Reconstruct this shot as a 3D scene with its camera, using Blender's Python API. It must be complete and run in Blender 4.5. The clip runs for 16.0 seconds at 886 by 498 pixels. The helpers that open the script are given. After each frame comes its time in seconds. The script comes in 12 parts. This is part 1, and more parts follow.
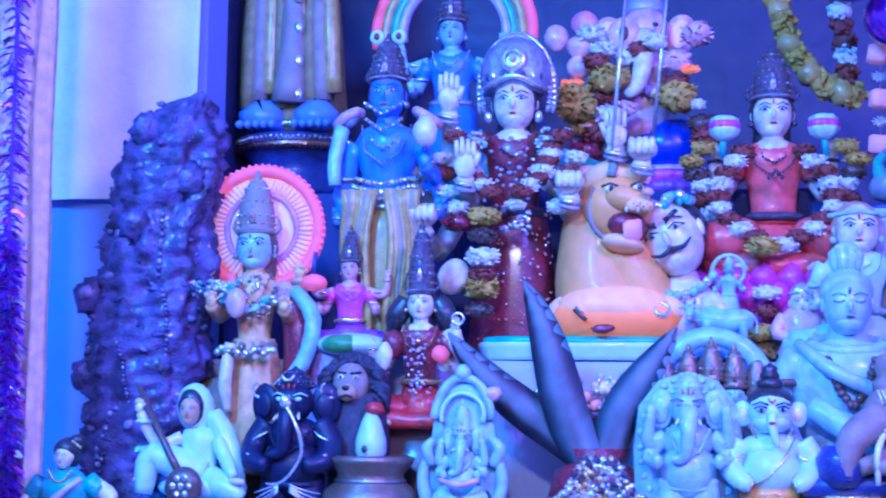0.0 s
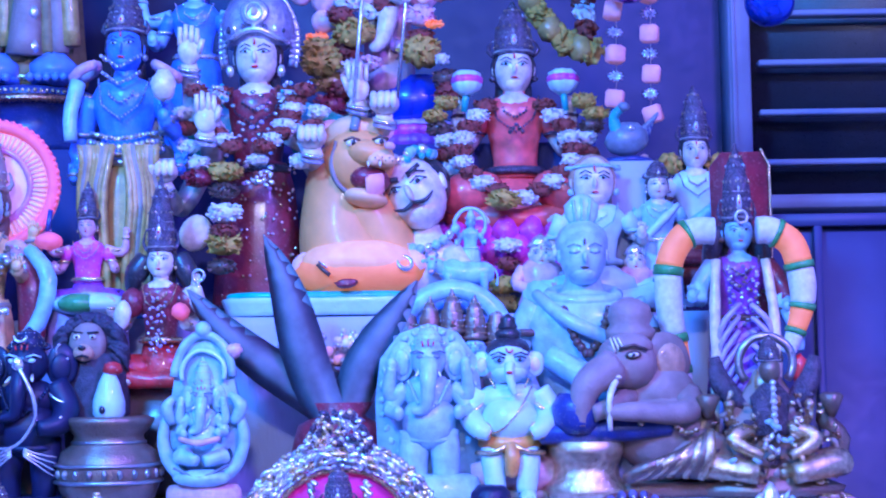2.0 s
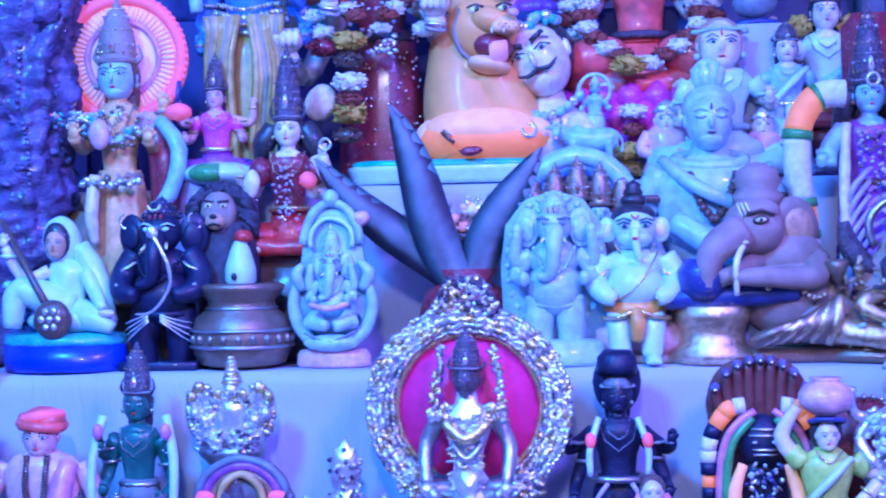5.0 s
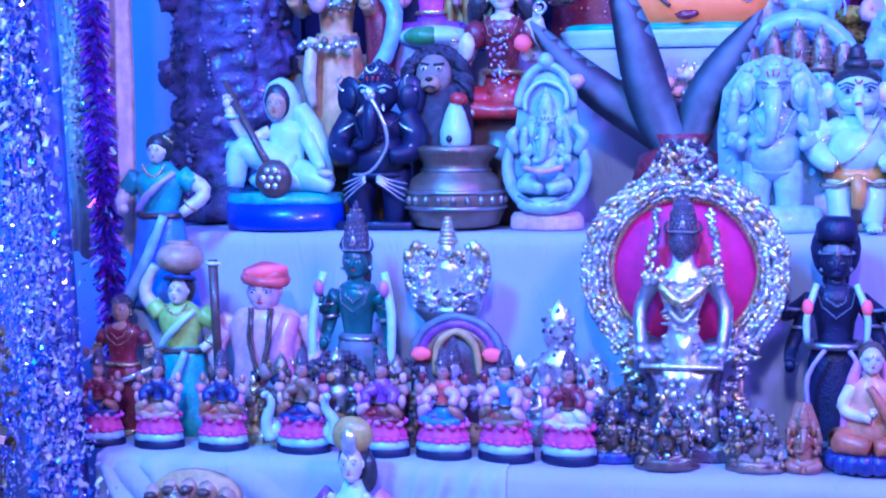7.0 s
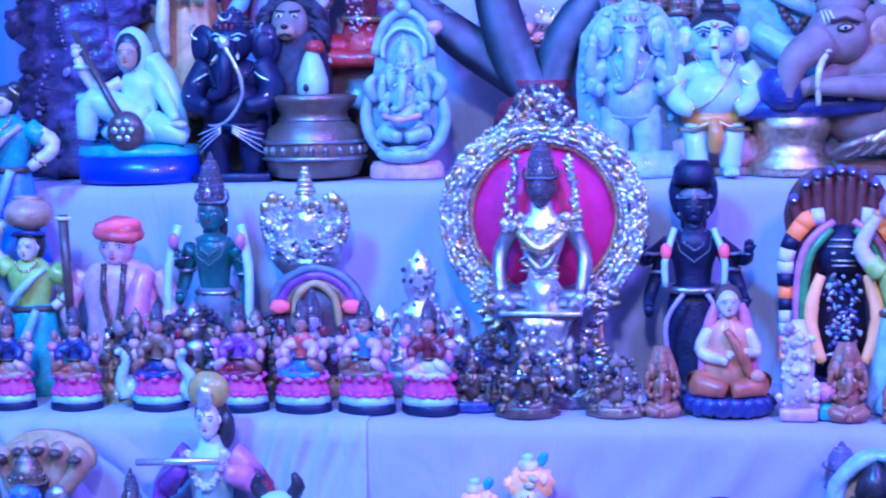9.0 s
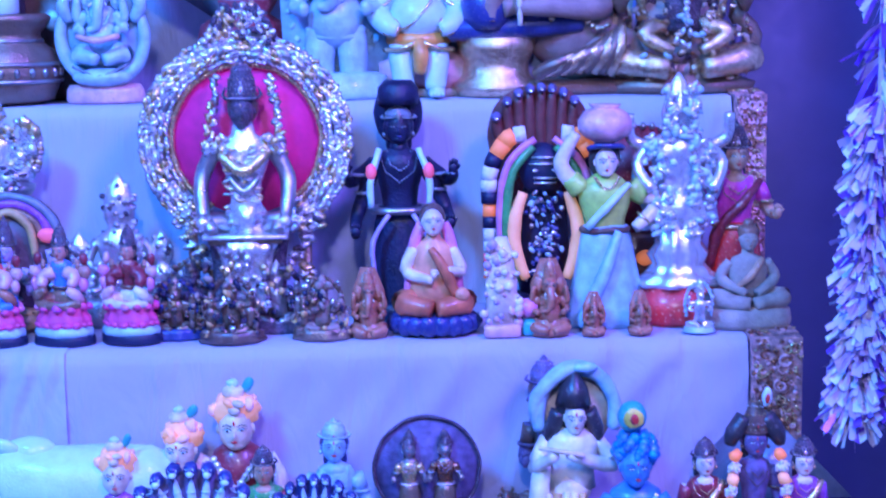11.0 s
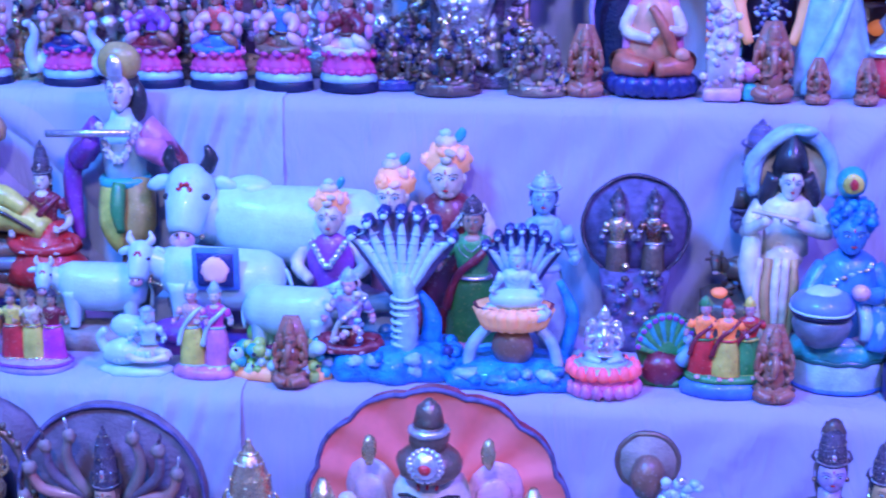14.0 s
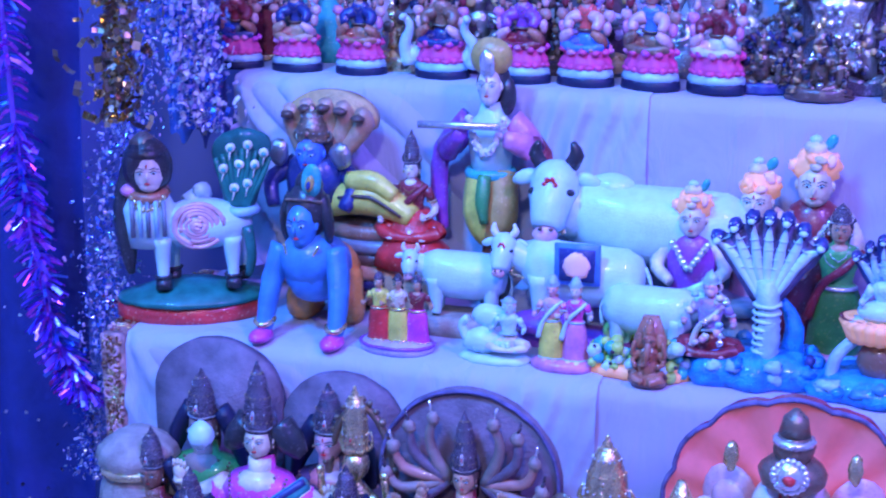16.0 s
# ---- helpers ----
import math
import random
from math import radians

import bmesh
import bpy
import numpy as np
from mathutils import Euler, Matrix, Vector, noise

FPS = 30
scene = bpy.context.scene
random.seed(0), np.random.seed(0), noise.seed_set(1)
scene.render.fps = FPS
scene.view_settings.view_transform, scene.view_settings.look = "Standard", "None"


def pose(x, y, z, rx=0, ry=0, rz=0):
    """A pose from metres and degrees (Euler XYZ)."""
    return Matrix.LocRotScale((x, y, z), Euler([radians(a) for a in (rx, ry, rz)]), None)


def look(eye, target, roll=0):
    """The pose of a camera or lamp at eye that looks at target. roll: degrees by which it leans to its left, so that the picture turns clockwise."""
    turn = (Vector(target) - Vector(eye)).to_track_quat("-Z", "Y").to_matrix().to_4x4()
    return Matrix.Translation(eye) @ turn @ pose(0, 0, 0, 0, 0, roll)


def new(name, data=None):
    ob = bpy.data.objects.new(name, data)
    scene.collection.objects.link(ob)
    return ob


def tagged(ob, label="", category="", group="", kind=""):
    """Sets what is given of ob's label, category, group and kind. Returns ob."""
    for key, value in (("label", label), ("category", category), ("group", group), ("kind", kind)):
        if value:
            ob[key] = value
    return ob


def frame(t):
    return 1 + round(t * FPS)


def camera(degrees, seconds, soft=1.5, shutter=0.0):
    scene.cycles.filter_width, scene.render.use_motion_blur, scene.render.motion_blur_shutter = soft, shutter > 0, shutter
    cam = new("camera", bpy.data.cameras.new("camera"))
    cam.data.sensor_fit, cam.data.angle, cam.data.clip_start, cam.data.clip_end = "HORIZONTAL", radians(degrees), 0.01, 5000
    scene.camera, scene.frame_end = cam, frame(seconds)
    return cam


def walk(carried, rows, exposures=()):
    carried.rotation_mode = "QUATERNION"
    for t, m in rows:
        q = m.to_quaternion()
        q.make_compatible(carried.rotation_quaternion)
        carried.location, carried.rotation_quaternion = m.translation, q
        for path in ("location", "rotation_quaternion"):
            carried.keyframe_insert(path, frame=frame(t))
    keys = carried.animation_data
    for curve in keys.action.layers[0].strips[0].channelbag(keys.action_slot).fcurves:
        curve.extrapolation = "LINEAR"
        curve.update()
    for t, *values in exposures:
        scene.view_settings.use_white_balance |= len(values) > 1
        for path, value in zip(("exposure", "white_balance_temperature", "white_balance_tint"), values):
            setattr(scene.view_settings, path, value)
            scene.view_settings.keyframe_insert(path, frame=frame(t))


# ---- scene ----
# Camera: seconds, eye x, y, z, target x, y, z, lean
CAMERA_ROWS = [
    (0, 0.171, -1.357, 1.39, -0.139, 0.607, 1.609, 0.7),
    (0.5, 0.179, -1.342, 1.4, -0.035, 0.637, 1.596, 0.4),
    (1, 0.195, -1.335, 1.393, 0.059, 0.651, 1.596, 0.0),
    (1.5, 0.212, -1.336, 1.394, 0.136, 0.653, 1.587, -0.4),
    (2, 0.213, -1.345, 1.386, 0.199, 0.649, 1.55, -0.8),
    (2.5, 0.224, -1.342, 1.381, 0.237, 0.655, 1.488, -1.1),
    (3, 0.229, -1.342, 1.377, 0.226, 0.657, 1.445, -1.4),
    (3.2, 0.23, -1.344, 1.377, 0.235, 0.656, 1.433, -1.5),
    (5.3, 0.206, -1.351, 1.381, -0.034, 0.634, 1.377, -0.8),
    (5.5, 0.209, -1.349, 1.387, -0.075, 0.631, 1.391, -0.6),
    (6, 0.201, -1.356, 1.383, -0.144, 0.614, 1.401, -0.5),
    (6.5, 0.179, -1.369, 1.368, -0.23, 0.588, 1.326, -0.4),
    (7, 0.173, -1.366, 1.363, -0.245, 0.583, 1.201, -0.5),
    (7.5, 0.174, -1.356, 1.363, -0.284, 0.58, 1.165, -0.8),
    (8, 0.175, -1.35, 1.361, -0.279, 0.586, 1.143, -0.5),
    (8.5, 0.182, -1.345, 1.356, -0.185, 0.608, 1.133, -0.4),
    (9, 0.198, -1.337, 1.353, -0.069, 0.632, 1.131, -1.1),
    (9.5, 0.207, -1.332, 1.346, 0.034, 0.648, 1.127, -1.5),
    (10, 0.225, -1.324, 1.345, 0.146, 0.661, 1.113, -1.8),
    (10.2, 0.225, -1.32, 1.346, 0.194, 0.666, 1.113, -1.9),
    (12.3, 0.26, -1.306, 1.281, 0.381, 0.623, 0.766, -0.1),
    (12.5, 0.261, -1.305, 1.278, 0.361, 0.619, 0.744, -0.0),
    (13, 0.252, -1.31, 1.276, 0.264, 0.613, 0.725, -0.6),
    (13.5, 0.238, -1.312, 1.28, 0.155, 0.609, 0.727, -0.2),
    (14, 0.232, -1.313, 1.273, 0.029, 0.599, 0.723, 0.0),
    (14.5, 0.219, -1.314, 1.274, -0.1, 0.583, 0.725, 0.2),
    (15, 0.203, -1.317, 1.277, -0.226, 0.56, 0.736, 0.2),
    (15.5, 0.195, -1.318, 1.279, -0.343, 0.536, 0.754, -0.2),
    (16, 0.175, -1.332, 1.276, -0.416, 0.497, 0.723, -0.1),
]
cam = camera(32.70, 16.0, soft=1.9, shutter=0.3)

walk(cam, [(t, look((a, b, c), (d, e, f), g)) for t, a, b, c, d, e, f, g in CAMERA_ROWS], [(0.0, 0.12, 5850, 6), (1.0, 0.12, 5950, 6), (3.0, 0.12, 6350, 7), (5.5, 0.14, 6000, 6), (6.5, 0.14, 5950, 6), (9.5, 0.06, 6050, 6), (12.5, -0.03, 6600, 9), (16.0, -0.03, 6600, 9)])

# ---- world and lamps ----
world = bpy.data.worlds.new("night")
scene.world = world
world.use_nodes = True
world.node_tree.nodes["Background"].inputs[0].default_value = (0.05, 0.12, 1.0, 1)
world.node_tree.nodes["Background"].inputs[1].default_value = 1.0


def area_lamp(name, eye, target, size, watts, colour):
    data = bpy.data.lights.new(name, "AREA")
    data.shape, data.size, data.energy, data.color = "DISK", size, watts, colour
    ob = new(name, data)
    ob.matrix_world = look(eye, target)
    return ob


area_lamp("blue_led_lamp", (-0.75, -1.3, 2.7), (0.0, 0.5, 1.2), 0.4, 124, (0.035, 0.23, 1.0))
area_lamp("violet_led_lamp", (1.15, -1.2, 2.6), (0.2, 0.3, 1.0), 0.4, 82, (0.21, 0.125, 1.0))
# unseen lamp, added for glints on metal and to lift the reds
area_lamp("sparkle_fill_lamp", (0.15, -1.9, 2.3), (0.05, 0.5, 1.2), 0.16, 24, (0.6, 0.58, 1.0))

# ---- materials ----
MATS = {}


def material(name, colour, rough=0.35, metal=0.0, vary=0.18, grain=60.0, bump=0.15, coat=0.0, speck=0.0, glow=0.0, motif=None):
    """Paint or metal with blotches, fine grain, worn specks and a slight relief."""
    m = bpy.data.materials.new(name)
    m.use_nodes = True
    nt = m.node_tree
    bsdf = nt.nodes["Principled BSDF"]
    tex = nt.nodes.new("ShaderNodeTexCoord")
    n1 = nt.nodes.new("ShaderNodeTexNoise")
    n1.inputs["Scale"].default_value, n1.inputs["Detail"].default_value = grain, 5
    n2 = nt.nodes.new("ShaderNodeTexNoise")
    n2.inputs["Scale"].default_value, n2.inputs["Detail"].default_value = grain * 6, 3
    for n in (n1, n2):
        nt.links.new(tex.outputs["Object"], n.inputs["Vector"])
    ramp = nt.nodes.new("ShaderNodeMapRange")
    ramp.inputs[1].default_value, ramp.inputs[2].default_value = 0.3, 0.7
    ramp.inputs[3].default_value, ramp.inputs[4].default_value = 1 - vary, 1 + vary * 0.6
    nt.links.new(n1.outputs[0], ramp.inputs[0])
    mul = nt.nodes.new("ShaderNodeVectorMath")
    mul.operation = "SCALE"
    mul.inputs[0].default_value = colour
    nt.links.new(ramp.outputs[0], mul.inputs["Scale"])
    out = mul.outputs[0]
    if speck > 0:
        worn = nt.nodes.new("ShaderNodeMapRange")
        worn.inputs[1].default_value, worn.inputs[2].default_value = 0.62, 0.66
        worn.inputs[3].default_value, worn.inputs[4].default_value = 0, speck
        nt.links.new(n2.outputs[0], worn.inputs[0])
        mix = nt.nodes.new("ShaderNodeMix")
        mix.data_type = "RGBA"
        mix.inputs[7].default_value = (0.75, 0.72, 0.68, 1)
        nt.links.new(worn.outputs[0], mix.inputs[0])
        nt.links.new(out, mix.inputs[6])
        out = mix.outputs[2]
    if motif:
        cells = nt.nodes.new("ShaderNodeTexVoronoi")
        cells.inputs["Scale"].default_value = 150
        nt.links.new(tex.outputs["Object"], cells.inputs["Vector"])
        dots = nt.nodes.new("ShaderNodeMapRange")
        dots.inputs[1].default_value, dots.inputs[2].default_value = 0.14, 0.24
        dots.inputs[3].default_value, dots.inputs[4].default_value = 0.45, 0.0
        nt.links.new(cells.outputs["Distance"], dots.inputs[0])
        painted = nt.nodes.new("ShaderNodeMix")
        painted.data_type = "RGBA"
        painted.inputs[7].default_value = (*motif, 1)
        nt.links.new(dots.outputs[0], painted.inputs[0])
        nt.links.new(out, painted.inputs[6])
        out = painted.outputs[2]
    nt.links.new(out, bsdf.inputs["Base Color"])
    rr = nt.nodes.new("ShaderNodeMapRange")
    rr.inputs[3].default_value, rr.inputs[4].default_value = max(0.04, rough - 0.1), min(1, rough + 0.12)
    nt.links.new(n2.outputs[0], rr.inputs[0])
    nt.links.new(rr.outputs[0], bsdf.inputs["Roughness"])
    bsdf.inputs["Metallic"].default_value = metal
    bsdf.inputs["Coat Weight"].default_value = coat
    bsdf.inputs["Coat Roughness"].default_value = 0.12
    # emission brightens a paint, though the thing is no lamp
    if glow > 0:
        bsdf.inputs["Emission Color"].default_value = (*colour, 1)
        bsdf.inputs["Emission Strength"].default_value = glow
    if bump > 0:
        b = nt.nodes.new("ShaderNodeBump")
        b.inputs["Strength"].default_value, b.inputs["Distance"].default_value = bump, 0.002
        nt.links.new(n2.outputs[0], b.inputs["Height"])
        nt.links.new(b.outputs[0], bsdf.inputs["Normal"])
    MATS[name] = m
    return m


PAINTS = {
    "white": (0.46, 0.71, 0.72), "ivory": (0.78, 0.70, 0.55), "cream": (0.74, 0.60, 0.42), "skin": (0.78, 0.40, 0.17), "pale": (0.80, 0.62, 0.52),
    "tan": (0.52, 0.30, 0.18), "brown": (0.24, 0.12, 0.07), "umber": (0.10, 0.055, 0.04), "black": (0.02, 0.02, 0.025), "navy": (0.015, 0.03, 0.16),
    "blue": (0.06, 0.22, 0.75), "sky": (0.28, 0.55, 0.85), "teal": (0.03, 0.38, 0.36), "green": (0.05, 0.30, 0.08), "lime": (0.42, 0.62, 0.12),
    "red": (0.62, 0.03, 0.03), "maroon": (0.22, 0.015, 0.03), "pink": (0.85, 0.22, 0.42), "magenta": (0.75, 0.06, 0.42), "purple": (0.28, 0.06, 0.42),
    "orange": (0.88, 0.30, 0.06), "yellow": (0.82, 0.60, 0.10), "ochre": (0.45, 0.30, 0.08), "slate": (0.16, 0.20, 0.24),
    "lion": (0.98, 0.40, 0.09), "terracotta": (0.40, 0.15, 0.08), "rose": (0.75, 0.38, 0.40), "lilac": (0.45, 0.35, 0.62),
}
MOTIFS = {"red": (0.8, 0.42, 0.3), "maroon": (0.55, 0.22, 0.2), "green": (0.3, 0.5, 0.15), "purple": (0.55, 0.3, 0.6), "yellow": (0.6, 0.3, 0.08), "magenta": (0.9, 0.45, 0.6), "teal": (0.3, 0.6, 0.6), "ochre": (0.7, 0.5, 0.2), "rose": (0.6, 0.25, 0.3), "lilac": (0.62, 0.5, 0.75)}
for key, rgb in PAINTS.items():
    material(key, tuple(min(0.82, c * 1.15 + 0.012) for c in rgb), rough=0.34, coat=0.25, vary=0.12 if key == "white" else 0.32, bump=0.3, motif=MOTIFS.get(key), speck=0.25 if key in ("brown", "terracotta", "tan") else 0.1)
# fluorescent-looking paints: emission is added to keep them bright under the blue lamps
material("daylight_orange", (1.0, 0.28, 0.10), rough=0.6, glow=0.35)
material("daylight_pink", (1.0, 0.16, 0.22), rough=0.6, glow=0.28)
material("coral", (0.90, 0.13, 0.12), rough=0.35, coat=0.3, vary=0.3)
material("film", (0.07, 0.065, 0.16), rough=0.18, coat=0.7, vary=0.5, bump=0.6)
material("film_pale", (0.22, 0.20, 0.36), rough=0.2, coat=0.6, vary=0.5, bump=0.6)
material("gold", (0.92, 0.70, 0.36), rough=0.24, metal=0.85, bump=0.4)
material("silver", (0.92, 0.92, 0.92), rough=0.22, metal=0.8, bump=0.4)
material("bronze", (0.30, 0.21, 0.15), rough=0.3, metal=0.6, bump=0.5)
material("pewter", (0.50, 0.48, 0.46), rough=0.3, metal=0.9, bump=0.5)
material("copper", (0.62, 0.30, 0.18), rough=0.25, metal=1, bump=0.6)
material("pearl", (0.40, 0.64, 0.70), rough=0.36, coat=0.3, metal=0.05, vary=0.28, bump=0.5)
material("marigold", (0.62, 0.40, 0.08), rough=0.8, bump=0.6, vary=0.4, grain=120)
material("jasmine", (0.82, 0.82, 0.80), rough=0.8, bump=0.6, grain=120)
material("chrysanth", (0.32, 0.07, 0.05), rough=0.8, bump=0.6, vary=0.4, grain=120)
material("leaf", (0.17, 0.20, 0.22), rough=0.6, vary=0.3, grain=30)
material("tiara", (0.16, 0.125, 0.165), rough=0.26, metal=0.5, bump=0.9, vary=0.5, grain=140)
material("hide", (0.34, 0.25, 0.21), rough=0.55, vary=0.25, grain=40, bump=0.4)
material("gilt_leaf", (0.90, 0.68, 0.40), rough=0.22, metal=0.85, bump=0.4, vary=0.4, grain=150)
material("dusk", (0.15, 0.13, 0.27), rough=0.6, vary=0.5, grain=90, bump=0.6)
# pink of the halo plate, made brighter by added emission
material("halo_pink_glow", (1.0, 0.58, 0.62), rough=0.6, vary=0.1, glow=0.12)
material("royal", (0.01, 0.04, 0.42), rough=0.3, coat=0.3, vary=0.2)
material("shade", (0.045, 0.05, 0.13), rough=0.6, vary=0.6, grain=90, bump=0.6)
material("mauve", (0.20, 0.145, 0.18), rough=0.55, vary=0.4, grain=50, bump=0.6)
material("sand", (0.66, 0.42, 0.17), rough=0.5, vary=0.35, bump=0.4)
material("ink", (0.008, 0.012, 0.05), rough=0.5, coat=0.1, vary=0.2, bump=0.2)
# glow of the caps, shell bowl and plinth put into the paint as emission
material("peach_glow", (1.0, 0.48, 0.24), rough=0.5, vary=0.2, glow=0.24)
material("wave", (0.015, 0.34, 0.85), rough=0.3, vary=0.6, grain=70, bump=1.0, coat=0.3)
material("azure", (0.06, 0.29, 0.62), rough=0.34, vary=0.3, coat=0.3, bump=0.3)
material("stone", (0.40, 0.34, 0.28), rough=0.75, bump=0.6, vary=0.3)
material("bloom", (0.85, 0.09, 0.30), rough=0.5, vary=0.25, grain=90)
material("basalt", (0.012, 0.016, 0.055), rough=0.42, vary=0.4, grain=50, bump=0.5)
material("rust", (0.62, 0.17, 0.08), rough=0.45, coat=0.2, vary=0.4)
material("rust_pale", (0.82, 0.36, 0.20), rough=0.45, coat=0.2, vary=0.3)
# robe gold with the shade at the back darkened into its colour
material("shaded_gold", (0.26, 0.19, 0.07), rough=0.5, vary=0.35, bump=0.4)
material("cerise", (0.85, 0.03, 0.22), rough=0.5, vary=0.12)
material("mane", (0.055, 0.05, 0.075), rough=0.55, vary=0.5, grain=90, bump=0.8)
material("sea_green", (0.015, 0.20, 0.15), rough=0.4, coat=0.2, vary=0.35)
material("verdigris", (0.02, 0.15, 0.13), rough=0.3, coat=0.3, vary=0.3)
material("clay_skin", (0.55, 0.26, 0.20), rough=0.4, coat=0.2, vary=0.3)
material("wrap", (0.10, 0.075, 0.20), rough=0.42, coat=0.25, vary=0.8, grain=45, bump=1.0)
material("mail", (0.52, 0.50, 0.66), rough=0.3, metal=0.6, vary=0.4, grain=120, bump=0.7)
material("tawny", (0.96, 0.42, 0.13), rough=0.5, coat=0.1, vary=0.14, grain=30)
material("ink_blue", (0.012, 0.018, 0.10), rough=0.3, coat=0.35, vary=0.2)
material("azure_pale", (0.16, 0.30, 0.72), rough=0.34, coat=0.3, vary=0.2)
material("halo_petal", (0.86, 0.50, 0.56), rough=0.8, bump=0.6, grain=120)
# tongue colour lifted by a trace of added emission
material("coral_glow", (1.0, 0.42, 0.40), rough=0.5, vary=0.15, glow=0.06)
material("tawny_pale", (0.98, 0.55, 0.27), rough=0.5, coat=0.1, vary=0.12, grain=30)
material("wood", (0.20, 0.11, 0.06), rough=0.5, vary=0.3)


def striped(name, colour, other, scale, turn):
    """Painted cloth with slanting stripes of a second colour."""
    m = material(name, colour, rough=0.4, coat=0.2, vary=0.3)
    nt = m.node_tree
    bsdf = nt.nodes["Principled BSDF"]
    base = bsdf.inputs["Base Color"].links[0].from_socket
    tex = nt.nodes.new("ShaderNodeTexCoord")
    turned = nt.nodes.new("ShaderNodeMapping")
    turned.inputs["Rotation"].default_value = (0, radians(turn), 0)
    wave = nt.nodes.new("ShaderNodeTexWave")
    wave.bands_direction = "Z"
    wave.inputs["Scale"].default_value, wave.inputs["Distortion"].default_value = scale, 2.5
    nt.links.new(tex.outputs["Object"], turned.inputs["Vector"])
    nt.links.new(turned.outputs[0], wave.inputs["Vector"])
    edge = nt.nodes.new("ShaderNodeMapRange")
    edge.inputs[1].default_value, edge.inputs[2].default_value = 0.6, 0.75
    nt.links.new(wave.outputs["Fac"], edge.inputs[0])
    mix = nt.nodes.new("ShaderNodeMix")
    mix.data_type = "RGBA"
    mix.inputs[7].default_value = (*other, 1)
    nt.links.new(edge.outputs[0], mix.inputs[0])
    nt.links.new(base, mix.inputs[6])
    nt.links.new(mix.outputs[2], bsdf.inputs["Base Color"])
    return m


striped("purple_stripe", (0.28, 0.06, 0.42), (0.5, 0.36, 0.68), 22, 28)

# ---- mesh helpers ----
def mesh_of(name, verts, faces, idx, mats, smooth=True):
    me = bpy.data.meshes.new(name)
    me.from_pydata(verts, [], faces)
    for m in mats:
        me.materials.append(MATS[m] if isinstance(m, str) else m)
    me.polygons.foreach_set("material_index", idx)
    if smooth:
        me.polygons.foreach_set("use_smooth", [True] * len(faces))
    me.update()
    return me


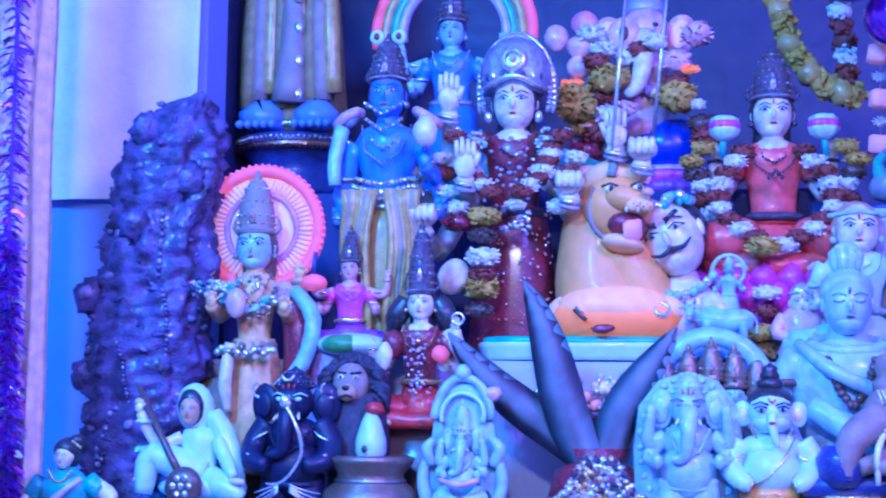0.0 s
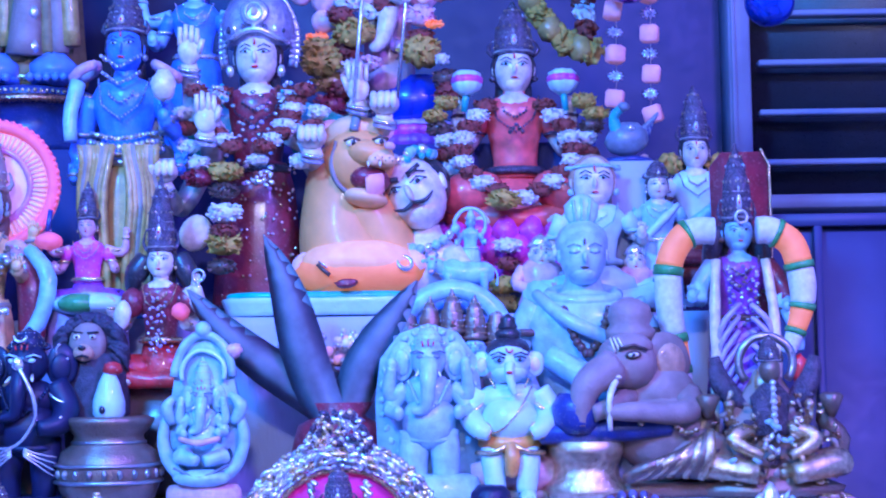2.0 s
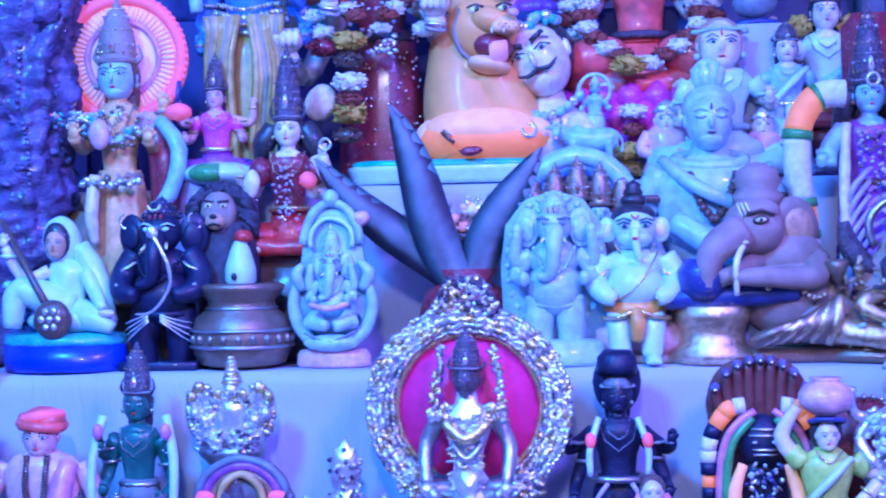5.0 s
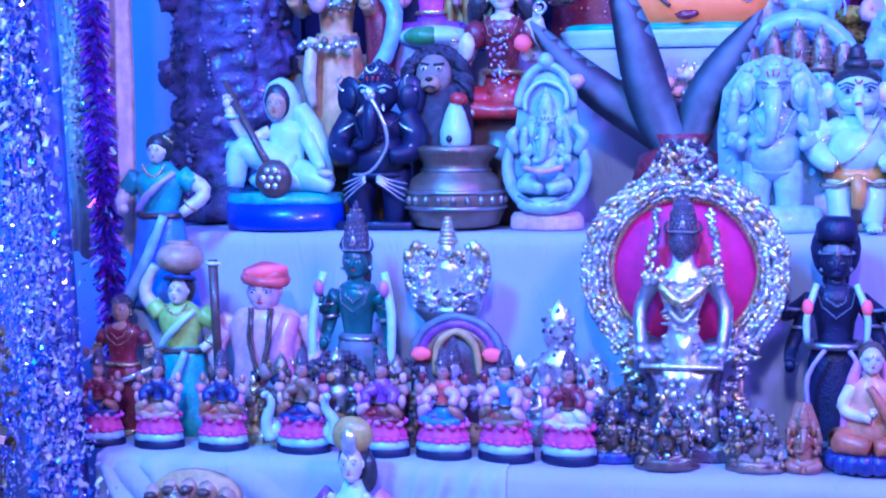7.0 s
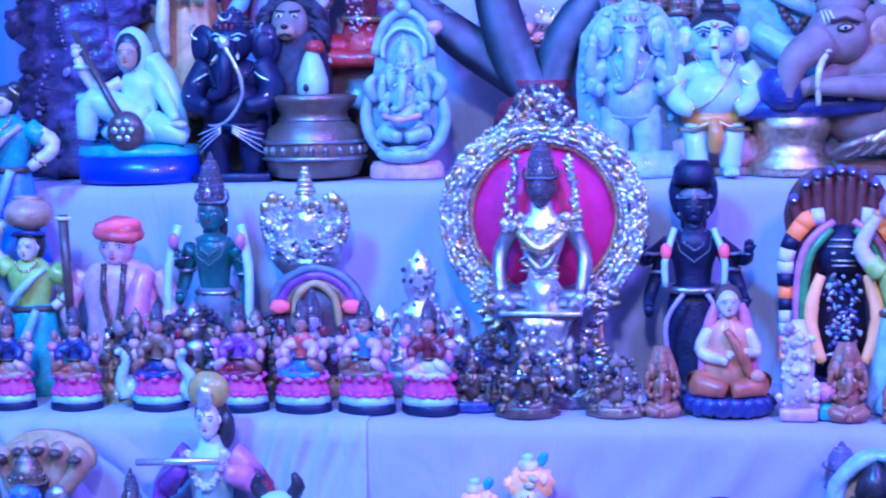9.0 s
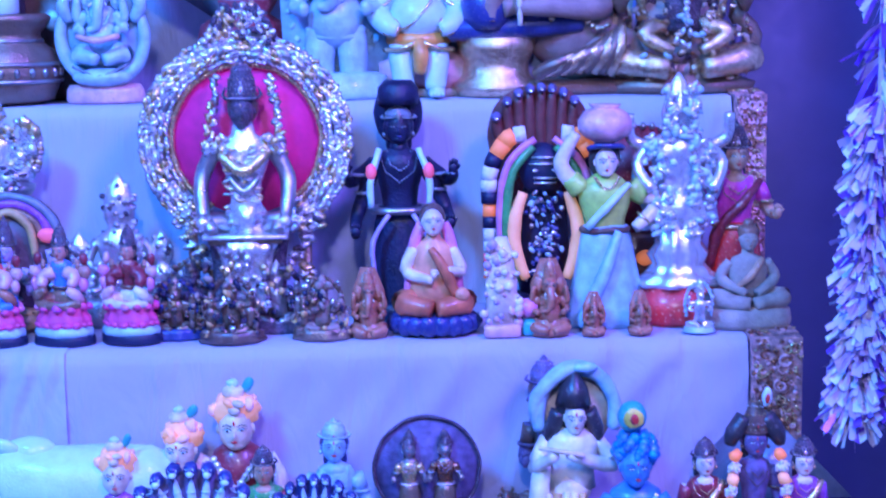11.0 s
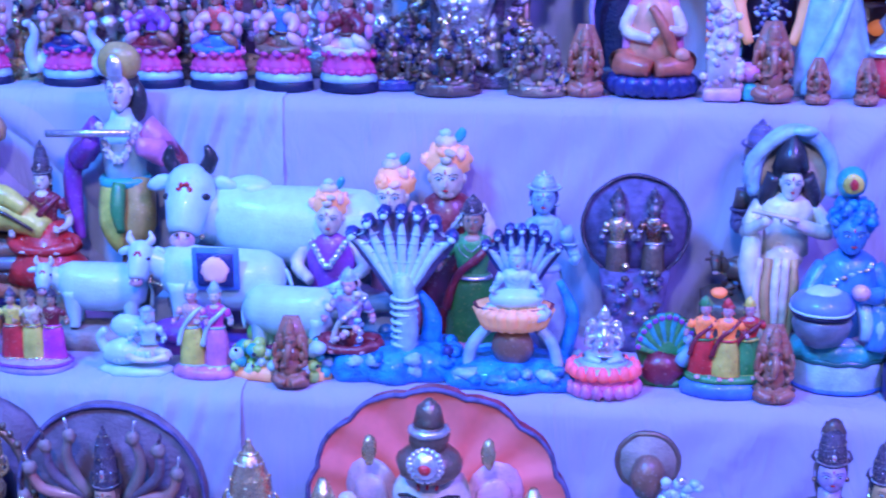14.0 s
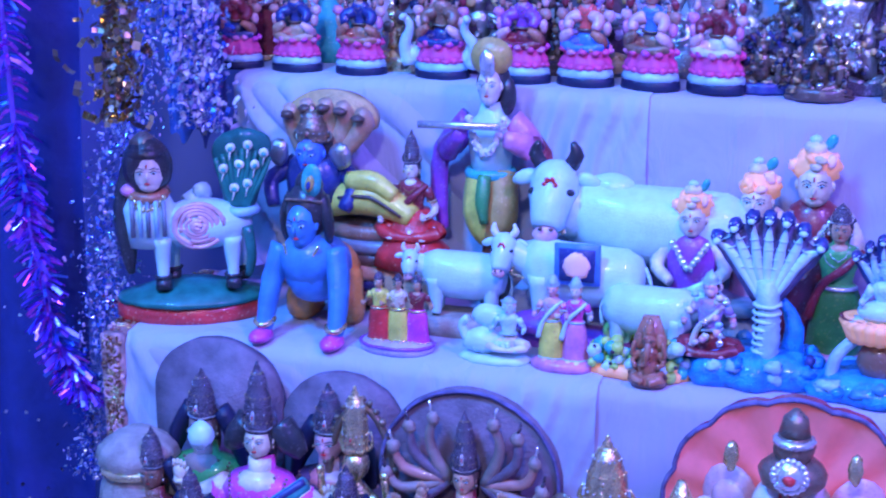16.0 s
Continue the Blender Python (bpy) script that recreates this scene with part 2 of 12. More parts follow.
class Fig:
    """One mesh put together from modelled forms; lengths in metres, facing -y, base at z = 0."""

    def __init__(self):
        self.v, self.f, self.i, self.m = [], [], [], []
        self.s, self.o = 1.0, Vector((0, 0, 0))
        self.marks = []

    def piece(self, name, note=""):
        """What is modelled from here on belongs to the part of this name."""
        self.marks.append((len(self.f), name, note))

    def mat(self, name):
        if name not in self.m:
            self.m.append(name)
        return self.m.index(name)

    def add(self, verts, faces, mat):
        n, k = len(self.v), self.mat(mat)
        self.v.extend([tuple(self.o + self.s * Vector(p)) for p in verts])
        self.f.extend([tuple(n + a for a in f) for f in faces])
        self.i.extend([k] * len(faces))

    def rings(self, rings, mat, cap=True):
        """A skin over closed rings of equal count."""
        k = len(rings[0])
        verts = [p for r in rings for p in r]
        faces = [(a * k + b, a * k + (b + 1) % k, (a + 1) * k + (b + 1) % k, (a + 1) * k + b) for a in range(len(rings) - 1) for b in range(k)]
        if cap:
            faces += [tuple(range(k - 1, -1, -1)), tuple(range((len(rings) - 1) * k, len(rings) * k))]
        self.add(verts, faces, mat)

    def ell(self, c, r, mat, rot=(0, 0, 0), seg=14, rows=9, lump=0.0):
        e = Euler([radians(a) for a in rot]).to_matrix()
        r = (r, r, r) if isinstance(r, (int, float)) else r
        out = []
        for a in range(rows + 1):
            th = math.pi * (0.02 + 0.96 * a / rows)
            ring = []
            for b in range(seg):
                ph = math.tau * b / seg
                k = 1 + lump * noise.noise((a * 1.7 + c[0] * 50, b * 1.3, c[2] * 50)) if lump else 1
                p = e @ Vector((r[0] * k * math.sin(th) * math.cos(ph), r[1] * k * math.sin(th) * math.sin(ph), -r[2] * k * math.cos(th)))
                ring.append((c[0] + p.x, c[1] + p.y, c[2] + p.z))
            out.append(ring)
        self.rings(out, mat)

    def lathe(self, prof, mat, c=(0, 0, 0), sx=1.0, sy=1.0, seg=20, flute=0.0, lobes=0, rot=(0, 0, 0), sz=1.0):
        """prof: (radius, height) from the bottom up; flute: pleats cut into the radius."""
        e = Euler([radians(a) for a in rot]).to_matrix()
        out = []
        for r, z in prof:
            ring = []
            for b in range(seg):
                ph = math.tau * b / seg
                k = 1 + flute * math.cos(lobes * ph) if lobes else 1
                p = e @ Vector((r * k * sx * math.cos(ph), r * k * sy * math.sin(ph), z * sz))
                ring.append((c[0] + p.x, c[1] + p.y, c[2] + p.z))
            out.append(ring)
        self.rings(out, mat)

    def tube(self, pts, radii, mat, seg=9, closed=False):
        pts = [Vector(p) for p in pts]
        radii = [radii] * len(pts) if isinstance(radii, (int, float)) else radii
        out = []
        for n, p in enumerate(pts):
            a = pts[n - 1] if n or closed else p
            b = pts[(n + 1) % len(pts)] if n + 1 < len(pts) or closed else p
            d = (b - a).normalized()
            u = d.cross((0.13, 1, 0.2)).normalized()
            w = d.cross(u)
            out.append([tuple(p + radii[n] * (math.cos(math.tau * k / seg) * u + math.sin(math.tau * k / seg) * w)) for k in range(seg)])
        if closed:
            out.append(out[0])
        self.rings(out, mat, cap=not closed)

    def bez(self, pts, radii, mat, n=9, seg=9):
        """A limb along a smooth line through three or four points."""
        pts = [Vector(p) for p in pts]
        line, rad = [], []
        for k in range(n):
            t = k / (n - 1) * (len(pts) - 1)
            a = min(int(t), len(pts) - 2)
            p0, p1, p2, p3 = pts[max(a - 1, 0)], pts[a], pts[a + 1], pts[min(a + 2, len(pts) - 1)]
            u = t - a
            line.append(0.5 * (2 * p1 + (p2 - p0) * u + (2 * p0 - 5 * p1 + 4 * p2 - p3) * u * u + (3 * p1 - p0 - 3 * p2 + p3) * u ** 3))
            rad.append(radii[a] * (1 - u) + radii[a + 1] * u if not isinstance(radii, (int, float)) else radii)
        self.tube(line, rad, mat, seg)

    def ring(self, c, r, thick, mat, sx=1.0, sz=1.0, rot=(90, 0, 0), n=28, a0=0.0, a1=360.0, seg=8):
        """A hoop or part of one, upright by default."""
        e = Euler([radians(a) for a in rot]).to_matrix()
        full = a1 - a0 >= 359
        pts = []
        for k in range(n if full else n + 1):
            a = radians(a0 + (a1 - a0) * k / n)
            p = e @ Vector((r * sx * math.cos(a), r * sz * math.sin(a), 0))
            pts.append((c[0] + p.x, c[1] + p.y, c[2] + p.z))
        self.tube(pts, thick, mat, seg, closed=full)

    def beads(self, pts, r, mats, spacing=1.6, lump=0.15, squash=1.0):
        """Beads or blossoms threaded along a line."""
        pts = [Vector(p) for p in pts]
        lengths = [0]
        for a, b in zip(pts, pts[1:]):
            lengths.append(lengths[-1] + (b - a).length)
        n = max(2, int(lengths[-1] / (r * spacing)))
        for k in range(n + 1):
            s = lengths[-1] * k / n
            a = max(j for j in range(len(pts)) if lengths[j] <= s + 1e-9)
            a = min(a, len(pts) - 2)
            p = pts[a].lerp(pts[a + 1], (s - lengths[a]) / max(1e-9, lengths[a + 1] - lengths[a]))
            m = mats if isinstance(mats, str) else mats[k % len(mats)]
            if m in ("jasmine", "chrysanth", "marigold"):
                self.blossom(p, r, m, k)
                continue
            self.ell(p, (r, r * squash, r), m, seg=7, rows=5, lump=lump)

    def blossom(self, p, r, mat, seed):
        """A ragged flower head: petals round a core."""
        rnd = random.Random(seed * 31 + int(p[2] * 1000))
        self.ell(p, (r * 0.9, r * 0.6, r * 0.8), mat, seg=8, rows=6, lump=0.5)
        for k in range(16):
            d = Vector((rnd.gauss(0, 1), rnd.gauss(-0.5, 0.7), rnd.gauss(0, 1))).normalized()
            a, b = Vector(p) + d * r * 0.4, Vector(p) + d * r * rnd.uniform(0.95, 1.35)
            side = d.cross(Vector((0.3, 1, 0.2))).normalized() * r * 0.42
            lift = side.cross(d) * 0.3
            mid = a.lerp(b, 0.6)
            self.add([a, mid + side, b, mid - side, mid + lift, mid - lift], [(0, 1, 4), (1, 2, 4), (2, 3, 4), (3, 0, 4), (1, 0, 5), (2, 1, 5), (3, 2, 5), (0, 3, 5)], mat)

    def box(self, c, d, mat, rot=(0, 0, 0), bevel=0.12):
        """A block with rounded edges."""
        e = Euler([radians(a) for a in rot]).to_matrix()
        x, y, z = d[0] / 2, d[1] / 2, d[2] / 2
        b = bevel * min(x, y, z)
        out = []
        for zz, k in ((-z, b), (-z + b, 0), (z - b, 0), (z, b)):
            ring = [(x - k, -y + b + k), (x - k, y - b - k), (x - b - k, y - k), (-x + b + k, y - k), (-x + k, y - b - k), (-x + k, -y + b + k), (-x + b + k, -y + k), (x - b - k, -y + k)]
            out.append([tuple(Vector(c) + e @ Vector((p[0], p[1], zz))) for p in ring])
        self.rings(out, mat)

    def plate(self, outline, y0, y1, mat):
        """A thick upright plate from an outline in x and z."""
        k = len(outline)
        verts = [(x, y0, z) for x, z in outline] + [(x, y1, z) for x, z in outline]
        faces = [tuple(range(k)), tuple(range(2 * k - 1, k - 1, -1))] + [(a, a + k, (a + 1) % k + k, (a + 1) % k) for a in range(k)]
        self.add(verts, faces, mat)

    def done(self, name, x, y, z, label, category, turn=0.0, group="", tilt=0.0):
        worn = []
        for p in self.v:
            q = Vector(p)
            d = noise.noise_vector(q * 70 + Vector((x * 31, 0, 0))) * 0.0011 + noise.noise_vector(q * 190) * 0.0004
            worn.append((p[0] + d.x, p[1] + d.y, p[2] + (d.z if p[2] > 0.004 else 0.0)))
        if self.marks:
            ob = new(name)
            ob.matrix_world = pose(x, y, z, tilt, 0, turn)
            ends = [m[0] for m in self.marks[1:]] + [len(self.f)]
            for word in dict.fromkeys((m[1], m[2]) for m in self.marks):
                verts, faces, idx, seen = [], [], [], {}
                for (start, *key), end in zip(self.marks, ends):
                    if tuple(key) != word:
                        continue
                    for f in range(start, end):
                        for a in self.f[f]:
                            if a not in seen:
                                seen[a] = len(verts)
                                verts.append(worn[a])
                        faces.append(tuple(seen[a] for a in self.f[f]))
                        idx.append(self.i[f])
                child = new(word[0], mesh_of(word[0], verts, faces, idx, self.m))
                child.parent = ob
                tagged(child, word[1])
            return tagged(ob, label, category, group)
        ob = new(name, mesh_of(name, worn, self.f, self.i, self.m))
        ob.matrix_world = pose(x, y, z, tilt, 0, turn)
        return tagged(ob, label, category, group)


def part(name, fig, parent, label="", smooth=True, kind=""):
    ob = new(name, mesh_of(name, fig.v, fig.f, fig.i, fig.m, smooth))
    ob.parent = parent
    return tagged(ob, label, kind=kind)


def face(F, c, r, skin, lips="red", bindi="red", eye="white", brow="black"):
    """A head with eyes, brows, nose, lips, ears and a forehead mark."""
    x, y, z = c
    F.ell(c, (r * 0.86, r * 0.92, r * 1.1), skin, seg=18, rows=12)
    F.ell((x, y - r * 0.25, z - r * 0.62), (r * 0.55, r * 0.55, r * 0.42), skin)
    for s in (-1, 1):
        if eye == skin:
            F.tube([(x + s * r * 0.18, y - r * 0.88, z + r * 0.1), (x + s * r * 0.37, y - r * 0.87, z + r * 0.04), (x + s * r * 0.56, y - r * 0.73, z + r * 0.1)], r * 0.028, brow, 6)
            F.ell((x + s * r * 0.36, y - r * 0.8, z + r * 0.13), (r * 0.2, r * 0.1, r * 0.11), skin, seg=8, rows=6)
            F.tube([(x + s * r * 0.14, y - r * 0.92, z + r * 0.3), (x + s * r * 0.38, y - r * 0.86, z + r * 0.4), (x + s * r * 0.62, y - r * 0.7, z + r * 0.3)], r * 0.02, brow, 6)
            continue
        F.ell((x + s * r * 0.36, y - r * 0.83, z + r * 0.12), (r * 0.17, r * 0.06, r * 0.06), eye, (0, s * -6, s * 18), 10, 6)
        F.ell((x + s * r * 0.36, y - r * 0.885, z + r * 0.11), (r * 0.075, r * 0.045, r * 0.06), "black", seg=8, rows=6)
        F.tube([(x + s * r * 0.14, y - r * 0.92, z + r * 0.3), (x + s * r * 0.38, y - r * 0.86, z + r * 0.42), (x + s * r * 0.62, y - r * 0.7, z + r * 0.3)], r * 0.022, brow, 6)
        F.tube([(x + s * r * 0.13, y - r * 0.88, z + r * 0.14), (x + s * r * 0.37, y - r * 0.88, z + r * 0.245), (x + s * r * 0.6, y - r * 0.7, z + r * 0.13)], r * 0.022, brow, 6)
    for s in (-1, 1):
        F.ell((x + s * r * 0.86, y + r * 0.05, z), (r * 0.12, r * 0.16, r * 0.26), skin, seg=8, rows=6)
    F.ell((x, y - r * 0.95, z - r * 0.1), (r * 0.1, r * 0.16, r * 0.24), skin, seg=8, rows=6)
    F.ell((x, y - r * 0.84, z - r * 0.48), (r * 0.16, r * 0.1, r * 0.06), lips, seg=10, rows=6)
    if bindi:
        F.ell((x, y - r * 0.93, z + r * 0.48), (r * 0.05, r * 0.04, r * 0.14), bindi, seg=8, rows=5)


def tuft(F, c, r, mat, seed=0, flat=0.62):
    """A flat, ragged flower head seen from its side: many short petals over a soft core."""
    rnd = random.Random(seed * 17 + int(c[0] * 900 + c[2] * 1300))
    F.ell(c, (r * 0.92, r * 0.7, r * flat * 0.86), mat, seg=12, rows=8, lump=0.35)
    for k in range(44):
        a, e = rnd.uniform(0, math.tau), rnd.uniform(-0.9, 0.9)
        d = Vector((math.cos(a) * math.cos(e), -abs(math.sin(a)) * math.cos(e), math.sin(e)))
        p = Vector((d.x * r * 0.8, d.y * r * 0.6, d.z * r * flat * 0.75)) + Vector(c)
        tip = p + Vector((d.x, d.y, d.z * 0.7)) * r * rnd.uniform(0.2, 0.42)
        side = d.cross(Vector((rnd.uniform(-1, 1), 0.3, rnd.uniform(-1, 1)))).normalized() * r * 0.13
        F.add([p - side, p + side, tip + side * 0.5, tip - side * 0.5, p.lerp(tip, 0.5) + d.cross(side) * 0.5], [(0, 1, 4), (1, 2, 4), (2, 3, 4), (3, 0, 4)], mat)


def crown(F, c, r, h, mat="gold", gem="red"):
    """A tiered crown of swelling rings with beadwork and a finial."""
    F.lathe([(r * 1.0, 0), (r * 1.07, h * 0.04), (r * 0.96, h * 0.1), (r * 1.0, h * 0.2), (r * 0.99, h * 0.32), (r * 0.93, h * 0.44), (r * 0.82, h * 0.55), (r * 0.72, h * 0.61), (r * 0.7, h * 0.68), (r * 0.54, h * 0.77), (r * 0.34, h * 0.83),
             (r * 0.24, h * 0.86), (r * 0.26, h * 0.89), (r * 0.12, h * 0.93), (r * 0.13, h * 0.97), (r * 0.03, h)], mat, c, seg=18)
    for z, q in ((0.06, 1.04), (0.38, 0.9), (0.62, 0.61)):
        F.beads([(c[0] + r * q * math.cos(a), c[1] + r * q * math.sin(a), c[2] + h * z) for a in [math.pi * (1 + k / 8) for k in range(9)]], r * 0.07, "pewter" if mat == "tiara" else mat, 2.0)
    for z, q, m in ((0.16, 1.02, "gold"), (0.28, 1.02, "silver"), (0.5, 0.9, "gold"), (0.7, 0.68, "silver"), (0.82, 0.4, "gold")):
        for k in range(9):
            a = math.pi * (1 + (k + 0.5 * (m == "gold")) / 8)
            F.ell((c[0] + r * q * math.cos(a), c[1] + r * q * math.sin(a), c[2] + h * z), (r * 0.075, r * 0.06, h * 0.02), {"gold": "bronze", "silver": "mauve"}[m] if mat == "tiara" and k % 3 else m, seg=5, rows=3)
    for s in (-1, 1):
        F.bez([(c[0] + s * r * 0.95, c[1], c[2] + h * 0.02), (c[0] + s * r * 1.3, c[1] + r * 0.1, c[2] + h * 0.12), (c[0] + s * r * 1.1, c[1] + r * 0.1, c[2] + h * 0.3)], [r * 0.14, r * 0.13, r * 0.04], mat, 5, 6)
    for k in range(5):
        F.ell((c[0], c[1] - r * (0.9 - 0.13 * k), c[2] + h * (0.42 + 0.1 * k)), (r * 0.1, r * 0.07, h * 0.028), "pewter" if mat == "tiara" else mat, seg=6, rows=4)
    F.ell((c[0], c[1] - r * 0.98, c[2] + h * 0.24), (r * 0.2, r * 0.12, h * 0.1), "silver" if mat == "tiara" else mat, seg=8, rows=6, lump=0.2)
    F.ell((c[0], c[1] - r * 1.09, c[2] + h * 0.24), (r * 0.07, r * 0.05, h * 0.035), gem, seg=6, rows=5)


def hand(F, c, r, mat, up=True):
    """A palm with four fingers and a thumb."""
    d = 1 if up else -1
    F.ell(c, (r, r * 0.5, r * 1.05), mat, seg=10, rows=7)
    for k in range(4):
        x = c[0] + (k - 1.5) * r * 0.48
        F.tube([(x, c[1], c[2] + d * r * 0.6), (x * 1.0, c[1] - r * 0.1, c[2] + d * r * (2.0 - 0.25 * abs(k - 1.4)))], [r * 0.28, r * 0.2], mat, 6)
    F.tube([(c[0] + r * 0.8, c[1], c[2]), (c[0] + r * 1.35, c[1] - r * 0.1, c[2] + d * r * 0.8)], [r * 0.28, r * 0.2], mat, 6)


def lotus(F, c, r, h, mat, tip="pink", rows=2, n=14, sy=0.75):
    """A seat of overlapping, pointed petals that curl outward."""
    F.lathe([(r * 0.8, 0), (r * 0.86, h * 0.25), (r * 0.76, h * 0.55), (r * 0.8, h * 0.9), (r * 0.7, h)], mat, c, sy=sy)
    for row in range(rows):
        for k in range(n):
            a = math.tau * (k + 0.5 * row) / n
            ca, sa = math.cos(a), math.sin(a) * sy
            z = c[2] + h * (0.62 * row / max(1, rows - 1) if rows > 1 else 0.2)
            F.bez([(c[0] + r * 0.72 * ca, c[1] + r * 0.72 * sa, z), (c[0] + r * 0.92 * ca, c[1] + r * 0.92 * sa, z + h * 0.16), (c[0] + r * (0.98 - 0.06 * row) * ca, c[1] + r * (0.98 - 0.06 * row) * sa, z + h * 0.42)], [r * 0.13, r * 0.19, r * 0.05], tip if row else mat, 5, 7)


def garland(F, c, w, drop, r, mats, y=0.0, tail=None):
    """Flowers from shoulder to shoulder, hanging down the front in a U."""
    pts = []
    for k in range(17):
        u = k / 16 * 2 - 1
        pts.append((c[0] + w * u * (1 - 0.15 * (1 - abs(u))), c[1] + y - 0.25 * w * (1 - u * u), c[2] - drop * (1 - abs(u) ** 2.2)))
    F.beads(pts, r, mats, 1.5)
    if tail:
        F.beads([(c[0], c[1] + y - 0.25 * w, c[2] - drop), (c[0], c[1] + y - 0.25 * w, c[2] - drop - tail)], r * 1.4, ["jasmine", "marigold", "chrysanth"], 1.3)


def person(F, H, w=1.0, seat=False, crowned=0.2, skin="skin", top="red", low="red", hair="black", metal="gold", arms=2, palms=None, sash=None,
           base=None, base_h=0.0, garl=None, bare=False, lips="red", scarf=None, pleat=0.05, head=1.0, eye="white", mark="red", visage=None):
    """A doll: standing or cross-legged, robed, with necklace, belt, earrings and two or more arms."""
    z0 = base_h
    k = (H - z0) * (1 - crowned) / (0.72 if seat else 1.0)
    lift = -0.28 * k if seat else 0.0
    r = 0.08 * k * head
    def P(x, y, z):
        return (x * k * w, y * k, z0 + z * k + lift)
    if base:
        F.lathe([(0.2 * k * w, 0), (0.21 * k * w, z0 * 0.2), (0.2 * k * w, z0 * 0.85), (0.18 * k * w, z0)], base, sx=1.0, sy=0.72, seg=24)
    if seat:
        for s in (-1, 1):
            F.bez([P(s * 0.08, 0.02, 0.38), P(s * 0.24, -0.06, 0.37), P(s * 0.12, -0.17, 0.33), P(-s * 0.08, -0.19, 0.32)], [0.085 * k, 0.075 * k, 0.05 * k, 0.03 * k], low, 12, 12)
            F.ell(P(-s * 0.12, -0.19, 0.32), (0.055 * k, 0.03 * k, 0.025 * k), skin)
        F.lathe([(0.13, 0.28), (0.15, 0.33), (0.125, 0.42), (0.1, 0.5)], low, (0, 0.02 * k, z0 + lift), k * w, k * 0.7, sz=k)
    else:
        F.lathe([(0.155, 0.015), (0.16, 0.03), (0.145, 0.2), (0.135, 0.36), (0.125, 0.46), (0.1, 0.55)], low, (0, 0, z0), k * w, k * 0.72, 28, pleat, 11, sz=k)
        F.ring((0, 0, z0 + 0.035 * k), 0.16 * k * w, 0.012 * k, metal, sz=0.74 / w if w else 1, rot=(0, 0, 0))
        for s in (-1, 1):
            F.ell(P(s * 0.06, -0.12, 0.02), (0.04 * k, 0.07 * k, 0.022 * k), skin)
        if sash:
            F.bez([P(0, -0.1, 0.52), P(0.015, -0.125, 0.35), P(0, -0.13, 0.1)], [0.035 * k, 0.045 * k, 0.06 * k], sash, 9, 8)
    body = skin if bare else top
    F.lathe([(0.098, 0.5), (0.085, 0.56), (0.095, 0.64), (0.118, 0.71), (0.128, 0.76), (0.1, 0.805), (0.045, 0.83), (0.04, 0.87)], body, (0, 0, z0 + lift), k * w, k * 0.68, sz=k)
    F.lathe([(0.04, 0.79), (0.037, 0.87)], skin, (0, -0.008 * k, z0 + lift), k, k, sz=k)
    if not bare:
        F.ell(P(0, -0.028, 0.79), (0.075 * k, 0.05 * k, 0.045 * k), skin)
    F.ring(P(0, 0, 0.525), 0.105 * k * w, 0.016 * k, metal, sz=0.72, rot=(0, 0, 0))
    for d, n in ((0.06, 0.006), (0.1, 0.005)):
        F.beads([P(-d * 0.95, -0.035, 0.815), P(-d * 0.7, -0.085, 0.8 - d * 0.8), P(0, -0.1, 0.8 - d * 1.3), P(d * 0.7, -0.085, 0.8 - d * 0.8), P(d * 0.95, -0.035, 0.815)], n * k, metal, 2.6, 0)
    hc = P(0, -0.015, 0.925)
    F.ell((hc[0], hc[1] + r * 0.3, hc[2] + r * 0.12), (r * 1.02, r * 0.95, r * 1.14), hair)
    F.ell((hc[0], hc[1] + r * 0.75, hc[2] - r * 0.9), (r * 0.85, r * 0.4, r * 1.4), hair)
    face(F, hc, r, visage or skin, lips, mark, eye)
    for s in (-1, 1):
        F.ell((hc[0] + s * r * 0.95, hc[1], hc[2] - r * 0.38), r * 0.16, metal, seg=7, rows=5)
    if crowned > 0.02:
        crown(F, (hc[0], hc[1] + r * 0.1, hc[2] + r * 0.62), r * 0.86, H - (hc[2] + r * 0.62), "tiara" if metal in ("gold", "bronze", "pewter") or (metal == "silver" and skin != "silver") else metal)
    reach = palms or ([(0.2, -0.12, 0.6), (-0.2, -0.12, 0.6)] if arms == 2 else [(0.2, -0.12, 0.6), (-0.2, -0.12, 0.6), (0.27, -0.02, 0.86), (-0.27, -0.02, 0.86)])
    for n, (hx, hy, hz) in enumerate(reach):
        s = 1 if hx > 0 else -1
        sh = P(s * 0.12, 0.0, 0.755)
        el = P(s * max(0.19, abs(hx) * 0.8 + 0.03), 0.015, (0.755 + hz) / 2 - 0.07)
        end = P(hx, hy, hz)
        F.bez([sh, el, end], [0.042 * k, 0.034 * k, 0.024 * k], skin, 10, 9)
        F.bez([sh, tuple(Vector(sh).lerp(Vector(el), 0.55))], [0.05 * k, 0.043 * k], top if not bare else metal, 3, 9) if n < 2 and not bare else None
        F.ring(tuple(Vector(end).lerp(Vector(el), 0.22)), 0.027 * k, 0.008 * k, metal, rot=(0, 0, 0), n=12, seg=6)
        F.ring(tuple(Vector(sh).lerp(Vector(el), 0.6)), 0.043 * k, 0.009 * k, metal, rot=(0, 0, 0), n=12, seg=6)
        hand(F, (end[0], end[1], end[2] + 0.015 * k), 0.024 * k, skin)
    if scarf:
        F.bez([P(0.13, -0.02, 0.79), P(0.03, -0.1, 0.68), P(-0.09, -0.08, 0.53), P(-0.15, -0.06, 0.3)], [0.02 * k, 0.03 * k, 0.03 * k, 0.035 * k], scarf, 12, 8)
    if garl:
        garland(F, P(0, -0.06, 0.8), 0.13 * k * w, 0.36 * k, 0.024 * k, garl, tail=None)
    return k, r, hc


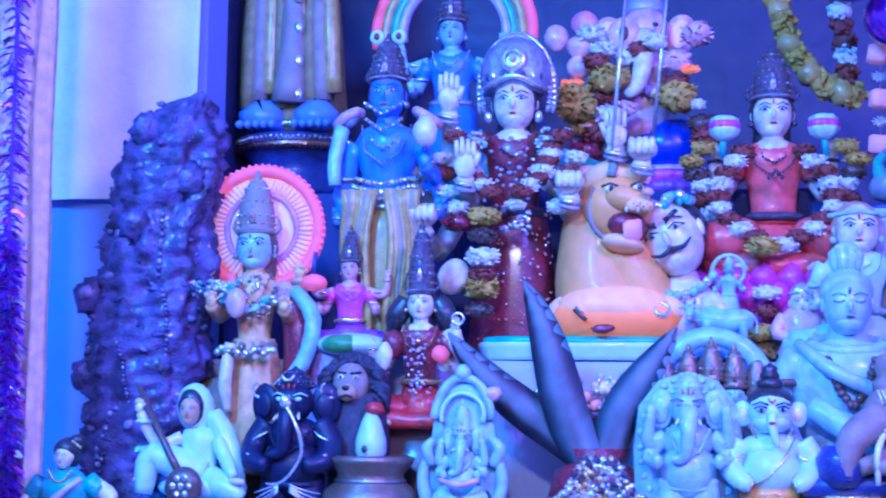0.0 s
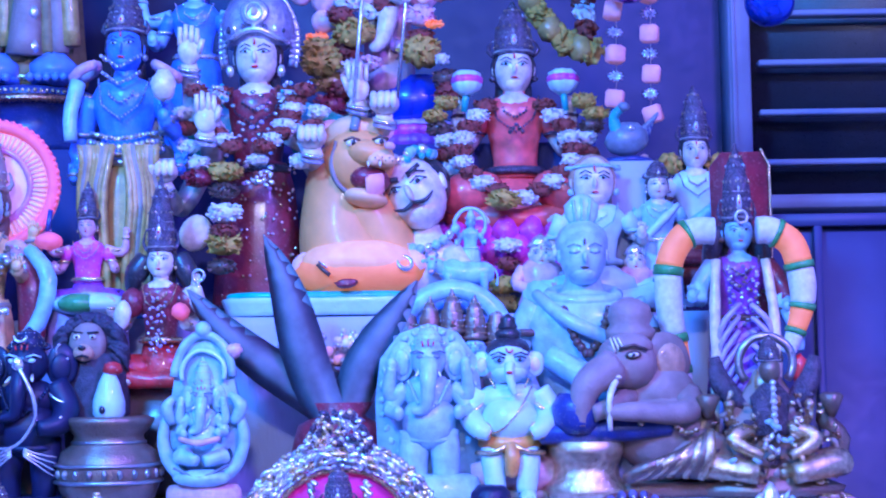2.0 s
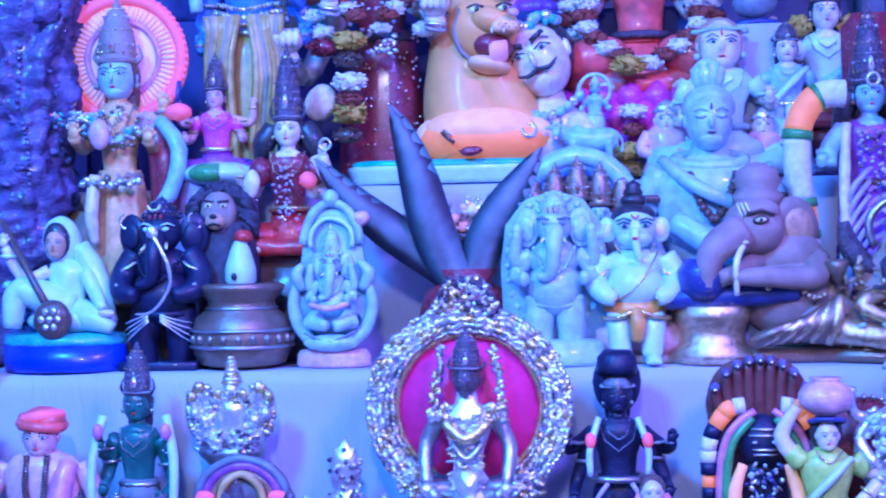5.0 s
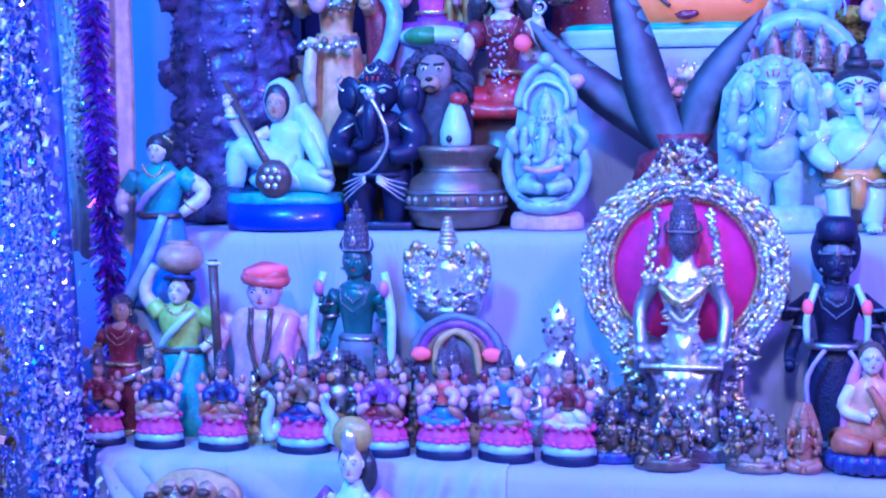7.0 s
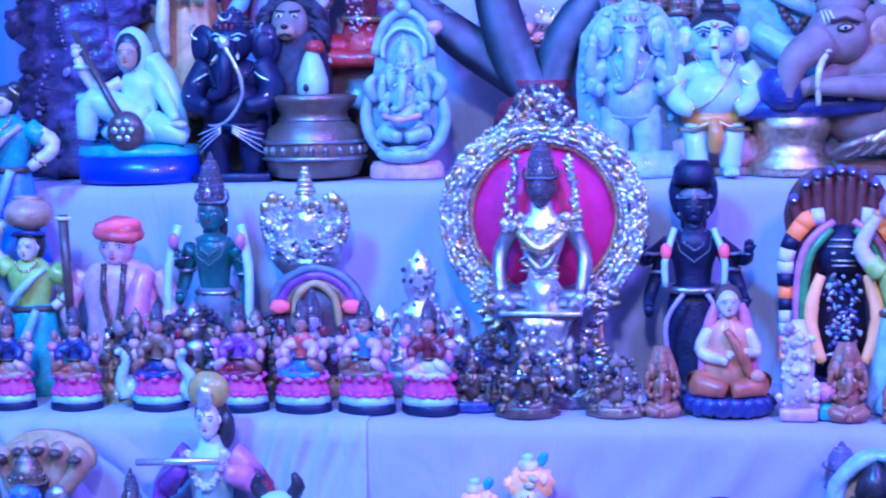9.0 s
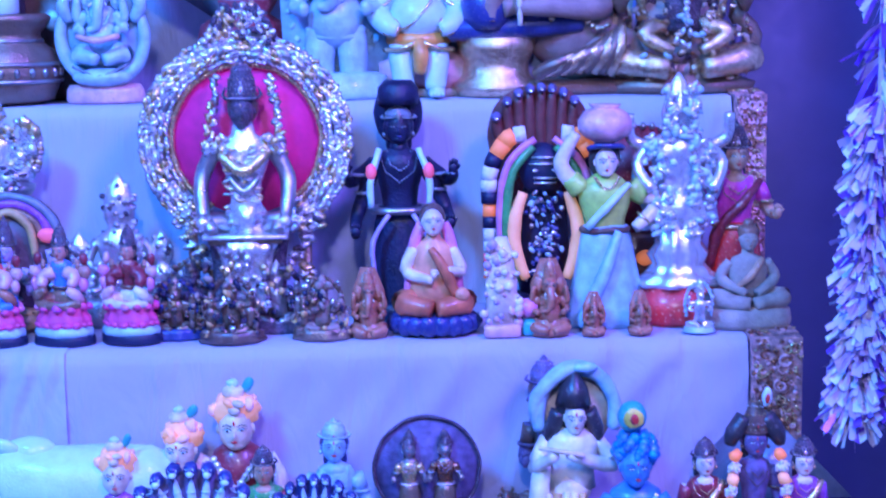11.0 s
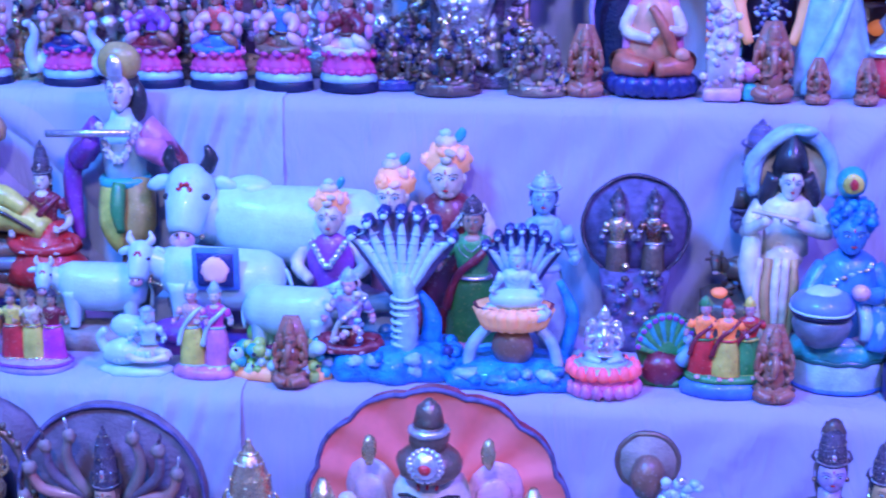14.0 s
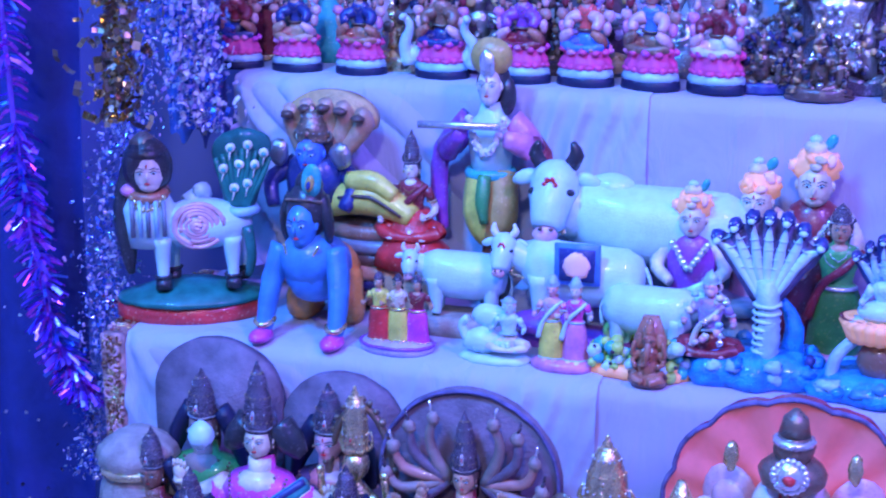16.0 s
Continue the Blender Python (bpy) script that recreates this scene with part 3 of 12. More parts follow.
def ganesha(F, H, w=1.0, seat=True, skin="white", cloth="white", crown_mat="white", ear="white", eye="black", tilt=0.0, drum=False, arms=4):
    """An elephant-headed figure, round-bellied, with trunk, tusk, ears and four arms."""
    k = H
    for s in (-1, 1):
        if seat:
            F.bez([(s * 0.1 * k * w, 0, 0.14 * k), (s * 0.27 * k * w, -0.06 * k, 0.12 * k), (s * 0.05 * k * w, -0.2 * k, 0.07 * k)], [0.1 * k, 0.085 * k, 0.05 * k], cloth, 10, 10)
        else:
            F.bez([(s * 0.1 * k * w, 0, 0.36 * k), (s * 0.12 * k * w, -0.03 * k, 0.18 * k), (s * 0.1 * k * w, -0.02 * k, 0.03 * k)], [0.1 * k, 0.085 * k, 0.06 * k], cloth, 10, 10)
            F.ell((s * 0.1 * k * w, -0.06 * k, 0.025 * k), (0.06 * k, 0.09 * k, 0.03 * k), skin)
    zb = 0.26 if seat else 0.42
    F.ell((0, -0.01 * k, zb * k), (0.2 * k * w, 0.16 * k, 0.17 * k), skin, seg=18, rows=12)
    F.ell((0, 0.01 * k, (zb + 0.17) * k), (0.19 * k * w, 0.12 * k, 0.12 * k), skin, seg=18, rows=10)
    F.ring((0, 0, (zb - 0.1) * k), 0.18 * k * w, 0.02 * k, crown_mat, sz=0.8, rot=(0, 0, 0))
    zh = (zb + 0.37) * k
    F.ell((0, -0.03 * k, zh), (0.13 * k * w, 0.12 * k, 0.12 * k), skin, seg=18, rows=12)
    for s in (-1, 1):
        F.ell((s * 0.2 * k * w, 0.02 * k, zh - 0.01 * k), (0.1 * k * w, 0.025 * k, 0.12 * k), ear, (0, 0, s * 20), 14, 8)
        F.ell((s * 0.2 * k * w, -0.005 * k, zh - 0.02 * k), (0.065 * k * w, 0.02 * k, 0.08 * k), "rose" if ear == "white" else ear, (0, 0, s * 20), 12, 6)
        F.ell((s * 0.06 * k * w, -0.135 * k, zh + 0.015 * k), (0.022 * k, 0.012 * k, 0.014 * k), eye, seg=8, rows=6)
        F.tube([(s * 0.025 * k, -0.145 * k, zh + 0.035 * k), (s * 0.07 * k, -0.14 * k, zh + 0.05 * k), (s * 0.1 * k, -0.11 * k, zh + 0.035 * k)], 0.006 * k, eye, 5)
        F.tube([(s * 0.05 * k, -0.12 * k, zh - 0.07 * k), (s * 0.075 * k, -0.19 * k, zh - 0.1 * k)], [0.016 * k, 0.006 * k], "ivory", 7)
    F.bez([(0, -0.12 * k, zh - 0.02 * k), (0.0, -0.2 * k, zh - 0.14 * k), (-0.02 * k, -0.19 * k, zh - 0.28 * k), (-0.1 * k, -0.18 * k, zh - 0.3 * k)], [0.06 * k, 0.045 * k, 0.035 * k, 0.022 * k], skin, 14, 11)
    for j in range(3):
        F.tube([((j - 1) * 0.03 * k, -0.155 * k, zh + 0.075 * k), ((j - 1) * 0.035 * k, -0.14 * k, zh + 0.1 * k)], 0.006 * k, "red", 5)
    if crown_mat:
        crown(F, (0, 0, zh + 0.08 * k), 0.1 * k * w, k - (zh + 0.08 * k), crown_mat)
    for n in range(arms):
        s, up = (-1, 1)[n % 2], n < 2
        end = (s * 0.27 * k * w, -0.06 * k, (zb + (0.34 if up else -0.02)) * k) if n < 2 else (s * 0.22 * k * w, -0.17 * k, (zb + 0.06) * k)
        F.bez([(s * 0.17 * k * w, 0, (zb + 0.2) * k), (s * 0.29 * k * w, -0.02 * k, (zb + (0.16 if up else 0.08)) * k), end], [0.05 * k, 0.042 * k, 0.03 * k], skin, 9, 9)
        F.ell(end, (0.035 * k, 0.03 * k, 0.045 * k), skin, seg=9, rows=6)
    F.beads([(-0.15 * k * w, -0.07 * k, (zb + 0.24) * k), (-0.08 * k * w, -0.15 * k, (zb + 0.12) * k), (0, -0.175 * k, (zb + 0.08) * k), (0.08 * k * w, -0.15 * k, (zb + 0.12) * k), (0.15 * k * w, -0.07 * k, (zb + 0.24) * k)], 0.012 * k, crown_mat or "gold", 1.8, 0)


def cow(F, L, skin="white", horn="black", lying=False, saddle=None, big=1.0, legs=1.0, fat=1.0, reach=0.56):
    """A cow along x, its head at -x and turned to the front; L: length of the body."""
    h = 0.16 * L if lying else 0.36 * L * legs
    zc = h + 0.2 * L
    ringset = []
    for u, ry, rz, dz in ((-0.42, 0.1, 0.13, 0.06), (-0.3, 0.15, 0.19, 0.03), (-0.1, 0.17, 0.2, 0.0), (0.15, 0.175, 0.2, -0.005), (0.36, 0.16, 0.185, 0.0), (0.47, 0.11, 0.13, 0.0), (0.5, 0.04, 0.05, 0.01)):
        ringset.append([(u * L, ry * fat * L * math.cos(a), zc + dz * L + rz * fat * L * math.sin(a)) for a in [math.tau * j / 16 for j in range(16)]])
    F.rings(ringset, skin)
    F.ell((-0.2 * L, 0, zc + 0.17 * L), (0.13 * L, 0.08 * L, 0.08 * L), skin)
    hx, hz = -reach * L, zc + 0.17 * L
    hv = len(F.v)
    F.bez([(-0.36 * L, 0, zc + 0.06 * L), (-0.47 * L, -0.04 * L, zc + 0.12 * L), (hx, -0.08 * L, hz)], [0.13 * L, 0.11 * L, 0.09 * L], skin, 8, 12)
    F.ell((hx, -0.1 * L, hz + 0.02 * L), (0.1 * L, 0.1 * L, 0.11 * L), skin, seg=16, rows=10)
    F.bez([(hx, -0.1 * L, hz + 0.03 * L), (hx - 0.005 * L, -0.16 * L, hz - 0.05 * L), (hx - 0.01 * L, -0.21 * L, hz - 0.13 * L)], [0.098 * L, 0.085 * L, 0.058 * L], skin, 8, 14)
    F.ell((hx - 0.01 * L, -0.235 * L, hz - 0.15 * L), (0.052 * L, 0.03 * L, 0.035 * L), "rose")
    F.ell((hx, -0.11 * L, hz - 0.1 * L), (0.06 * L, 0.06 * L, 0.1 * L), skin)
    for s in (-1, 1):
        F.bez([(hx + s * 0.06 * L, -0.08 * L, hz + 0.1 * L), (hx + s * 0.085 * L, -0.08 * L, hz + 0.145 * L), (hx + s * 0.07 * L, -0.09 * L, hz + 0.2 * L)], [0.03 * L, 0.03 * L, 0.01 * L], horn, 7, 8)
        F.ell((hx + s * 0.13 * L, -0.06 * L, hz + 0.04 * L), (0.06 * L, 0.02 * L, 0.032 * L), skin, (0, s * 20, 0), 9, 6)
        F.ell((hx + s * 0.075 * L, -0.17 * L, hz + 0.01 * L), (0.022 * L, 0.016 * L, 0.014 * L), "black", (0, 0, s * 30), 8, 6)
        F.ell((hx + s * 0.022 * L, -0.27 * L, hz - 0.12 * L), (0.01 * L, 0.01 * L, 0.008 * L), "umber", seg=6, rows=4)
    for j in range(6):
        a = math.tau * j / 6
        F.ell((hx + 0.022 * L * math.cos(a), -0.198 * L, hz + 0.045 * L + 0.022 * L * math.sin(a)), (0.012 * L, 0.006 * L, 0.012 * L), "red", seg=6, rows=4)
    if big != 1.0:
        c = Vector((hx * F.s, -0.08 * L * F.s, hz * F.s))
        F.v[hv:] = [tuple(c + big * (Vector(p) - c)) for p in F.v[hv:]]
    for ux in (-0.28, 0.32):
        for s in (-1, 1):
            if lying:
                F.bez([(ux * L, s * 0.13 * L, 0.14 * L), (ux * L - 0.12 * L, s * 0.2 * L, 0.06 * L), (ux * L + 0.02 * L, s * 0.21 * L, 0.04 * L)], [0.075 * L, 0.05 * L, 0.035 * L], skin, 8, 9)
            else:
                F.bez([(ux * L, s * 0.1 * L, zc), (ux * L + 0.01 * L, s * 0.1 * L, h * 0.5), (ux * L, s * 0.1 * L, 0.02 * L)], [0.085 * L * fat, 0.048 * L * fat, 0.04 * L * fat], skin, 8, 9)
                F.lathe([(0.042 * L, 0), (0.038 * L, 0.045 * L)], "umber", (ux * L, s * 0.1 * L, 0))
    F.bez([(0.49 * L, 0, zc + 0.08 * L), (0.55 * L, 0, zc - 0.05 * L), (0.53 * L, 0, zc - 0.22 * L)], [0.02 * L, 0.014 * L, 0.024 * L], skin, 8, 7)
    if saddle:
        for row, (mat, u0, u1, off) in enumerate((("blue", -0.1, 0.26, 0.012), ("sky", -0.075, 0.235, 0.018), (saddle, -0.0, 0.16, 0.024))):
            out = []
            for j in range(13):
                a = radians(-150 + (row * 12) + j * (150 - row * 14) / 12)
                out.append([(u * L, (0.175 + off) * L * math.cos(a) , zc + (0.2 + off) * L * math.sin(-a)) for u in (u0, u1)])
            verts = [p for pair in out for p in pair]
            F.add(verts, [(2 * j, 2 * j + 1, 2 * j + 3, 2 * j + 2) for j in range(12)], mat)
    F.beads([(hx + 0.1 * L, -0.06 * L, hz - 0.05 * L), (-0.5 * L, -0.13 * L, zc - 0.0 * L), (-0.4 * L, -0.16 * L, zc - 0.02 * L)], 0.014 * L, "gold", 2, 0)


def hood(F, c, w, h, n, mat, rib, headmat, tilt=0.0, depth=0.16):
    """A spread cobra hood of n necks with a head on each, fanning up from c."""
    rnd = random.Random(n)
    for k in range(n):
        u = (k - (n - 1) / 2) / max(1, (n - 1) / 2)
        x, z = c[0] + 0.42 * w * u, c[2] + h * (0.84 - 0.26 * u * u + 0.03 * rnd.random())
        y = c[1] - depth * w * (1 - abs(u) * 0.2)
        F.bez([(c[0] + 0.05 * w * u, c[1], c[2]), (c[0] + 0.3 * w * u, c[1] + 0.04 * w, c[2] + h * 0.45), (x, c[1], z)], [0.08 * w, 0.11 * w, 0.075 * w], mat, 9, 9)
        F.bez([(c[0] + 0.05 * w * u, c[1] - 0.06 * w, c[2]), (c[0] + 0.3 * w * u, c[1] - 0.045 * w, c[2] + h * 0.45), (x, c[1] - 0.04 * w, z - 0.02 * h)], [0.03 * w, 0.05 * w, 0.03 * w], rib, 9, 7)
        for j in range(4):
            t = 0.4 + 0.12 * j
            F.ring((c[0] + (0.05 + 0.42 * t) * w * u, c[1] - 0.05 * w, c[2] + h * 0.84 * t), 0.04 * w, 0.006 * w, rib, n=10, rot=(0, 25 * u, 0), seg=5)
        F.ell((x + 0.02 * w * u, y + 0.08 * w, z + 0.045 * h), (0.065 * w, 0.085 * w, 0.065 * w), headmat, (15, 0, 20 * u), 10, 7, 0.2)
        F.ell((x + 0.02 * w * u, y + 0.02 * w, z + 0.02 * h), (0.04 * w, 0.05 * w, 0.03 * w), rib, (20, 0, 20 * u), 8, 6)
        for s in (-1, 1):
            F.ell((x + 0.02 * w * u + s * 0.03 * w, y + 0.02 * w, z + 0.06 * h), 0.011 * w, "white", seg=6, rows=4)


def idol(F, H, W, mat, arch=True, mat2=None, lumps=26, seed=1):
    """A small cast idol: crowned seated figure before an ornamented arch, on a stepped plinth."""
    rnd = random.Random(seed)
    m2 = mat2 or mat
    F.lathe([(0.5, 0), (0.52, 0.06), (0.44, 0.09), (0.48, 0.15), (0.4, 0.18)], m2, (0, 0, 0), W, W * 0.62, sz=W)
    F.o = Vector((0, -0.02 * H * F.s, 0.0))
    for s in (-1, 1):
        F.bez([(s * 0.06 * W, 0, 0.24 * W), (s * 0.36 * W, -0.06 * W, 0.26 * W), (s * 0.05 * W, -0.24 * W, 0.22 * W)], [0.11 * W, 0.1 * W, 0.06 * W], mat, 9, 9)
        for up in (0, 1):
            F.bez([(s * 0.16 * W, 0, 0.56 * H), (s * 0.36 * W, -0.04 * W, (0.44 + 0.1 * up) * H), (s * (0.26 + 0.12 * up) * W, -0.14 * W, (0.42 + 0.24 * up) * H)], [0.065 * W, 0.055 * W, 0.04 * W], mat, 8, 8)
            F.ell((s * (0.26 + 0.12 * up) * W, -0.14 * W, (0.42 + 0.25 * up) * H), 0.055 * W, mat, seg=8, rows=6)
    F.lathe([(0.2, 0.2), (0.16, 0.36), (0.21, 0.5), (0.19, 0.58), (0.06, 0.62), (0.05, 0.66)], mat, (0, 0, 0), W, W * 0.7, sz=H)
    self_r = 0.1 * W + 0.02 * H
    F.ell((0, -0.02 * W, 0.69 * H), (self_r, self_r, self_r * 1.15), mat)
    crown(F, (0, 0, 0.74 * H), self_r * 0.95, 0.26 * H, mat)
    F.o = Vector((0, 0, 0))
    if arch:
        F.ring((0, 0.1 * W, 0.5 * H), 0.42 * W, 0.045 * W, m2, sz=0.42 * H / (0.42 * W) * 0.95, a0=-30, a1=210, n=24)
        for k in range(lumps):
            a = radians(-30 + 240 * k / (lumps - 1))
            F.ell((0.45 * W * math.cos(a), 0.07 * W, 0.5 * H + 0.43 * H * math.sin(a)), 0.04 * W * rnd.uniform(0.7, 1.4), m2, seg=7, rows=5)


# ---- the room ----
Z = {"E": 0.510, "D": 0.751, "C": 0.990, "B": 1.231, "A": 1.466, "T": 1.735, "S": 2.0}
Y = {"E": -0.230, "D": 0.0, "C": 0.230, "B": 0.460, "A": 0.690, "T": 0.920, "S": 1.15}

material("wall_paint", (0.74, 0.78, 0.84), rough=0.8, vary=0.1, grain=4, bump=0.2)
material("wall_blue", (0.27, 0.36, 0.72), rough=0.75, vary=0.12, grain=4, bump=0.2)
material("dark_panel", (0.022, 0.03, 0.10), rough=0.5, vary=0.25, grain=6)
material("steel_paint", (0.26, 0.29, 0.36), rough=0.45, vary=0.15, grain=12)
material("floor_tile", (0.32, 0.28, 0.25), rough=0.4, vary=0.2, grain=3)


def cotton_cloth(name, colour):
    """Woven cotton: fine thread relief over soft, slanting wrinkles."""
    m = material(name, colour, rough=0.9, vary=0.07, grain=9, bump=0.3)
    nt = m.node_tree
    tex = nt.nodes.new("ShaderNodeTexCoord")
    turned = nt.nodes.new("ShaderNodeMapping")
    turned.inputs["Rotation"].default_value = (0, radians(24), 0)
    turned.inputs["Scale"].default_value = (26, 20, 7)
    nt.links.new(tex.outputs["Object"], turned.inputs["Vector"])
    wrinkle = nt.nodes.new("ShaderNodeTexNoise")
    wrinkle.inputs["Scale"].default_value, wrinkle.inputs["Detail"].default_value, wrinkle.inputs["Distortion"].default_value = 1.0, 3, 0.8
    nt.links.new(turned.outputs[0], wrinkle.inputs["Vector"])
    fine = [n for n in nt.nodes if n.bl_idname == "ShaderNodeBump"][0]
    soft = nt.nodes.new("ShaderNodeBump")
    soft.inputs["Strength"].default_value, soft.inputs["Distance"].default_value = 0.55, 0.012
    nt.links.new(wrinkle.outputs[0], soft.inputs["Height"])
    nt.links.new(soft.outputs[0], fine.inputs["Normal"])
    return m


cotton_cloth("cotton", (0.46, 0.50, 0.59))
cotton_cloth("cotton_navy", (0.055, 0.06, 0.19))
cotton_cloth("cotton_lilac", (0.45, 0.44, 0.57))
material("night", (0.012, 0.013, 0.02), rough=0.3, vary=0.2)


def slab(name, x0, x1, y0, y1, z0, z1, mat, label, category="wall"):
    F = Fig()
    F.box(((x0 + x1) / 2, (y0 + y1) / 2, (z0 + z1) / 2), (x1 - x0, y1 - y0, z1 - z0), mat, bevel=0.02)
    ob = new(name, mesh_of(name, F.v, F.f, F.i, F.m, False))
    return tagged(ob, label, category, kind="structure")


slab("floor", -2.3, 2.6, -3.2, 1.8, -0.1, 0.0, "floor_tile", "plain tiled floor below the display", "floor")
slab("ceiling", -2.3, 2.6, -3.2, 1.8, 3.2, 3.3, "wall_paint", "plain painted ceiling", "ceiling")
slab("wall_west", -2.3, -2.2, -3.2, 1.8, 0.0, 3.2, "wall_paint", "plain painted side wall")
slab("wall_east", 2.5, 2.6, -3.2, 1.8, 0.0, 3.2, "wall_paint", "plain painted side wall")
slab("wall_south", -2.2, 2.5, -3.2, -3.1, 0.0, 3.2, "wall_paint", "plain painted wall behind the viewer")
slab("wall_north", -2.2, -0.541, 0.82, 0.92, 0.0, 3.2, "wall_blue", "sky-blue painted wall beside the display")
slab("wall_north_dark", -0.541, 0.745, 1.6, 1.7, 0.0, 3.2, "dark_panel", "dark blue wall behind the display")
slab("wall_north_low", 0.745, 2.5, 1.6, 1.7, 0.0, 1.688, "dark_panel", "dark blue wall below the window")
slab("wall_north_high", 0.745, 2.5, 1.6, 1.7, 2.75, 3.2, "dark_panel", "dark blue wall above the window")
slab("wall_return", -0.551, -0.541, 0.92, 1.6, 0.0, 3.2, "dark_panel", "return of the dark wall")

window = tagged(new("window_1"), "grey steel louvred window with a dark night view", "window", kind="structure")
for x0, x1, z0, z1, name in ((0.745, 0.788, 1.70, 2.75, "window_frame"), (2.40, 2.45, 1.70, 2.75, "window_frame"), (0.745, 2.45, 2.70, 2.75, "window_frame")):
    F = Fig()
    F.box(((x0 + x1) / 2, 1.56, (z0 + z1) / 2), (x1 - x0, 0.09, z1 - z0), "steel_paint", bevel=0.15)
    F.box(((x0 + x1) / 2 - 0.012, 1.515, (z0 + z1) / 2), (0.008, 0.012, z1 - z0), "steel_paint", bevel=0.1) if x1 - x0 < 0.1 else None
    part(name, F, window)
F = Fig()
F.box((1.595, 1.54, 1.698), (1.70, 0.14, 0.026), "steel_paint", bevel=0.2)
part("window_sill", F, window)
for k in range(10):
    F = Fig()
    F.box((1.61, 1.565, 1.783 + 0.0975 * k), (1.6, 0.035, 0.011), "steel_paint", bevel=0.3)
    part("slat", F, window)
F = Fig()
F.box((1.61, 1.63, 2.22), (1.66, 0.008, 1.06), "night", bevel=0.1)
part("pane", F, window, "dark glass with night outside")
for z in (1.661, 1.638):
    F = Fig()
    F.box((1.7, 1.588, z), (1.5, 0.022, 0.007), "steel_paint", bevel=0.2)
    tagged(new("trim", mesh_of("trim", F.v, F.f, F.i, F.m)), "thin pale strip along the wall under the window", "trim", kind="structure")


# ---- the stepped stand with its white cloth ----
def cloth_step(key, below, x0, x1, seed):
    """One length of cloth over a tread and down the riser in front of it."""
    nx, ny = 170, 28
    run, rise = 0.23, Z[key] - below
    verts, faces = [], []
    for a in range(nx + 1):
        u = a / nx
        x = x0 + (x1 - x0) * u
        for b in range(ny + 1):
            if b <= 9:
                y, z = Y[key] + run * (1 - b / 9) + 0.004, Z[key]
                z -= 0.0025 * (b == 9)
                fold = 0
            else:
                d = (b - 9) / (ny - 9)
                y, z = Y[key] + 0.0 - 0.002 * math.sin(d * 3), Z[key] - 0.003 - rise * d
                skew = noise.noise((x * 7 + d * 2.6 + seed, d * 0.8, seed))
                fold = d * (0.015 * skew + 0.016 * noise.noise((x * 3 - d * 1.5, d, seed + 5)) + 0.004 * noise.noise((x * 26 + d * 9, d * 2, seed)))
                pull = max(0, 1 - abs(u - 0.92 + 0.25 * d) / 0.15)
                fold += 0.022 * pull * (0.3 + 0.7 * d) * (0.5 + 0.5 * math.sin(110 * (u + 0.13 * d) + 2 * noise.noise((u * 9, d * 2, seed)))) ** 2
                if key in "CDE":
                    tight = min(1.0, max(0.0, (u - 0.42) / 0.25))
                    fold += 0.0075 * tight * (0.35 + 0.65 * d) * (0.5 + 0.5 * math.sin(118 * (u + 0.17 * d) + 2.6 * noise.noise((u * 7, d * 1.4, seed + 2)))) ** 1.5
                    lean = max(0, 1 - abs((u - 0.05) / 0.28 - 0.2 * d))
                    fold += (0.055 if key == "C" else 0.022) * lean * (0.25 + 0.75 * d) * (0.5 + 0.5 * math.sin(62 * (u - 0.26 * d) + 2 * noise.noise((u * 8, d, 3)))) ** 2
            z += 0.0012 * noise.noise((x * 12, y * 9, seed))
            verts.append((x, y - abs(fold) - 0.0 if b > 9 else y, z))
    for a in range(nx):
        for b in range(ny):
            i = a * (ny + 1) + b
            faces.append((i, i + 1, i + ny + 2, i + ny + 1))
    return verts, faces


stand = tagged(new("display_stand"), "tall stepped display stand covered with white cotton cloth", "display stand")
ENDS = {"E": (-0.60, 0.64), "D": (-0.605, 0.617), "C": (-0.578, 0.612), "B": (-0.60, 0.645), "A": (-0.53, 0.598), "T": (-0.534, 0.43)}
ORDER = ["E", "D", "C", "B", "A", "T"]
for n, key in enumerate(ORDER):
    x0, x1 = ENDS[key]
    below = Z[ORDER[n - 1]] if n else 0.27
    v, f = cloth_step(key, below, x0, x1, 3.1 * n + 1)
    F = Fig()
    F.add(v, f, "cotton_lilac" if key in "CDE" else "cotton_navy" if key == "T" else "cotton")
    part("cloth", F, stand, "dark blue cotton cloth draped over the top step" if key == "T" else "white cotton cloth draped over a step, softly creased")
    if key in "CDE":
        v, f = cloth_step(key, below + 0.03, x0 - 0.002, {"C": -0.101, "D": -0.10, "E": -0.11}[key], 3.1 * n + 2)
        F = Fig()
        F.add([(x, y - 0.003 if z < Z[key] - 0.002 else y, z + 0.002) for x, y, z in v], f, "cotton")
        part("cloth_overlap", F, stand, "second paler length of cloth overlapping the first")
    F = Fig()
    F.box(((x0 + x1) / 2, (Y[key] + 1.15) / 2 + 0.01, Z[key] - 0.016), (x1 - x0 - 0.012, 1.15 - Y[key] - 0.012, 0.02), "wood", bevel=0.1)
    part("step", F, stand)
for x in (-0.5, 0.0, 0.55):
    for y, key in ((0.03, "D"), (0.5, "B"), (1.1, "T")):
        F = Fig()
        F.box((x, y + 0.02, (Z[key] - 0.03) / 2), (0.04, 0.04, Z[key] - 0.03), "wood")
        part("leg", F, stand)


# ---- dolls and idols ----
def doll(name, key, x, off, ztop, label, build, category="figurine", group="", turn=0.0, lift=0.0):
    """Builds one doll on a step: off behind the step's front edge, its top at ztop."""
    F = Fig()
    build(F, ztop - Z[key] - lift)
    return F.done(name, x, Y[key] + off, Z[key] + lift + 0.001, label, category, turn, group)



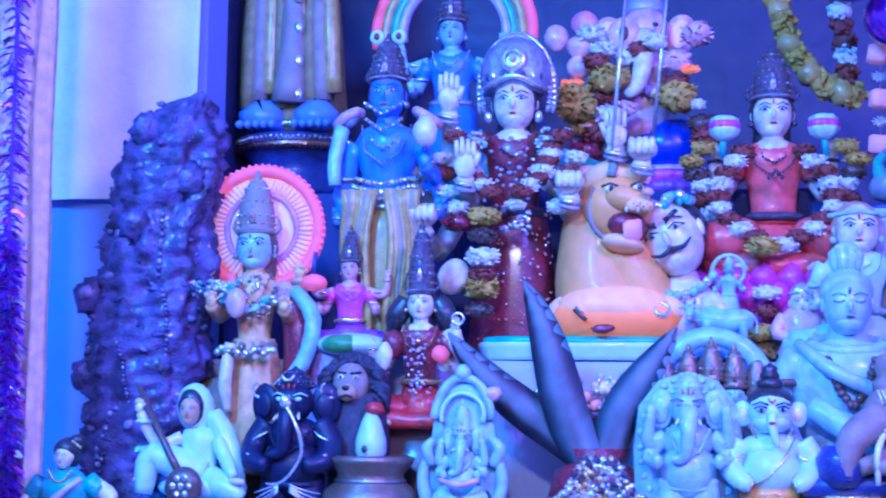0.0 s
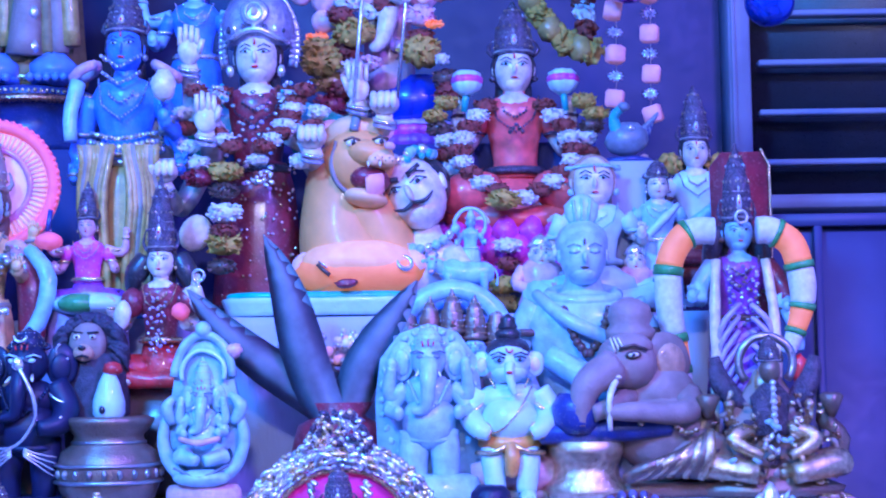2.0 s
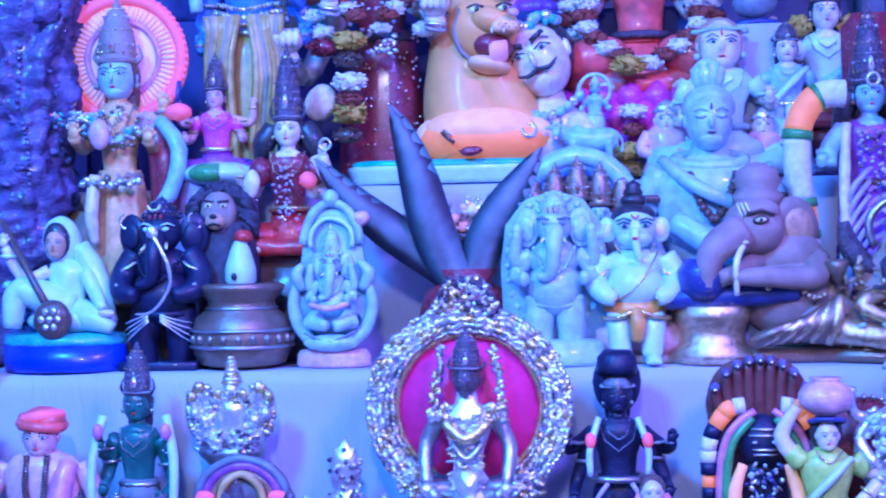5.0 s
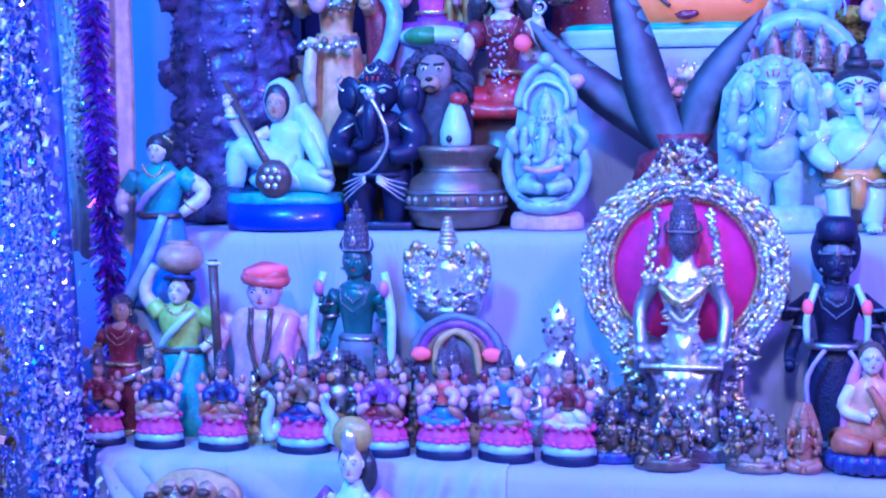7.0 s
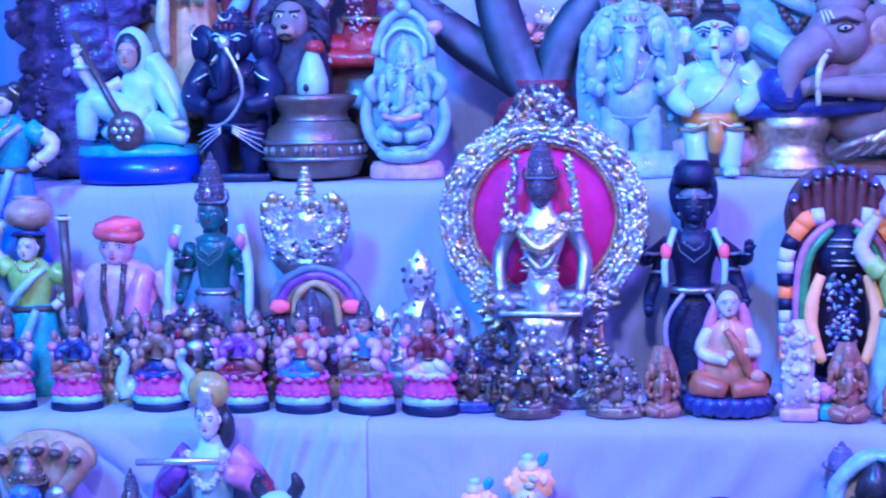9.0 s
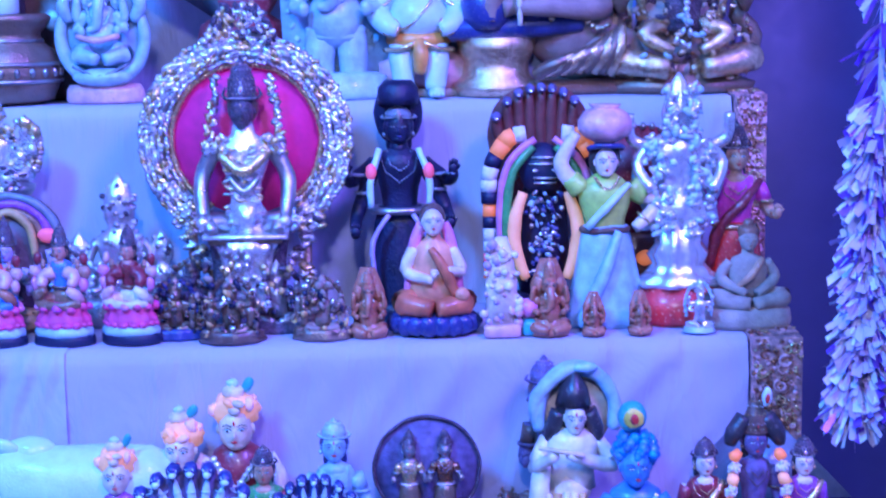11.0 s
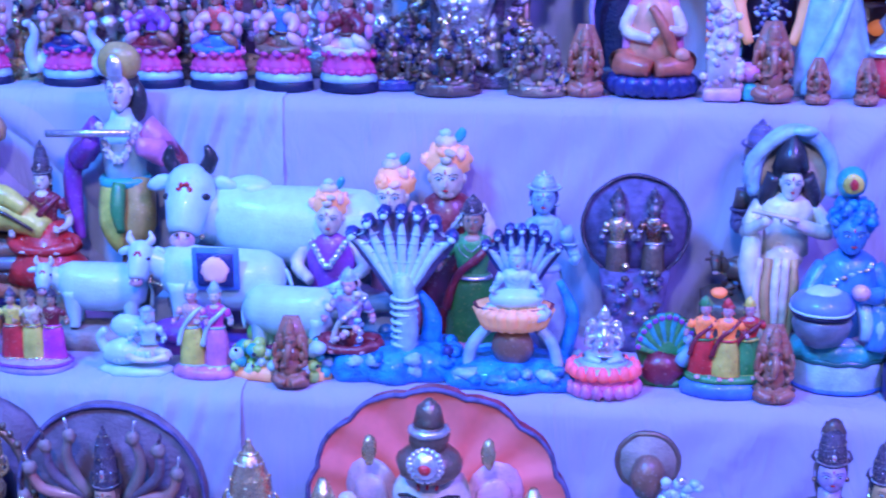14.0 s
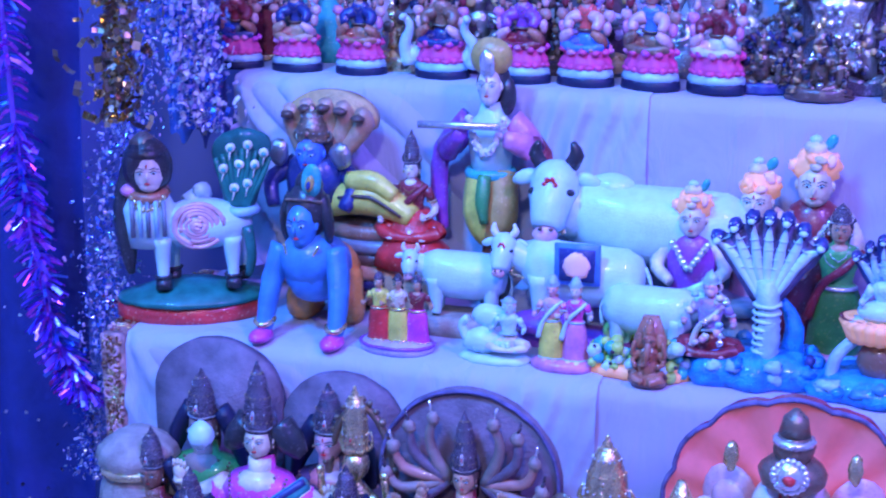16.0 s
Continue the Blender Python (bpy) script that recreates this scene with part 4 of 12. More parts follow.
def assembled(name, key, x, off, label, category, pieces, lift=0.0, turn=0.0):
    """A thing of several parts on a step; pieces: part name, builder, label."""
    top = tagged(new(name), label, category)
    top.matrix_world = pose(x, Y[key] + off, Z[key] + lift + 0.001, 0, 0, turn)
    for word, build, note in pieces:
        F = Fig()
        build(F)
        part(word, F, top, note)
    return top


# -- step B --
def veena_lady(F, H):
    F.s = H
    F.piece("base", "blue and teal oval base")
    F.lathe([(0.39, 0), (0.4, 0.03), (0.4, 0.17)], "royal", sy=0.62, seg=32)
    F.lathe([(0.4, 0.17), (0.4, 0.19), (0.385, 0.235), (0.3, 0.245)], "teal", sy=0.62, seg=32)
    F.piece("figure")
    F.ell((0.05, 0, 0.32), (0.3, 0.18, 0.09), "white", seg=20, rows=10)
    F.bez([(0.05, -0.02, 0.4), (-0.16, -0.1, 0.5), (-0.27, -0.12, 0.5), (-0.3, -0.14, 0.28)], [0.11, 0.1, 0.085, 0.055], "white", 12, 12)
    F.bez([(0.1, -0.02, 0.36), (0.24, -0.12, 0.33), (0.36, -0.14, 0.27)], [0.11, 0.085, 0.04], "white", 9, 12)
    F.lathe([(0.14, 0.34), (0.11, 0.45), (0.12, 0.56), (0.125, 0.63), (0.1, 0.69), (0.05, 0.71)], "white", (0.02, 0, 0), sy=0.7)
    F.ell((-0.02, 0.03, 0.83), (0.125, 0.1, 0.165), "white", (0, -8, 0), 18, 12)
    F.bez([(0.09, 0.03, 0.8), (0.17, 0.03, 0.66), (0.24, 0.02, 0.48), (0.27, 0.02, 0.34)], [0.06, 0.08, 0.08, 0.06], "white", 12, 10)
    F.ell((-0.03, -0.045, 0.835), (0.088, 0.05, 0.12), "black", (0, -8, 0))
    face(F, (-0.03, -0.055, 0.81), 0.083, "tan")
    F.bez([(-0.09, -0.02, 0.64), (-0.24, -0.08, 0.6), (-0.33, -0.16, 0.8)], [0.045, 0.038, 0.03], "pale", 10)
    hand(F, (-0.335, -0.165, 0.83), 0.03, "pale")
    F.ring((-0.31, -0.145, 0.74), 0.036, 0.014, "white", rot=(0, 0, 0), n=12)
    F.bez([(0.15, -0.02, 0.63), (0.22, -0.06, 0.5), (0.3, -0.16, 0.4)], [0.06, 0.05, 0.03], "white", 9)
    F.ell((0.33, -0.18, 0.37), (0.055, 0.03, 0.025), "pale")
    F.piece("lute", "dark long-necked lute with silver dots")
    F.tube([(-0.36, -0.13, 0.97), (-0.1, -0.2, 0.52), (0.0, -0.22, 0.36)], [0.017, 0.026, 0.03], "umber", 8)
    F.ell((0.0, -0.235, 0.335), (0.125, 0.06, 0.125), "umber", seg=20, rows=12)
    for k in range(7):
        a = math.tau * k / 6
        q = 0.055 if k else 0
        F.ell((q * math.cos(a), -0.292, 0.34 + q * math.sin(a)), (0.022, 0.01, 0.022), "silver", seg=8, rows=5)


doll("veena_player_figurine", "B", -0.44, 0.055, 1.428, "white-robed clay doll with a long-necked lute on blue base", veena_lady)


def black_ganesha(F, H):
    F.s = H
    ganesha(F, 0.93, 0.92, False, "ink", "ink", "ink", "ink", "white", arms=0)
    F.box((0, 0, 0.02), (0.42, 0.3, 0.05), "ink")
    for s in (-1, 1):
        F.bez([(s * 0.14, 0, 0.62), (s * 0.21, -0.03, 0.5), (s * 0.19, -0.12, 0.42), (s * 0.1, -0.18, 0.4)], [0.075, 0.07, 0.06, 0.04], "ink", 12, 12)
        F.ring((s * 0.185, -0.02, 0.56), 0.073, 0.008, "silver", rot=(15, s * 30, 0), n=16)
        F.tube([(s * 0.17, -0.15, 0.43), (s * 0.22, -0.16, 0.46)], 0.008, "silver", 5)
        for k in range(4):
            F.bez([(s * 0.03, -0.19, 0.3 - 0.012 * k), (s * 0.11, -0.17, 0.27 - 0.022 * k), (s * 0.18, -0.11, 0.25 - 0.035 * k)], [0.006, 0.006, 0.004], "silver", 7, 5)
        F.ring((s * 0.19, 0.0, 0.8), 0.045, 0.008, "silver", a0=120, a1=300, n=10)
    F.bez([(0, -0.2, 0.72), (0.07, -0.21, 0.6), (0.09, -0.2, 0.45), (0.0, -0.2, 0.32), (-0.1, -0.17, 0.3)], [0.012, 0.012, 0.011, 0.01, 0.008], "silver", 14, 6)
    F.ell((0, -0.2, 0.73), (0.03, 0.02, 0.035), "silver", lump=0.3)
    F.ring((0, -0.155, 0.88), 0.032, 0.008, "silver", a0=180, a1=360, n=10)
    F.ell((0.0, -0.19, 0.5), (0.02, 0.012, 0.012), "silver", lump=0.3)


doll("black_elephant_idol", "B", -0.315, 0.065, 1.466, "black elephant-headed idol with silver painted lines", black_ganesha, "idol")


def pot_body(F):
    F.lathe([(0.035, 0), (0.055, 0.006), (0.063, 0.025), (0.063, 0.045), (0.058, 0.064), (0.044, 0.074), (0.042, 0.084), (0.053, 0.096), (0.056, 0.104), (0.048, 0.107), (0.03, 0.104)], "bronze", seg=36)
    for z, r in ((0.028, 0.0645), (0.048, 0.064), (0.075, 0.044)):
        F.ring((0, 0, z), r, 0.0025, "pewter", rot=(0, 0, 0), n=36)
    for k in range(22):
        a = math.tau * k / 22
        F.ell((0.064 * math.cos(a), 0.064 * math.sin(a), 0.038), (0.004, 0.004, 0.006), "pewter", seg=6, rows=4)


def pot_shell(F):
    F.lathe([(0.012, 0.098), (0.02, 0.11), (0.02, 0.125), (0.013, 0.148), (0.006, 0.163)], "white", seg=16)
    F.ell((-0.004, -0.022, 0.115), (0.004, 0.002, 0.005), "black", seg=6, rows=4)


assembled("brass_pot", "B", -0.216, 0.07, "round engraved brass pot topped with a white shell", "pot", (
    ("body", pot_body, ""), ("shell", pot_shell, "pointed white shell"),
    ("cap", lambda F: F.lathe([(0.008, 0.158), (0.013, 0.162), (0.01, 0.171), (0.004, 0.174)], "red", (0.004, 0, 0), seg=12), "small red cap")))


def lion_goddess(F, H):
    person(F, 0.281, 0.95, True, 0.344, "pale", "maroon", "red", palms=[(0.15, -0.16, 0.6), (-0.16, -0.17, 0.62), (0.2, -0.08, 0.8), (-0.27, -0.05, 0.7)])
    for s in (-1, 1):
        F.bez([(s * 0.02, 0.008, 0.172), (s * 0.034, 0.006, 0.15), (s * 0.04, 0.006, 0.128)], [0.014, 0.016, 0.008], "black", 8, 9)
        F.ell((s * 0.036, -0.008, 0.112), (0.016, 0.015, 0.02), "maroon", seg=10, rows=7)
    F.ell((-0.04, -0.05, 0.094), (0.011, 0.007, 0.02), "pale", (0, 8, 0), 10, 7)
    F.ell((0.034, -0.05, 0.098), (0.012, 0.01, 0.011), "daylight_pink", seg=12, rows=8, lump=0.15)
    F.bez([(0.038, -0.01, 0.128), (0.056, -0.02, 0.1), (0.05, -0.025, 0.13)], [0.011, 0.009, 0.007], "pale", 9, 9)
    F.ring((0.053, -0.026, 0.145), 0.0075, 0.002, "silver", n=14)
    F.tube([(0.05, -0.025, 0.1), (0.053, -0.026, 0.138)], 0.0025, "silver", 6)
    rnd = random.Random(77)
    for j in range(46):
        F.ell((rnd.gauss(0, 0.009), -0.034, 0.122 - 0.075 * rnd.random()), (0.003, 0.002, 0.0018), rnd.choice(["silver", "pewter", "lilac"]), (0, rnd.uniform(0, 180), 0), 6, 4, 0.3)
    F.v = [(p[0], p[1], p[2] + 0.139) for p in F.v]
    F.box((0.0, 0.01, 0.07), (0.15, 0.08, 0.14), "umber", bevel=0.4)
    c = (-0.078, -0.062, 0.197)
    F.ell((c[0], c[1] + 0.018, c[2] - 0.01), (0.044, 0.03, 0.05), "mane", seg=20, rows=14, lump=0.12)
    F.bez([(c[0], c[1] + 0.02, c[2] - 0.02), (c[0] + 0.006, c[1] + 0.012, c[2] - 0.08), (c[0] + 0.008, c[1] + 0.005, c[2] - 0.19)], [0.043, 0.042, 0.034], "mane", 10, 14)
    for j in range(70):
        a = rnd.uniform(-0.5, math.pi + 0.5)
        q = rnd.uniform(0.026, 0.036)
        x, z = c[0] + q * math.cos(a), c[2] + q * 1.08 * math.sin(a)
        F.bez([(x, c[1] - 0.008, z), (x + 0.01 * math.cos(a), c[1] - 0.004, z + 0.002 - 0.008), (x + 0.013 * math.cos(a), c[1] + 0.006, z - 0.022)], [0.004, 0.005, 0.002], "mane", 5, 6)
    F.ell((c[0], c[1] - 0.012, c[2]), (0.024, 0.018, 0.027), "hide", seg=16, rows=10)
    F.ell((c[0] - 0.001, c[1] - 0.028, c[2] - 0.012), (0.013, 0.011, 0.011), "tan", seg=12, rows=8)
    F.ell((c[0] - 0.001, c[1] - 0.039, c[2] - 0.006), (0.005, 0.003, 0.0035), "black", seg=8, rows=5)
    F.tube([(c[0] - 0.008, c[1] - 0.037, c[2] - 0.017), (c[0], c[1] - 0.04, c[2] - 0.0145), (c[0] + 0.008, c[1] - 0.037, c[2] - 0.017)], 0.0014, "black", 5)
    for s in (-1, 1):
        F.ell((c[0] + s * 0.01, c[1] - 0.0275, c[2] + 0.008), (0.0048, 0.0025, 0.0034), "ivory", seg=8, rows=5)
        F.ell((c[0] + s * 0.01, c[1] - 0.0298, c[2] + 0.008), 0.0021, "black", seg=6, rows=4)
        F.tube([(c[0] + s * 0.003, c[1] - 0.029, c[2] + 0.013), (c[0] + s * 0.016, c[1] - 0.024, c[2] + 0.015)], 0.0014, "black", 5)


doll("lion_rider_idol", "B", -0.170, 0.165, 1.651, "crowned goddess doll in dark red beside a dark-maned lion", lion_goddess, "idol")


def relief_plaque(F, H):
    """A glazed niche: a bowl-shaped lower rim, a narrower arch over it, the god in relief inside."""
    F.s = H
    low = [(0.225 * math.sin(a), 0.36 - 0.25 * math.cos(a)) for a in [radians(-118 + 236 * k / 26) for k in range(27)]]
    high = [(0.165 * math.cos(a), 0.66 + 0.27 * math.sin(a)) for a in [radians(8 + 164 * k / 20) for k in range(21)]]
    F.plate(low + high, 0.05, 0.12, "pearl")
    F.tube([(x, 0.035, z) for x, z in low], [0.028 + 0.014 * math.sin(math.pi * k / 26) for k in range(27)], "pearl", 10)
    F.tube([(x, 0.04, z) for x, z in high], 0.026, "pearl", 10)
    F.bez([(-0.17, 0.03, 0.44), (-0.2, 0.0, 0.52), (-0.16, 0.0, 0.58)], [0.03, 0.035, 0.02], "pearl", 8, 9)
    F.bez([(0.17, 0.03, 0.44), (0.215, 0.0, 0.53), (0.15, 0.0, 0.6)], [0.03, 0.04, 0.02], "pearl", 8, 9)
    F.ell((0.17, 0.03, 0.84), (0.05, 0.03, 0.04), "rose", lump=0.3)
    F.lathe([(0.2, 0), (0.215, 0.015), (0.21, 0.07), (0.19, 0.1)], "rose", (0, 0.05, 0), sy=0.5, seg=28)
    F.ell((0, -0.04, 0.14), (0.16, 0.07, 0.05), "pearl", seg=18, rows=9)
    F.bez([(-0.15, -0.06, 0.2), (0.0, -0.1, 0.15), (0.15, -0.06, 0.21)], [0.008, 0.008, 0.008], "slate", 9, 5)
    o = len(F.v)
    ganesha(F, 0.62, 0.7, True, "pearl", "pearl", "pearl", "pearl", "slate")
    F.v[o:] = [(p[0], 0.01 * H + p[1] * 0.7, p[2] + 0.19 * H) for p in F.v[o:]]
    F.ring((0, 0.02, 0.72), 0.12, 0.014, "white", n=24, a0=-20, a1=200)
    F.bez([(-0.11, -0.1, 0.36), (0.0, -0.14, 0.335), (0.11, -0.1, 0.36)], [0.014, 0.02, 0.014], "rose", 8, 7)
    F.ell((0, 0.03, 0.955), (0.045, 0.03, 0.045), "pearl", lump=0.3)


doll("oval_relief_plaque", "B", -0.097, 0.05, 1.452, "pale glazed niche plaque with an elephant-headed god in relief", relief_plaque, "plaque")


def broad_leaf(dx, dz, dy, wide):
    def build(F):
        F.s = 0.33
        a, b = Vector((0, dy, 0.26)), Vector((dx, dy - 0.08, dz))
        side = Vector((b.z - a.z, 0, -(b.x - a.x))).normalized()
        rows = []
        for k in range(13):
            u = k / 12
            p = a.lerp(b, u) + Vector((0, -0.07 * math.sin(u * 3.1), 0)) + side * 0.02 * math.sin(u * 5 + dx * 9)
            wd = wide * math.sin(math.pi * min(1, 0.2 + 0.8 * u)) ** 0.7 + 0.004
            fold = Vector((0, 0.04 * (1 - 0.4 * u), 0))
            rows.append([tuple(p + side * wd + fold), tuple(p + side * wd * 0.5 + fold * 0.4), tuple(p + Vector((0, 0.01, 0))), tuple(p - side * wd * 0.5 + fold * 0.5), tuple(p - side * wd + fold), tuple(p - Vector((0, 0.008, 0)))])
        F.rings(rows, "leaf")
    return build


def leaf_pot(F):
    F.lathe([(0.033, 0), (0.053, 0.01), (0.063, 0.05), (0.053, 0.09), (0.033, 0.102), (0.043, 0.119)], "maroon", seg=28)


assembled("mango_leaf_pot", "B", 0.065, 0.12, "dark pot holding broad dull grey-green leaves that fan out", "ritual pot", (("pot", leaf_pot, ""),) + tuple(
    ("leaf", broad_leaf(*q), "") for q in ((-0.57, 0.80, 0.0, 0.075), (-0.28, 0.99, -0.06, 0.082), (0.29, 0.83, -0.02, 0.074), (-0.12, 0.58, 0.05, 0.06))))


def glitter_spray(F, H):
    rnd = random.Random(4)
    for k in range(90):
        a, e = rnd.uniform(0, math.tau), rnd.uniform(0.1, 1.0)
        d = Vector((math.cos(a) * 1.1, -abs(math.sin(a)) * 0.4, 0.9 * e)) * rnd.uniform(0.02, 0.062)
        c = Vector((0, 0, 0.165))
        F.tube([c + d * 0.2, c + d], [0.0012, 0.0026], "silver", 5)
        F.ell(c + d, 0.0055 * rnd.uniform(0.6, 1.4), rnd.choice(["silver", "silver", "halo_pink_glow", "pale"]), seg=6, rows=4)
    F.lathe([(0.03, 0), (0.034, 0.02), (0.012, 0.05), (0.012, 0.13), (0.03, 0.16)], "maroon", seg=14)


doll("tinsel_flower_spray", "B", 0.049, 0.16, 1.44, "spray of silver tinsel blossoms in a small dark vase", glitter_spray, "tinsel spray")


def white_ganesha(F, H):
    F.s = H
    F.plate([(-0.25, 0.03), (0.25, 0.03), (0.29, 0.3), (0.3, 0.55), (0.27, 0.78), (0.16, 0.92), (0, 0.97), (-0.16, 0.92), (-0.27, 0.78), (-0.3, 0.55), (-0.29, 0.3)], 0.06, 0.15, "pearl")
    F.lathe([(0.29, 0), (0.3, 0.03), (0.27, 0.12), (0.22, 0.14)], "pearl", sy=0.62)
    o = len(F.v)
    ganesha(F, 0.94, 0.8, False, "pearl", "pearl", "pearl", "pearl", "slate")
    F.v[o:] = [(p[0], p[1] * 0.8, p[2] + 0.03 * H) for p in F.v[o:]]
    rnd = random.Random(6)
    for k in range(30):
        a = math.tau * k / 30
        F.ell((0.262 * math.cos(a), 0.06, 0.55 + 0.39 * math.sin(a)), (rnd.uniform(0.015, 0.03), 0.012, rnd.uniform(0.015, 0.03)), "pearl", (0, rnd.uniform(0, 180), 0), 9, 6, 0.4)


doll("white_elephant_idol", "B", 0.18, 0.06, 1.453, "glazed white elephant-headed idol standing on a low base", white_ganesha, "idol")


def many_headed(F, H):
    F.s = H
    F.lathe([(0.2, 0), (0.2, 0.1), (0.17, 0.3), (0.16, 0.55)], "rose", sy=0.6)
    F.ring((0, 0.02, 0.62), 0.28, 0.05, "sky", sz=1.2, a0=0, a1=180)
    F.ring((0, 0.05, 0.62), 0.22, 0.05, "blue", sz=1.3, a0=0, a1=180)
    for k in range(5):
        u = k - 2
        c = (u * 0.105, -0.06 + abs(u) * 0.03, 0.7 - abs(u) * 0.03)
        face(F, c, 0.058, ("rose", "sky", "pale", "sky", "rose")[k])
        crown(F, (c[0], c[1], c[2] + 0.045), 0.055, 0.21, "bronze")
        F.ell((c[0], c[1] + 0.04, c[2]), (0.065, 0.05, 0.075), "black")
    for s in (-1, 1):
        for z in (0.3, 0.42):
            F.bez([(s * 0.14, 0, 0.55), (s * 0.25, -0.05, z + 0.05), (s * 0.17, -0.16, z)], [0.04, 0.035, 0.025], "pale", 8)
    garland(F, (0, -0.1, 0.6), 0.13, 0.25, 0.02, ["rose", "gold"])


doll("five_faced_idol", "B", 0.21, 0.165, 1.506, "five-faced crowned idol under a blue arched hood", many_headed, "idol")


def boy_ganesha(F, H):
    F.s = H
    F.box((0.02, 0.08, 0.13), (0.5, 0.24, 0.2), "rose", bevel=0.5)
    F.box((0.02, 0.08, 0.02), (0.56, 0.3, 0.045), "stone", bevel=0.3)
    for s in (-1, 1):
        F.bez([(s * 0.075, -0.05, 0.3), (s * 0.09, -0.12, 0.2), (s * 0.08, -0.16, 0.04)], [0.085, 0.07, 0.05], "white", 10, 12)
        F.ell((s * 0.085, -0.21, 0.028), (0.045, 0.075, 0.028), "white")
        for j in range(4):
            F.ell((s * 0.085 + (j - 1.5) * 0.02, -0.275, 0.02), 0.012, "white", seg=6, rows=4)
        F.bez([(s * 0.02, -0.19, 0.29), (s * 0.1, -0.2, 0.255), (s * 0.18, -0.12, 0.25)], [0.016, 0.013, 0.016], "gold", 8, 6)
    F.ell((0, -0.05, 0.3), (0.175, 0.15, 0.075), "orange")
    F.bez([(0, -0.18, 0.3), (0.005, -0.21, 0.22), (0.0, -0.19, 0.13)], [0.03, 0.045, 0.03], "orange", 8, 9)
    F.ell((0, -0.065, 0.42), (0.155, 0.155, 0.14), "white", seg=20, rows=12)
    F.ell((0, -0.02, 0.54), (0.18, 0.12, 0.085), "white")
    for s in (-1, 1):
        F.bez([(s * 0.155, -0.02, 0.57), (s * 0.215, -0.05, 0.46), (s * 0.17, -0.17, 0.38), (s * 0.11, -0.2, 0.35)], [0.075, 0.07, 0.055, 0.035], "white", 12, 12)
        F.ring((s * 0.2, -0.04, 0.5), 0.068, 0.011, "gold", rot=(20, s * 25, 0), n=18)
        F.ring((s * 0.15, -0.185, 0.37), 0.046, 0.009, "gold", rot=(60, s * 20, 0), n=14)
        F.ell((s * 0.145, 0.0, 0.725), (0.055, 0.02, 0.07), "white", (0, 0, s * 15))
        F.ell((s * 0.145, -0.015, 0.722), (0.03, 0.012, 0.042), "pale", (0, 0, s * 15))
        F.ell((s * 0.055, -0.155, 0.745), (0.028, 0.012, 0.014), "sky", (0, s * -6, s * 12), 10, 6)
        F.ell((s * 0.055, -0.165, 0.745), (0.012, 0.008, 0.012), "black", seg=8, rows=6)
        F.tube([(s * 0.02, -0.168, 0.772), (s * 0.06, -0.163, 0.787), (s * 0.1, -0.13, 0.77)], 0.005, "black", 5)
        F.tube([(s * 0.025, -0.17, 0.757), (s * 0.06, -0.166, 0.765), (s * 0.09, -0.145, 0.75)], 0.004, "black", 5)
    F.ell((0, -0.045, 0.735), (0.118, 0.12, 0.112), "white", seg=18, rows=12)
    F.ell((0, -0.07, 0.68), (0.1, 0.1, 0.06), "white", seg=16, rows=9)
    F.bez([(0, -0.15, 0.72), (0, -0.18, 0.67), (0.01, -0.19, 0.6), (0.03, -0.19, 0.56)], [0.032, 0.028, 0.02, 0.015], "white", 10, 10)
    F.ell((0.0, -0.208, 0.675), (0.02, 0.014, 0.01), "red", seg=8, rows=5)
    F.ell((0, -0.005, 0.8), (0.122, 0.122, 0.075), "black", seg=18, rows=10)
    F.ell((0, 0.0, 0.885), (0.072, 0.068, 0.045), "black")
    F.lathe([(0.05, 0.91), (0.055, 0.93), (0.042, 0.955), (0.046, 0.97), (0.02, 0.99), (0.005, 1.0)], "black")
    F.ring((0, -0.165, 0.805), 0.018, 0.005, "red", a0=180, a1=360, n=8)
    garland(F, (0, -0.08, 0.64), 0.1, 0.14, 0.008, "gold")
    F.bez([(0.12, -0.1, 0.6), (0.06, -0.2, 0.5), (-0.02, -0.22, 0.4), (-0.12, -0.17, 0.34)], [0.006, 0.006, 0.006, 0.006], "gold", 12, 5)


doll("child_elephant_figurine", "B", 0.279, 0.075, 1.458, "white child elephant-god figurine with black topknot, sitting on a bench", boy_ganesha)


